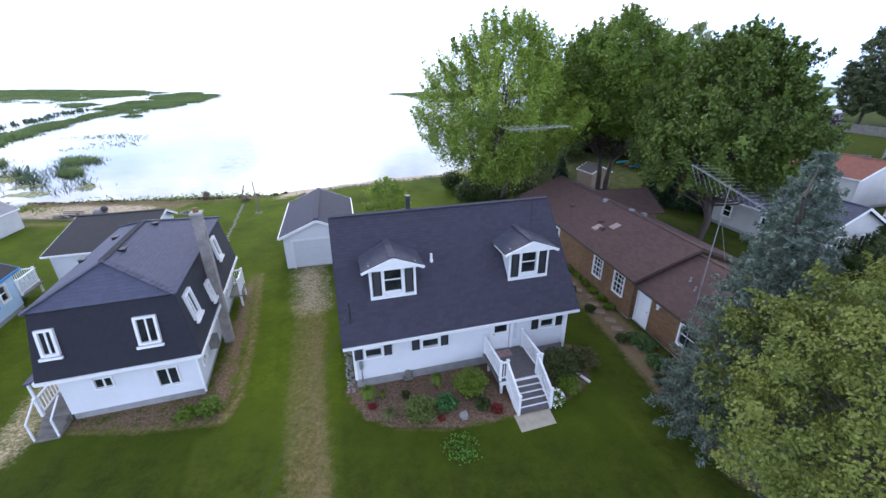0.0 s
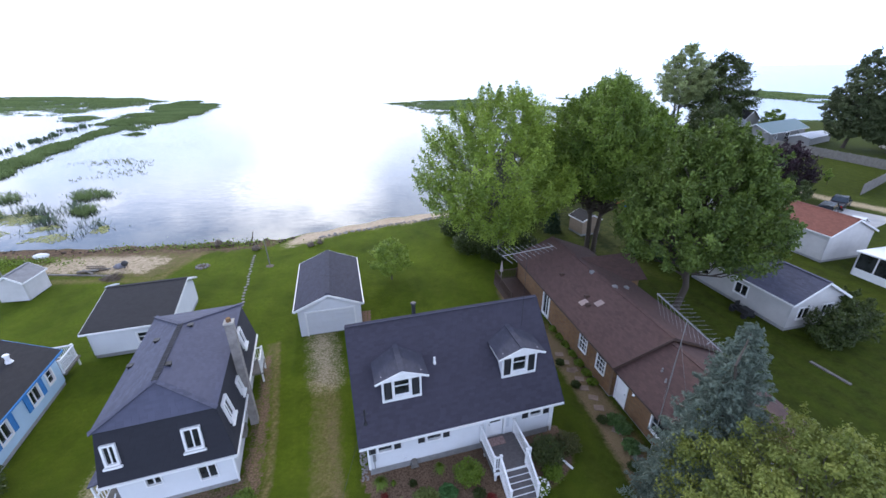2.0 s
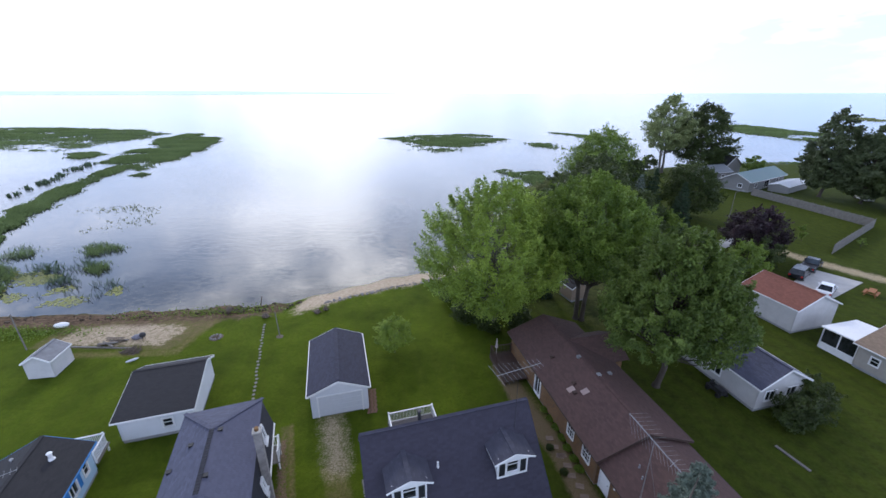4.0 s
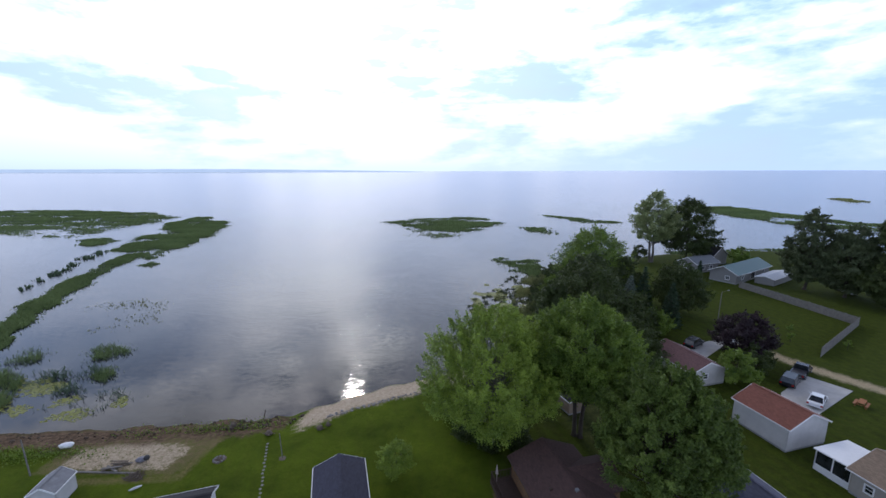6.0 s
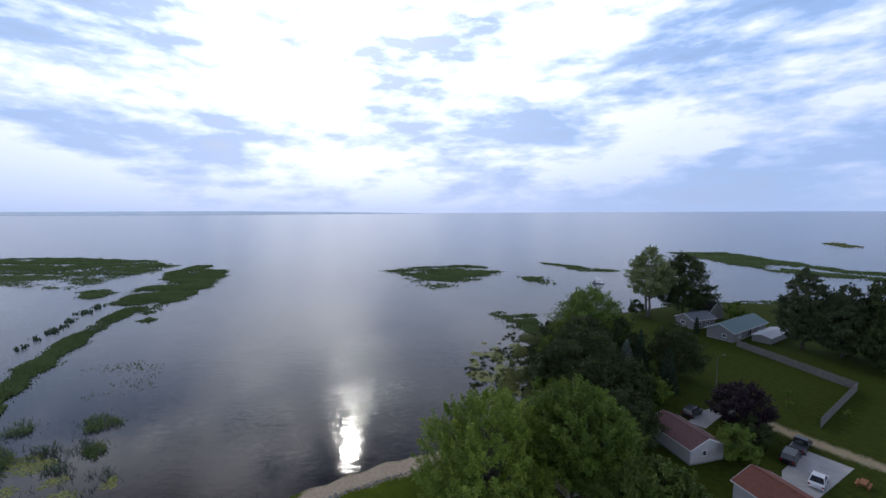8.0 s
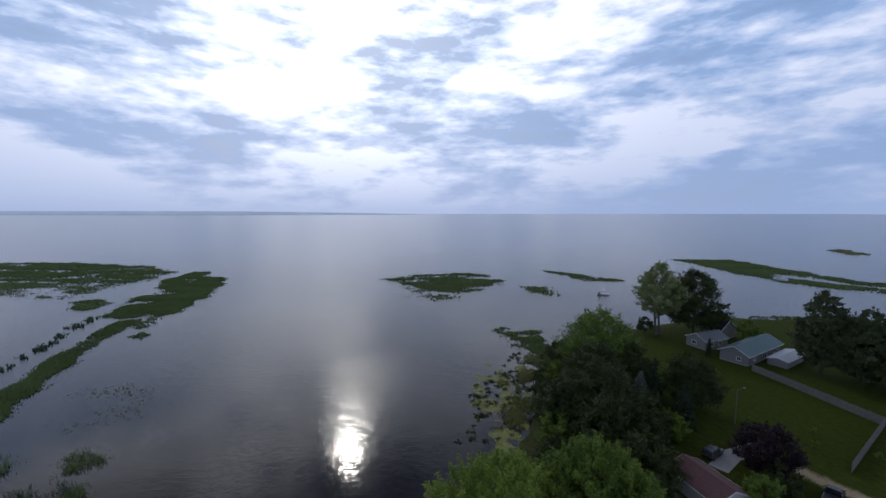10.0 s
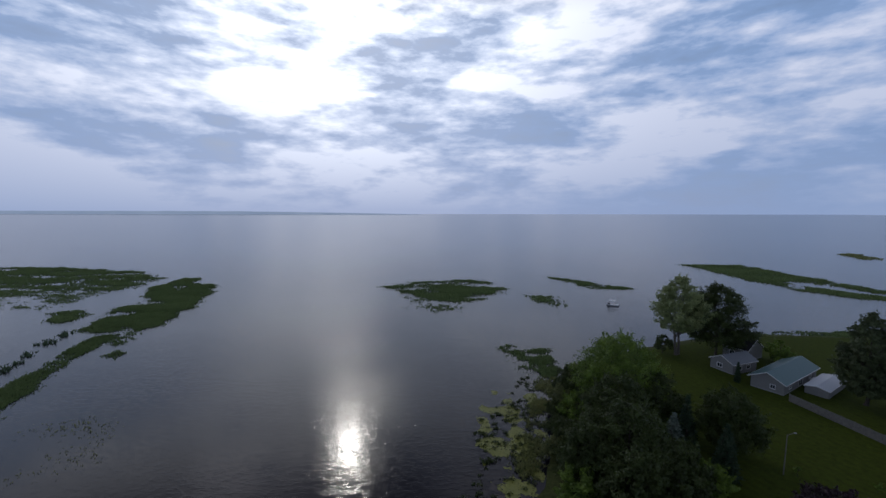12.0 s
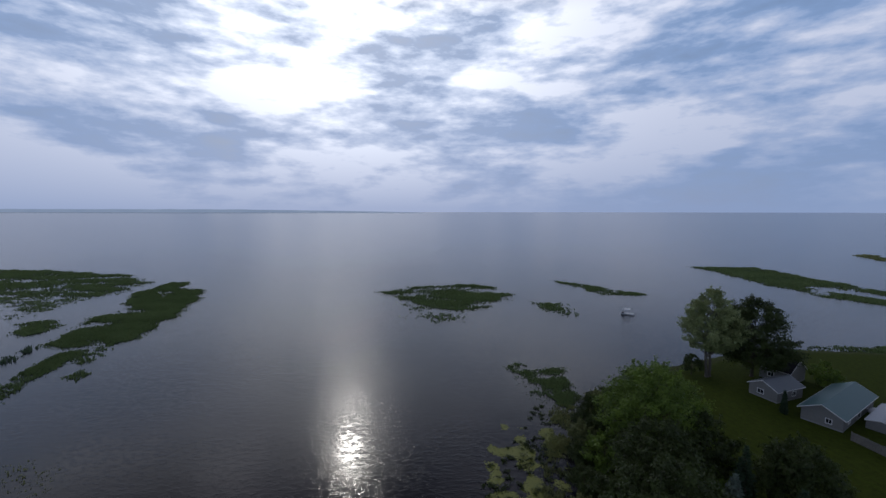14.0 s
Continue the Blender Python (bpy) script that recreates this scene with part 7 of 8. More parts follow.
solid("overturned_boat", Geo().blob((0, 0, 0.12), (0.8, 0.42, 0.34), 0.12, 5, 7, 12), WHITE_TRIM, "small white upturned boat among the weeds", "boat", pose(-45.6, 42.4, 0, 0, 0, 15), smooth=True)
solid("retaining_timber", Geo().beam((-43.4, 38.2, 0.03), (-34.0, 37.9, 0.03), 0.22, 0.16), WEATHERED, "long grey retaining timber at the sand pad", "timber")
for i in range(9):
    a_ = edge_rnd.uniform(-0.5, 0.5)
    c_ = (-36.7 + edge_rnd.uniform(-0.8, 0.8), 38.9 + edge_rnd.uniform(-0.6, 0.6), 0.05 + 0.05 * i)
    d_ = (1.0 * math.cos(a_), 1.0 * math.sin(a_), 0.02)
    solid("plank", Geo().beam([c_[k] - d_[k] for k in range(3)], [c_[k] + d_[k] for k in range(3)], 0.2, 0.05), WEATHERED if i % 2 else DRIFTWOOD, "loose weathered plank in a lumber heap", "plank", group="lumber heap")
solid("kettle_grill", Geo().blob((0, 0, 0.62), (0.33, 0.33, 0.3), 0.05, 2, 6, 10).tube((0.15, 0.1, 0), (0.1, 0.05, 0.5), 0.02).tube((-0.15, 0.1, 0), (-0.1, 0.05, 0.5), 0.02).tube((0, -0.2, 0), (0, -0.1, 0.5), 0.02), DARK_METAL, "black kettle grill on the sand pad", "grill", pose(-33.9, 39.6, 0))
solid("tarp_heap", Geo().blob((0, 0, 0.15), (0.6, 0.45, 0.3), 0.5, 12, 6, 11), plain("grey_tarp", (0.22, 0.22, 0.26), 0.7, vary=0.35), "crumpled grey tarp heap", "tarp", pose(-34.8, 39.9, 0), smooth=True)
solid("white_canoe", Geo().blob((0, 0, 0.2), (0.6, 0.16, 0.12), 0.05, 9, 7, 12), PALE_GREY, "short white boat lying on the grass", "boat", pose(-32.3, 35.6, 0, 0, 0, 40), smooth=True)
brush = Geo()
for i in range(90):
    a_, q_ = edge_rnd.uniform(0, math.pi), (edge_rnd.gauss(0, 0.45), edge_rnd.gauss(0, 0.28))
    l_ = edge_rnd.uniform(0.25, 0.6)
    z_ = max(0.03, 0.38 - 0.45 * math.hypot(*q_)) * edge_rnd.random()
    brush.tube((q_[0] - l_ * math.cos(a_), q_[1] - l_ * math.sin(a_), z_), (q_[0] + l_ * math.cos(a_), q_[1] + l_ * math.sin(a_), z_ + edge_rnd.uniform(0.02, 0.2)), 0.03, 0.015, 5, False)
solid("brush_pile", brush, DRIFTWOOD, "low heap of brown brush and roots", "brush", pose(-33.7, 37.4, 0))
solid("propane_tank", Geo().tube((0, 0, -0.2), (0, 0.0, 0.9), 0.22, 0.22, 14).blob((0, 0, 0.9), (0.22, 0.22, 0.14), 0.0, 1, 4, 14), WHITE_TRIM, "white propane tank beside the garage wall", "tank", mansard_m @ pose(-9.5, 13.5, 0), smooth=True)


# aerials
def aerial(name, m, mast_h, mast_r, boom, elems, label, long0=1.5, long1=0.7, rise=0.0):
    """A television aerial: mast, boom along x at the mast's top, cross elements, shorter towards the tip."""
    ob = thing(name, m, label, "antenna")
    part("mast", Geo().tube((0, 0, 0), (0, 0, mast_h + 0.2), mast_r, mast_r * 0.8, 8), DARK_METAL, ob)
    b = part("boom", Geo().tube((-boom / 2, 0, mast_h), (boom / 2, 0, mast_h + rise), 0.017, 0.017, 6), GALV, ob)
    for i in range(elems):
        k = i / (elems - 1)
        x, ln = boom * (k - 0.5), long0 + (long1 - long0) * k
        part("element", Geo().tube((x, -ln / 2, mast_h + 0.03 + rise * k), (x, ln / 2, mast_h + 0.03 + rise * k), 0.007, 0.007, 5), GALV, b)
    return ob


aerial("tv_aerial", pose(4.3, 20.5, 6.2, 0, 0, 23), 4.5, 0.014, 3.0, 11, "grey television aerial on a mast above the roof", 2.0, 0.8)
# long aerial with swept elements, its boom tipped towards the front
tall = thing("tv_aerial", pose(10.75, 16.7, 0), "long silver television aerial on a tall mast", "antenna")
part("mast", Geo().tube((0, 0, 0), (0, 0, 9.15), 0.022, 0.016, 8), GALV, tall)
tip_a, tip_b = Vector((-0.72, 1.5, 9.55)), Vector((0.87, -1.35, 8.42))
tall_boom = part("boom", Geo().tube(tip_a, tip_b, 0.016, 0.016, 6).tube(tip_a + Vector((0, 0, 0.05)), tip_b + Vector((0, 0, 0.05)), 0.008, 0.008, 5), GALV, tall)
for i in range(15):
    k_ = i / 14
    mid_ = tip_a.lerp(tip_b, k_)
    ln_ = 1.1 - 0.55 * k_
    part("element", Geo().tube(mid_, mid_ + Vector((0.97, 0.1, -0.06)) * ln_, 0.005, 0.004, 5).tube(mid_, mid_ + Vector((-0.12, -0.80, -0.55)) * ln_, 0.005, 0.004, 5), GALV, tall_boom)
for s_ in (-1, 1):
    part("director", Geo().tube(tip_b + Vector((-0.25, 0.45, 0.2)), tip_b + Vector((-0.25 + 0.3 * s_, 0.45 + 0.2 * s_, 0.2)), 0.012, 0.012, 5), GALV, tall_boom)
aerial("tv_aerial", pose(-26.9, 18.2, 3.2, 0, 0, 40), 1.4, 0.025, 2.0, 8, "small television aerial on the cottage roof", 1.0, 0.5)
for end_ in ((0.95, 1.5, 3.0), (0.85, -1.5, 2.9)):
    part("guy_wire", Geo().tube((0, 0, 7.9), end_, 0.007, 0.007, 5), GALV, tall)
sag = [Vector((-3.75, 16.1, 4.2)).lerp(Vector((-5.0, -14.0, 7.2)), i / 14) - Vector((0, 0, 1.4 * (1 - (2 * i / 14 - 1) ** 2))) for i in range(15)]
cable = Geo()
for a_, b_ in zip(sag[:-1], sag[1:]):
    cable.tube(a_, b_, 0.006, 0.006, 5, False)
solid("service_cable", cable, DARK_METAL, "thin dark overhead service cable sagging to the house", "cable")


# vehicles
def car(m, paint, label, length=4.5, width=1.8, kind_="suv"):
    ob = thing("car", m, label, "car")
    h0, hb, ht = 0.32, 0.95 if kind_ != "sedan" else 0.85, 1.65 if kind_ != "sedan" else 1.42
    w = width / 2
    L2 = length / 2
    prof = [(-L2, h0), (-L2, hb - 0.12), (-L2 + 0.12, hb), (L2 - 1.05, hb), (L2 - 0.15, hb - 0.16), (L2, hb - 0.35), (L2, h0)]
    body = Geo().prism([(x, -w, z) for x, z in prof], (0, 2 * w, 0))
    part("body", body, paint, ob)
    if kind_ == "pickup":
        c0, c1, r0, r1 = -0.35, L2 - 1.15, -0.15, L2 - 1.85
    elif kind_ == "sedan":
        c0, c1, r0, r1 = -L2 + 0.55, L2 - 1.0, -L2 + 1.25, L2 - 1.8
    else:
        c0, c1, r0, r1 = -L2 + 0.1, L2 - 1.1, -L2 + 0.4, L2 - 1.75
    g = Geo()
    lo = [(c0, -w + 0.05, hb), (c1, -w + 0.05, hb), (c1, w - 0.05, hb), (c0, w - 0.05, hb)]
    hi = [(r0, -w + 0.2, ht - 0.04), (r1, -w + 0.2, ht - 0.04), (r1, w - 0.2, ht - 0.04), (r0, w - 0.2, ht - 0.04)]
    g.add(lo + hi, [(0, 1, 5, 4), (1, 2, 6, 5), (2, 3, 7, 6), (3, 0, 4, 7), (4, 5, 6, 7), (3, 2, 1, 0)])
    part("window_glass", g, GLASS, ob, "dark car windows")
    part("car_roof", Geo().prism([(r0 - 0.03, -w + 0.19, ht - 0.035), (r1 + 0.03, -w + 0.19, ht - 0.035), (r1 + 0.03, w - 0.19, ht - 0.035), (r0 - 0.03, w - 0.19, ht - 0.035)], (0, 0, 0.05)), paint, ob)
    for a, b in zip(lo, hi):
        part("pillar", Geo().beam(a, b, 0.09, 0.09), paint, ob)
    if kind_ == "pickup":
        part("cargo_bed", Geo().box(-L2 + 0.1, -w + 0.12, hb - 0.3, c0 - 0.1, w - 0.12, hb + 0.004), DARK_METAL, ob, "open cargo bed")
    for x in (-L2 + 0.85, L2 - 0.85):
        for s in (-1, 1):
            ty = part("tyre", Geo().tube((x, s * (w - 0.2), 0.33), (x, s * (w + 0.02), 0.33), 0.33, 0.33, 16), TYRE, ob)
            part("rim", Geo().tube((x, s * (w + 0.021), 0.33), (x, s * (w + 0.03), 0.33), 0.2, 0.18, 12), GALV, ty)
    for s in (-1, 1):
        part("headlight", Geo().box(L2 - 0.03, s * 0.7 - 0.16, hb - 0.33, L2 + 0.015, s * 0.7 + 0.16, hb - 0.2), WHITE_TRIM, ob)
        part("tail_light", Geo().box(-L2 - 0.015, s * 0.72 - 0.12, hb - 0.32, -L2 + 0.02, s * 0.72 + 0.12, hb - 0.08), RED_LAMP, ob)
        part("mirror", Geo().box(c1 - 0.5, s * (w + 0.1) - 0.09, hb, c1 - 0.36, s * (w + 0.1) + 0.09, hb + 0.16), paint, ob)
    return ob


car(pose(53.2, 56.3, 0.0, 0, 0, 38), BLACK_CAR, "black sport utility car parked beside the drive", 4.7, 1.85)
car(pose(57.3, 59.2, 0.0, 0, 0, 38), GREY_CAR, "dark pickup truck parked beside the drive", 5.4, 1.95, "pickup")
car(pose(52.3, 50.8, 0.08, 0, 0, 40), WHITE_CAR, "white car parked on the concrete apron", 4.2, 1.7, "sedan")
car(pose(46.6, 70.0, 0.0, 0, 0, 35), GREY_CAR, "dark car parked behind the maroon garage", 4.5, 1.8)
car(pose(106.5, 102.0, 0.0, 0, 0, 75), WHITE_CAR, "white van parked among the trees behind the fence", 4.8, 1.9)
apron = Geo().prism([(47.0, 46.2, -0.06), (50.4, 48.3, -0.06), (60.6, 54.0, -0.06), (57.5, 58.6, -0.06), (49.6, 53.6, -0.06), (45.6, 48.8, -0.06)], (0, 0, 0.13))
solid("concrete_apron", apron, PALE_CONCRETE, "pale concrete parking apron behind the barn", "apron")
solid("driveway", Geo().prism([(44.2, 67.5, -0.06), (49.5, 71.5, -0.06), (56.5, 74.0, -0.06), (56.0, 71.0, -0.06), (50.5, 68.6, -0.06), (46.0, 65.2, -0.06)], (0, 0, 0.10)), PALE_CONCRETE, "short pale concrete driveway at the maroon garage", "driveway", kind="structure")

table = thing("picnic_table", pose(58.0, 50.2, 0, 0, 0, 35), "orange-stained wooden picnic table on the grass", "table")
for i in range(5):
    part("tabletop_board", Geo().box(-0.9, -0.37 + i * 0.15, 0.72, 0.9, -0.24 + i * 0.15, 0.76), PICNIC, table)
for y_ in (-0.75, 0.5):
    part("bench", Geo().box(-0.9, y_, 0.42, 0.9, y_ + 0.27, 0.46), PICNIC, table)
for x_ in (-0.65, 0.65):
    for s_ in (-1, 1):
        part("leg", Geo().beam((x_, 0.25 * s_, 0.72), (x_, 0.6 * s_, 0.0), 0.05, 0.12), PICNIC, table)
    part("cross_bar", Geo().box(x_ - 0.02, -0.75, 0.36, x_ + 0.02, 0.77, 0.42), PICNIC, table)

# screened porch of the cream house
sun_room = thing("screened_porch", pose(42.9, 28.2, 0, 0, 0, 14) @ pose(0.3, 7.15, 0), "white roofed screened porch with dark screens", "porch")
part("roof_panel", Geo().prism([(-0.3, -0.1, 2.55), (4.8, -0.1, 2.55), (4.8, 3.4, 2.4), (-0.3, 3.4, 2.4)], (0, 0, 0.12)), WHITE_TRIM, sun_room)
for p_, q_ in (((0, 0), (0, 3.2)), ((0, 3.2), (4.5, 3.2)), ((4.5, 3.2), (4.5, 0))):
    part("knee_wall", Geo().beam((*p_, 0.35), (*q_, 0.35), 0.1, 0.8), WHITE_TRIM, sun_room)
    part("screen", Geo().beam((*p_, 1.57), (*q_, 1.57), 0.03, 1.64), GLASS, sun_room, "dark screen panel")
    for k_ in (0, 0.5, 1):
        c_ = (p_[0] + (q_[0] - p_[0]) * k_, p_[1] + (q_[1] - p_[1]) * k_)
        part("porch_post", Geo().box(c_[0] - 0.06, c_[1] - 0.06, 0, c_[0] + 0.06, c_[1] + 0.06, 2.42), WHITE_TRIM, sun_room)

# wooden fence
fence = thing("fence", pose(0, 0, 0), "tall weathered grey board fence round a lawn", "fence")
corners = [(82.0, 107.5), (84.0, 97.0), (87.0, 79.5), (66.0, 65.2)]
for (ax, ay), (bx, by) in zip(corners[:-1], corners[1:]):
    seg = math.hypot(bx - ax, by - ay)
    n = max(1, round(seg / 2.4))
    for i in range(n):
        p, q = (ax + (bx - ax) * i / n, ay + (by - ay) * i / n), (ax + (bx - ax) * (i + 1) / n, ay + (by - ay) * (i + 1) / n)
        part("post", Geo().box(p[0] - 0.06, p[1] - 0.06, -0.2, p[0] + 0.06, p[1] + 0.06, 1.95), WEATHERED, fence)
        part("rail", Geo().beam((*p, 0.4), (*q, 0.4), 0.05, 0.09).beam((*p, 1.5), (*q, 1.5), 0.05, 0.09), WEATHERED, fence)
        for j in range(6):
            a = (p[0] + (q[0] - p[0]) * (j + 0.06) / 6, p[1] + (q[1] - p[1]) * (j + 0.06) / 6)
            b = (p[0] + (q[0] - p[0]) * (j + 0.94) / 6, p[1] + (q[1] - p[1]) * (j + 0.94) / 6)
            hj = 1.8 + edge_rnd.uniform(-0.03, 0.03)
            part("board", Geo().beam((*a, hj / 2), (*b, hj / 2), 0.07, hj), WEATHERED, fence)

# under and behind the maples
for i, (x_, y_, h_) in enumerate(((21.2, 43.5, 4.6), (22.6, 42.2, 4.2), (24.0, 41.0, 4.8), (25.4, 39.8, 4.0), (13.5, 50.0, 3.6))):
    conifer(x_, y_, h_, 1.1, 70 + i, PINE_LEAF, "dense narrow evergreen in a row behind the brick house", tiers=18, per_branch=30, leaf=0.10, branches=11)
for i, (x_, y_, r_, h_) in enumerate(((2.6, 45.0, 1.7, 2.2), (4.2, 47.5, 2.0, 2.8), (0.8, 48.5, 1.6, 2.2), (8.5, 43.5, 1.8, 2.4), (6.0, 51.5, 2.4, 3.4), (10.5, 54.5, 2.6, 3.6), (14.0, 58.0, 2.6, 3.6), (5.6, 41.2, 0.9, 1.2))):
    shrub(x_, y_, r_, h_, 80 + i, DARK_LEAF, "dark green undergrowth bush below the maples", n=2600, leaf=0.12, group="undergrowth bushes")
for i, (x_, y_, r_, h_) in enumerate(((18.5, 66.0, 3.0, 5.5), (20.5, 74.0, 3.2, 6.0), (24.5, 88.0, 3.4, 6.0), (28.5, 99.0, 3.4, 6.0), (31.0, 108.0, 3.0, 5.0), (42.0, 76.0, 3.0, 5.0), (33.5, 63.5, 2.6, 4.6), (46.0, 92.0, 3.2, 6.0))):
    broadleaf(x_, y_, h_, r_, 90 + i, (DARK_LEAF, MAPLE_LEAF)[i % 2], DARK_BARK, "leafy shoreline tree in a dense thicket", low=0.02, clumps=60, per=110, leaf=0.2, spread=0.22)
for i, (x_, y_, r_, h_) in enumerate(((20.5, 86.5, 2.2, 3.4), (23.0, 93.5, 2.4, 3.8), (24.8, 101.0, 2.3, 3.2), (27.4, 107.0, 2.5, 4.2), (29.8, 113.5, 2.3, 3.4), (33.0, 119.5, 2.6, 4.0), (36.5, 123.5, 2.4, 3.0), (41.0, 127.0, 2.3, 2.6), (37.0, 113.0, 3.4, 5.6), (42.5, 118.0, 2.6, 3.6))):
    broadleaf(x_, y_, h_, r_, 130 + i, DARK_LEAF if i % 3 else OLIVE_REED, DARK_BARK, "tangled dark bush on the marshy bank" if i % 3 else "brownish willow bush on the marshy bank", name="bush", low=0.02, clumps=46, per=110, leaf=0.17, spread=0.24, z0=-0.2)
for i, (x_, y_) in enumerate(((28.7, 26.9), (30.2, 27.3), (32.4, 29.4))):
    broadleaf(x_, y_, 3.0, 1.6, 110 + i, DARK_LEAF, DARK_BARK, "round dark bush at the white house gable", name="bush", low=0.02, clumps=40, per=120, leaf=0.09, spread=0.25)
simple_house("shed", 16.6, 48.2, 20, 2.6, 2.6, 2.0, 2.7, True, CHARCOAL_SHINGLE, plain("tan_shed_boards", (0.33, 0.25, 0.18), 0.8, vary=0.2), "small tan shed under the maple", "shed", over=0.12)
simple_house("camper", 28.5, 62.0, 10, 2.4, 3.6, 2.1, 2.35, True, PALE_GREY, WHITE_SIDING, "small white trailer parked behind the trees", "trailer", over=0.06, foundation=0.3)
for i, (x_, y_, yaw_, mt) in enumerate(((26.2, 62.6, 20, TEAL_PLASTIC), (26.6, 61.6, 35, ORANGE_PLASTIC), (27.0, 60.0, 15, BLUE_PLASTIC), (27.8, 59.2, 5, BLUE_PLASTIC))):
    solid("kayak", Geo().blob((0, 0, 0.22), (1.6, 0.36, 0.2), 0.02, i, 8, 14), mt, ("teal", "orange", "blue", "blue")[i] + " plastic kayak lying on the grass", "kayak", pose(x_, y_, 0, 0, 0, yaw_), smooth=True)
for x_, y_ in ((77.4, 118.3), (78.6, 119.9)):
    conifer(x_, y_, 5.0, 0.7, int(x_), PINE_LEAF, "slim dark evergreen beside the taupe house", tiers=16, per_branch=16, leaf=0.16, branches=9)
yard_lamp = thing("lamp_post", pose(58.0, 80.5, 0), "thin dark pole standing in the big lawn", "post")
part("pole", Geo().tube((0, 0, 0), (0.1, 0, 7.2), 0.09, 0.06, 8).tube((0.1, 0, 7.1), (1.3, 0, 7.5), 0.04, 0.03, 6), WEATHERED, yard_lamp)
part("lamp_head", Geo().blob((1.45, 0, 7.5), (0.3, 0.14, 0.09), 0.0, 1, 5, 8), GALV, yard_lamp)
for i, (x_, y_) in enumerate(((66.0, 71.5), (69.5, 76.0), (60.0, 80.0), (73.5, 68.0))):
    broadleaf(x_, y_, 2.0, 0.5, 120 + i, MAPLE_LEAF, DARK_BARK, "young slender sapling planted in the lawn", name="sapling", low=0.3, clumps=12, per=40, leaf=0.1, spread=0.4, trunk=0.03)
solid("timber_plank", Geo().beam((25.9, 24.9, 0.05), (26.7, 22.6, 0.05), 0.22, 0.08), WEATHERED, "pale grey plank lying on the lawn", "plank")
lawn_set = thing("riding_mower", pose(25.0, 31.0, 0, 0, 0, 100), "dark riding mower parked at the house wall", "mower")
part("mower_body", Geo().box(-0.8, -0.3, 0.3, 0.1, 0.3, 0.75).box(0.1, -0.35, 0.3, 0.9, 0.35, 0.5), DARK_METAL, lawn_set)
part("seat", Geo().box(0.2, -0.2, 0.5, 0.6, 0.2, 0.6).box(0.6, -0.2, 0.5, 0.68, 0.2, 0.95), TYRE, lawn_set)
for x_ in (-0.6, 0.6):
    for s_ in (-1, 1):
        part("wheel", Geo().tube((x_, s_ * 0.3, 0.22), (x_, s_ * 0.5, 0.22), 0.22, 0.22, 12), TYRE, lawn_set)

# pontoon boat far out, and the far shore
raft = thing("pontoon_boat", pose(82.5, 209.0, -1.0, 0, 0, -30), "small white pontoon boat moored off the point", "boat")
part("deck", Geo().box(-2.6, -1.1, 0.45, 2.6, 1.1, 0.6), WHITE_TRIM, raft)
for s_ in (-1, 1):
    part("pontoon", Geo().tube((-2.8, s_ * 0.8, 0.15), (2.9, s_ * 0.8, 0.15), 0.32, 0.32, 10), GALV, raft)
part("canopy", Geo().prism([(-1.6, -1.1, 2.4), (1.0, -1.1, 2.5), (1.0, 1.1, 2.5), (-1.6, 1.1, 2.4)], (0, 0, 0.08)), WHITE_TRIM, raft)
for x_ in (-1.5, 0.9):
    for s_ in (-1, 1):
        part("canopy_pole", Geo().tube((x_, s_ * 1.0, 0.6), (x_, s_ * 1.0, 2.45), 0.04), GALV, raft)
part("seat", Geo().box(-2.3, -0.9, 0.6, -1.4, 0.9, 1.2), DARK_METAL, raft)
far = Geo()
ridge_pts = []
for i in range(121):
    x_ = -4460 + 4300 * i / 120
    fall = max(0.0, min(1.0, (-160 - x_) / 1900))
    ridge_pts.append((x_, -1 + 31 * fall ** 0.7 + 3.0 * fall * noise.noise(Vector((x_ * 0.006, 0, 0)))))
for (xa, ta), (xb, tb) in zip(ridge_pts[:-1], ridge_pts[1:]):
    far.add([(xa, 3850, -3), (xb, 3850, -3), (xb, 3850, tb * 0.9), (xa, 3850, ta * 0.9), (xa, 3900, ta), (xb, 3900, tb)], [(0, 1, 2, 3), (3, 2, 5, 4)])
# distance haze painted as a bluish glow on the far shore
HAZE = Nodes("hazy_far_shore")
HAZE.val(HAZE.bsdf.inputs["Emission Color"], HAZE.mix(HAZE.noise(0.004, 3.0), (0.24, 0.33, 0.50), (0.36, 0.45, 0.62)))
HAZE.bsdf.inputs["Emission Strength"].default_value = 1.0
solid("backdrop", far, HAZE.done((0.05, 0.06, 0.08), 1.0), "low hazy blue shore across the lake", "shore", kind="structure")

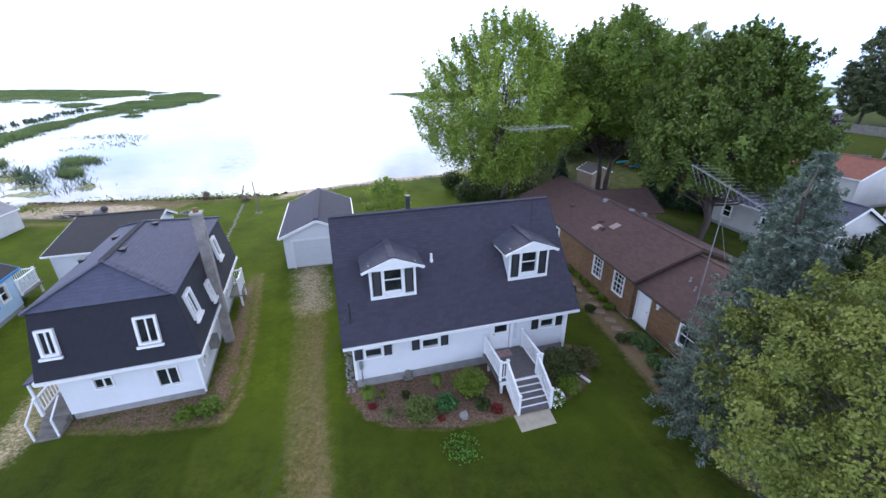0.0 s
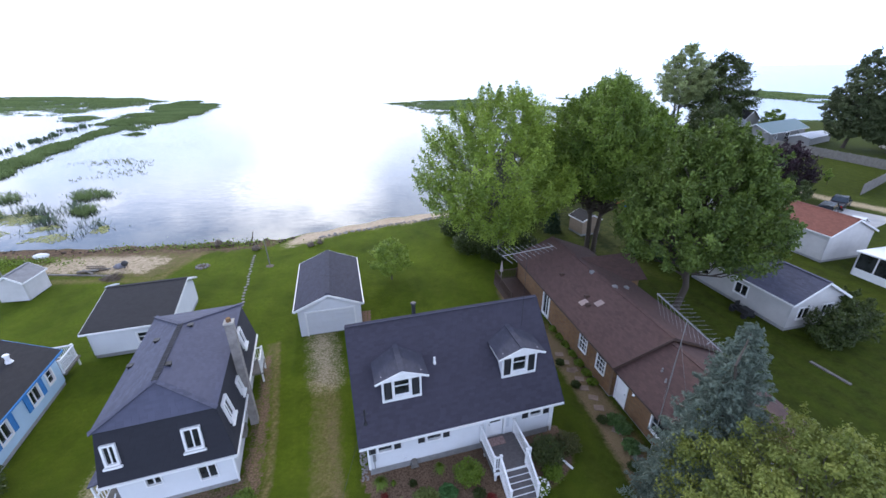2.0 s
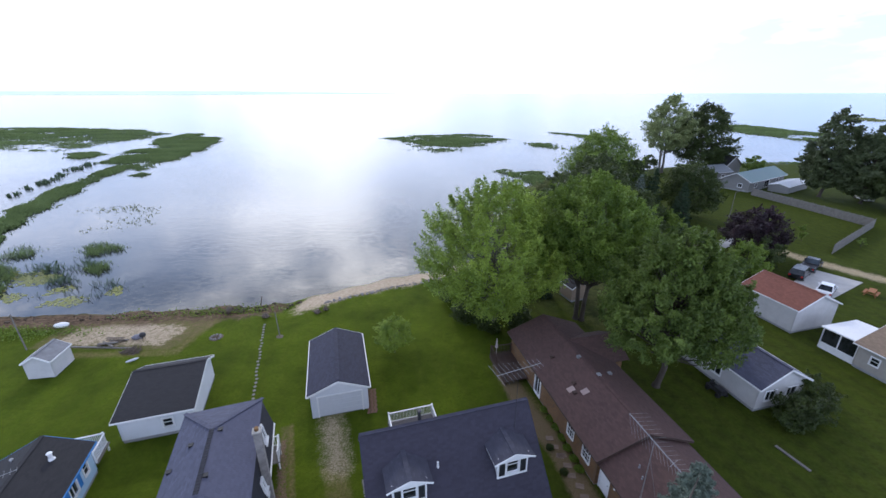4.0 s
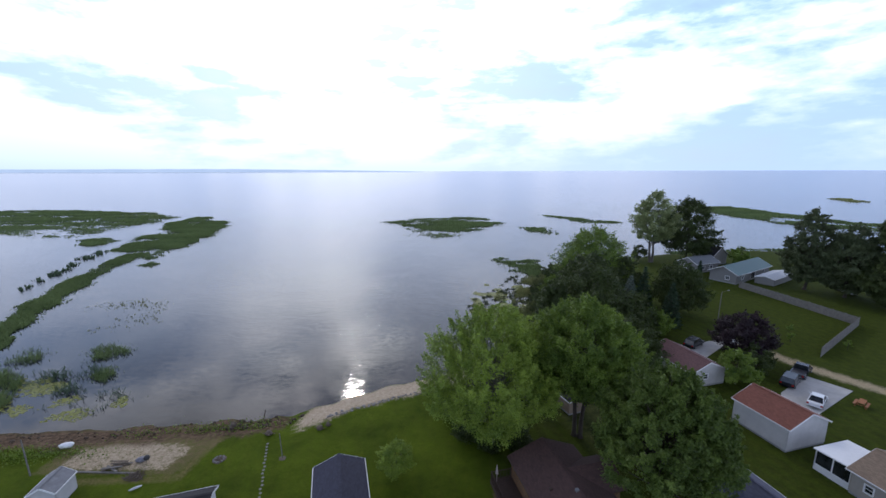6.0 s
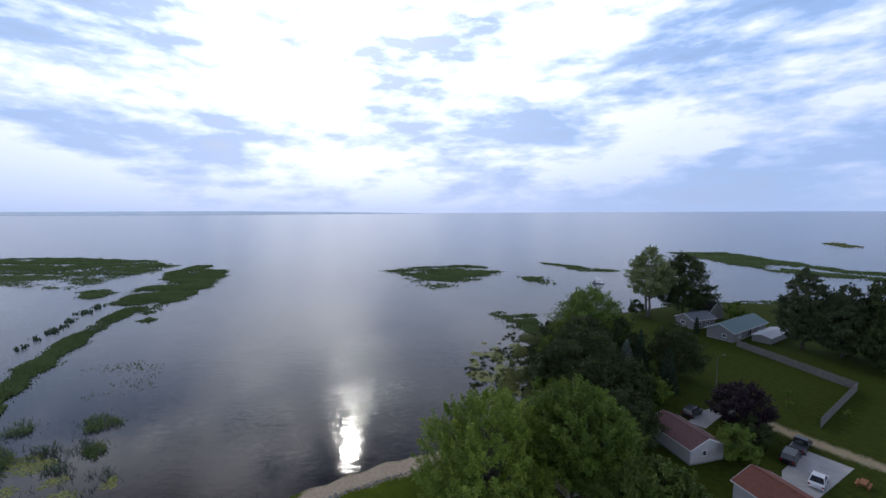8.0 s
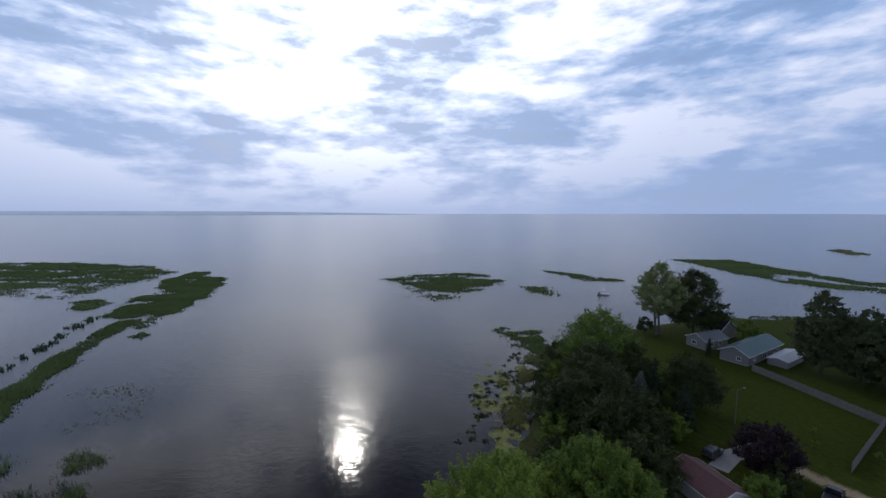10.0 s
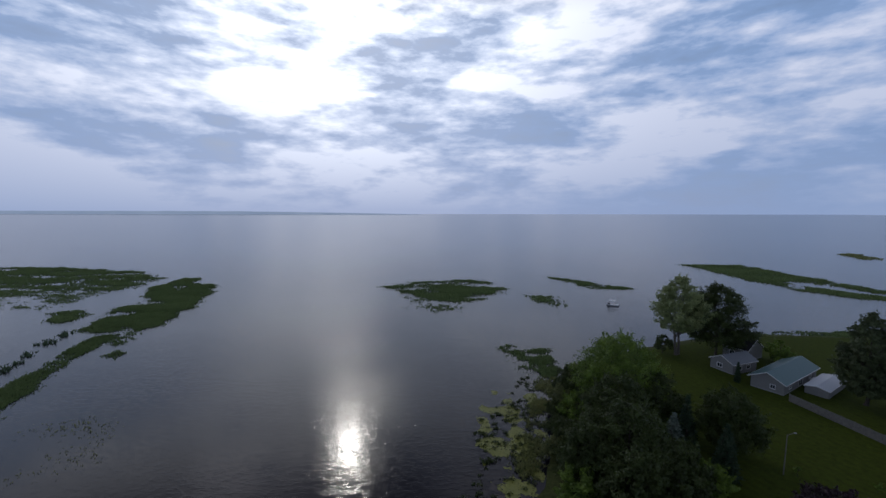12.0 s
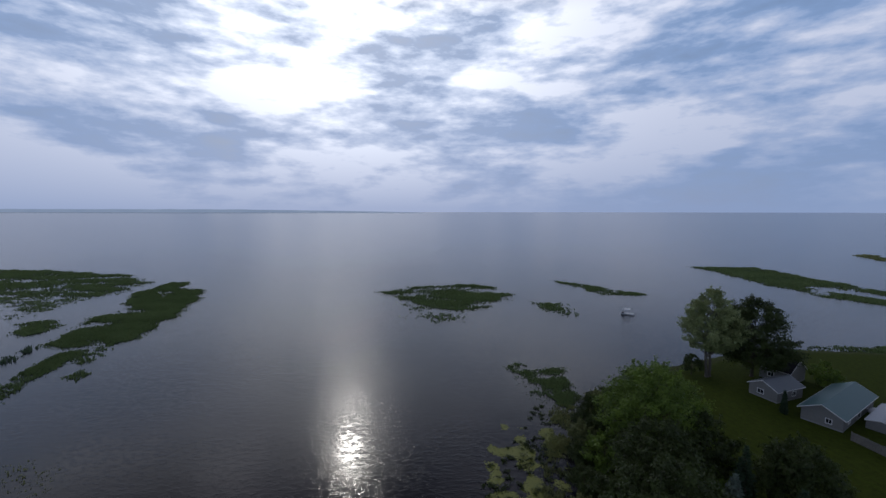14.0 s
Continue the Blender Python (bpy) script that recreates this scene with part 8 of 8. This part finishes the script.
# ---- small pieces of the buildings ----
for owner, geos, piece_name, piece_mat in PIECES:
    for geo in geos:
        part(piece_name, geo, piece_mat, owner)


def shingle_rows(poly, width=0.30, row=0.145):
    """Spans of the courses on a roof plane: (x0, x1, y) inside poly, broken at alternating joints."""
    top = max(p[1] for p in poly)
    out, y, k = [], 0.0, 0
    while y + 0.05 < top:
        ym = min(y + row * 0.6, top)
        hits = []
        for (ax, ay), (bx, by) in zip(poly, poly[1:] + poly[:1]):
            if (ay > ym) != (by > ym):
                hits.append(ax + (bx - ax) * (ym - ay) / (by - ay))
        if not hits:
            break
        lo, hi = min(hits), max(hits)
        x = lo - (k % 2) * width * 0.5 - (k % 3) * 0.07
        while x < hi:
            a, b = max(x, lo), min(x + width - 0.005, hi)
            if b - a > 0.04:
                out.append((a, b, y))
            x += width
        y, k = y + row, k + 1
    return out


def tab_geo(g, a, b, y, lift):
    """One shingle: thick at its lower edge, running under the course above."""
    y1 = y + 0.17
    return g.add([(a, y, 0.002), (b, y, 0.002), (b, y1, 0.0), (a, y1, 0.0), (a, y, 0.020 + lift), (b, y, 0.020 + lift), (b, y1, 0.003), (a, y1, 0.003)],
                 [(4, 5, 6, 7), (0, 1, 5, 4), (1, 2, 6, 5), (3, 0, 4, 7)])


tab_rnd = random.Random(88)
whole_tab = {}
singles = {}
for plane, poly, tab_mat in SHINGLED:
    rest = Geo()
    for a, b, y in shingle_rows(poly):
        full = abs(b - a - 0.295) < 0.002
        if full and singles.get(plane.parent, 0) < 290 and y < 1.4:
            singles[plane.parent] = singles.get(plane.parent, 0) + 1
            if tab_mat not in whole_tab:
                whole_tab[tab_mat] = tab_geo(Geo(), 0, 0.295, 0, 0.0).mesh("shingle", tab_mat)
            part("shingle", whole_tab[tab_mat], tab_mat, plane, "", pose(a, y, 0, tab_rnd.uniform(-0.3, 0.3)))
        else:
            tab_geo(rest, a, b, y, tab_rnd.uniform(0.0, 0.006))
    if rest.v:
        field = part("shingles", rest, tab_mat, plane)
        tagged(field, "", kind="stuff")
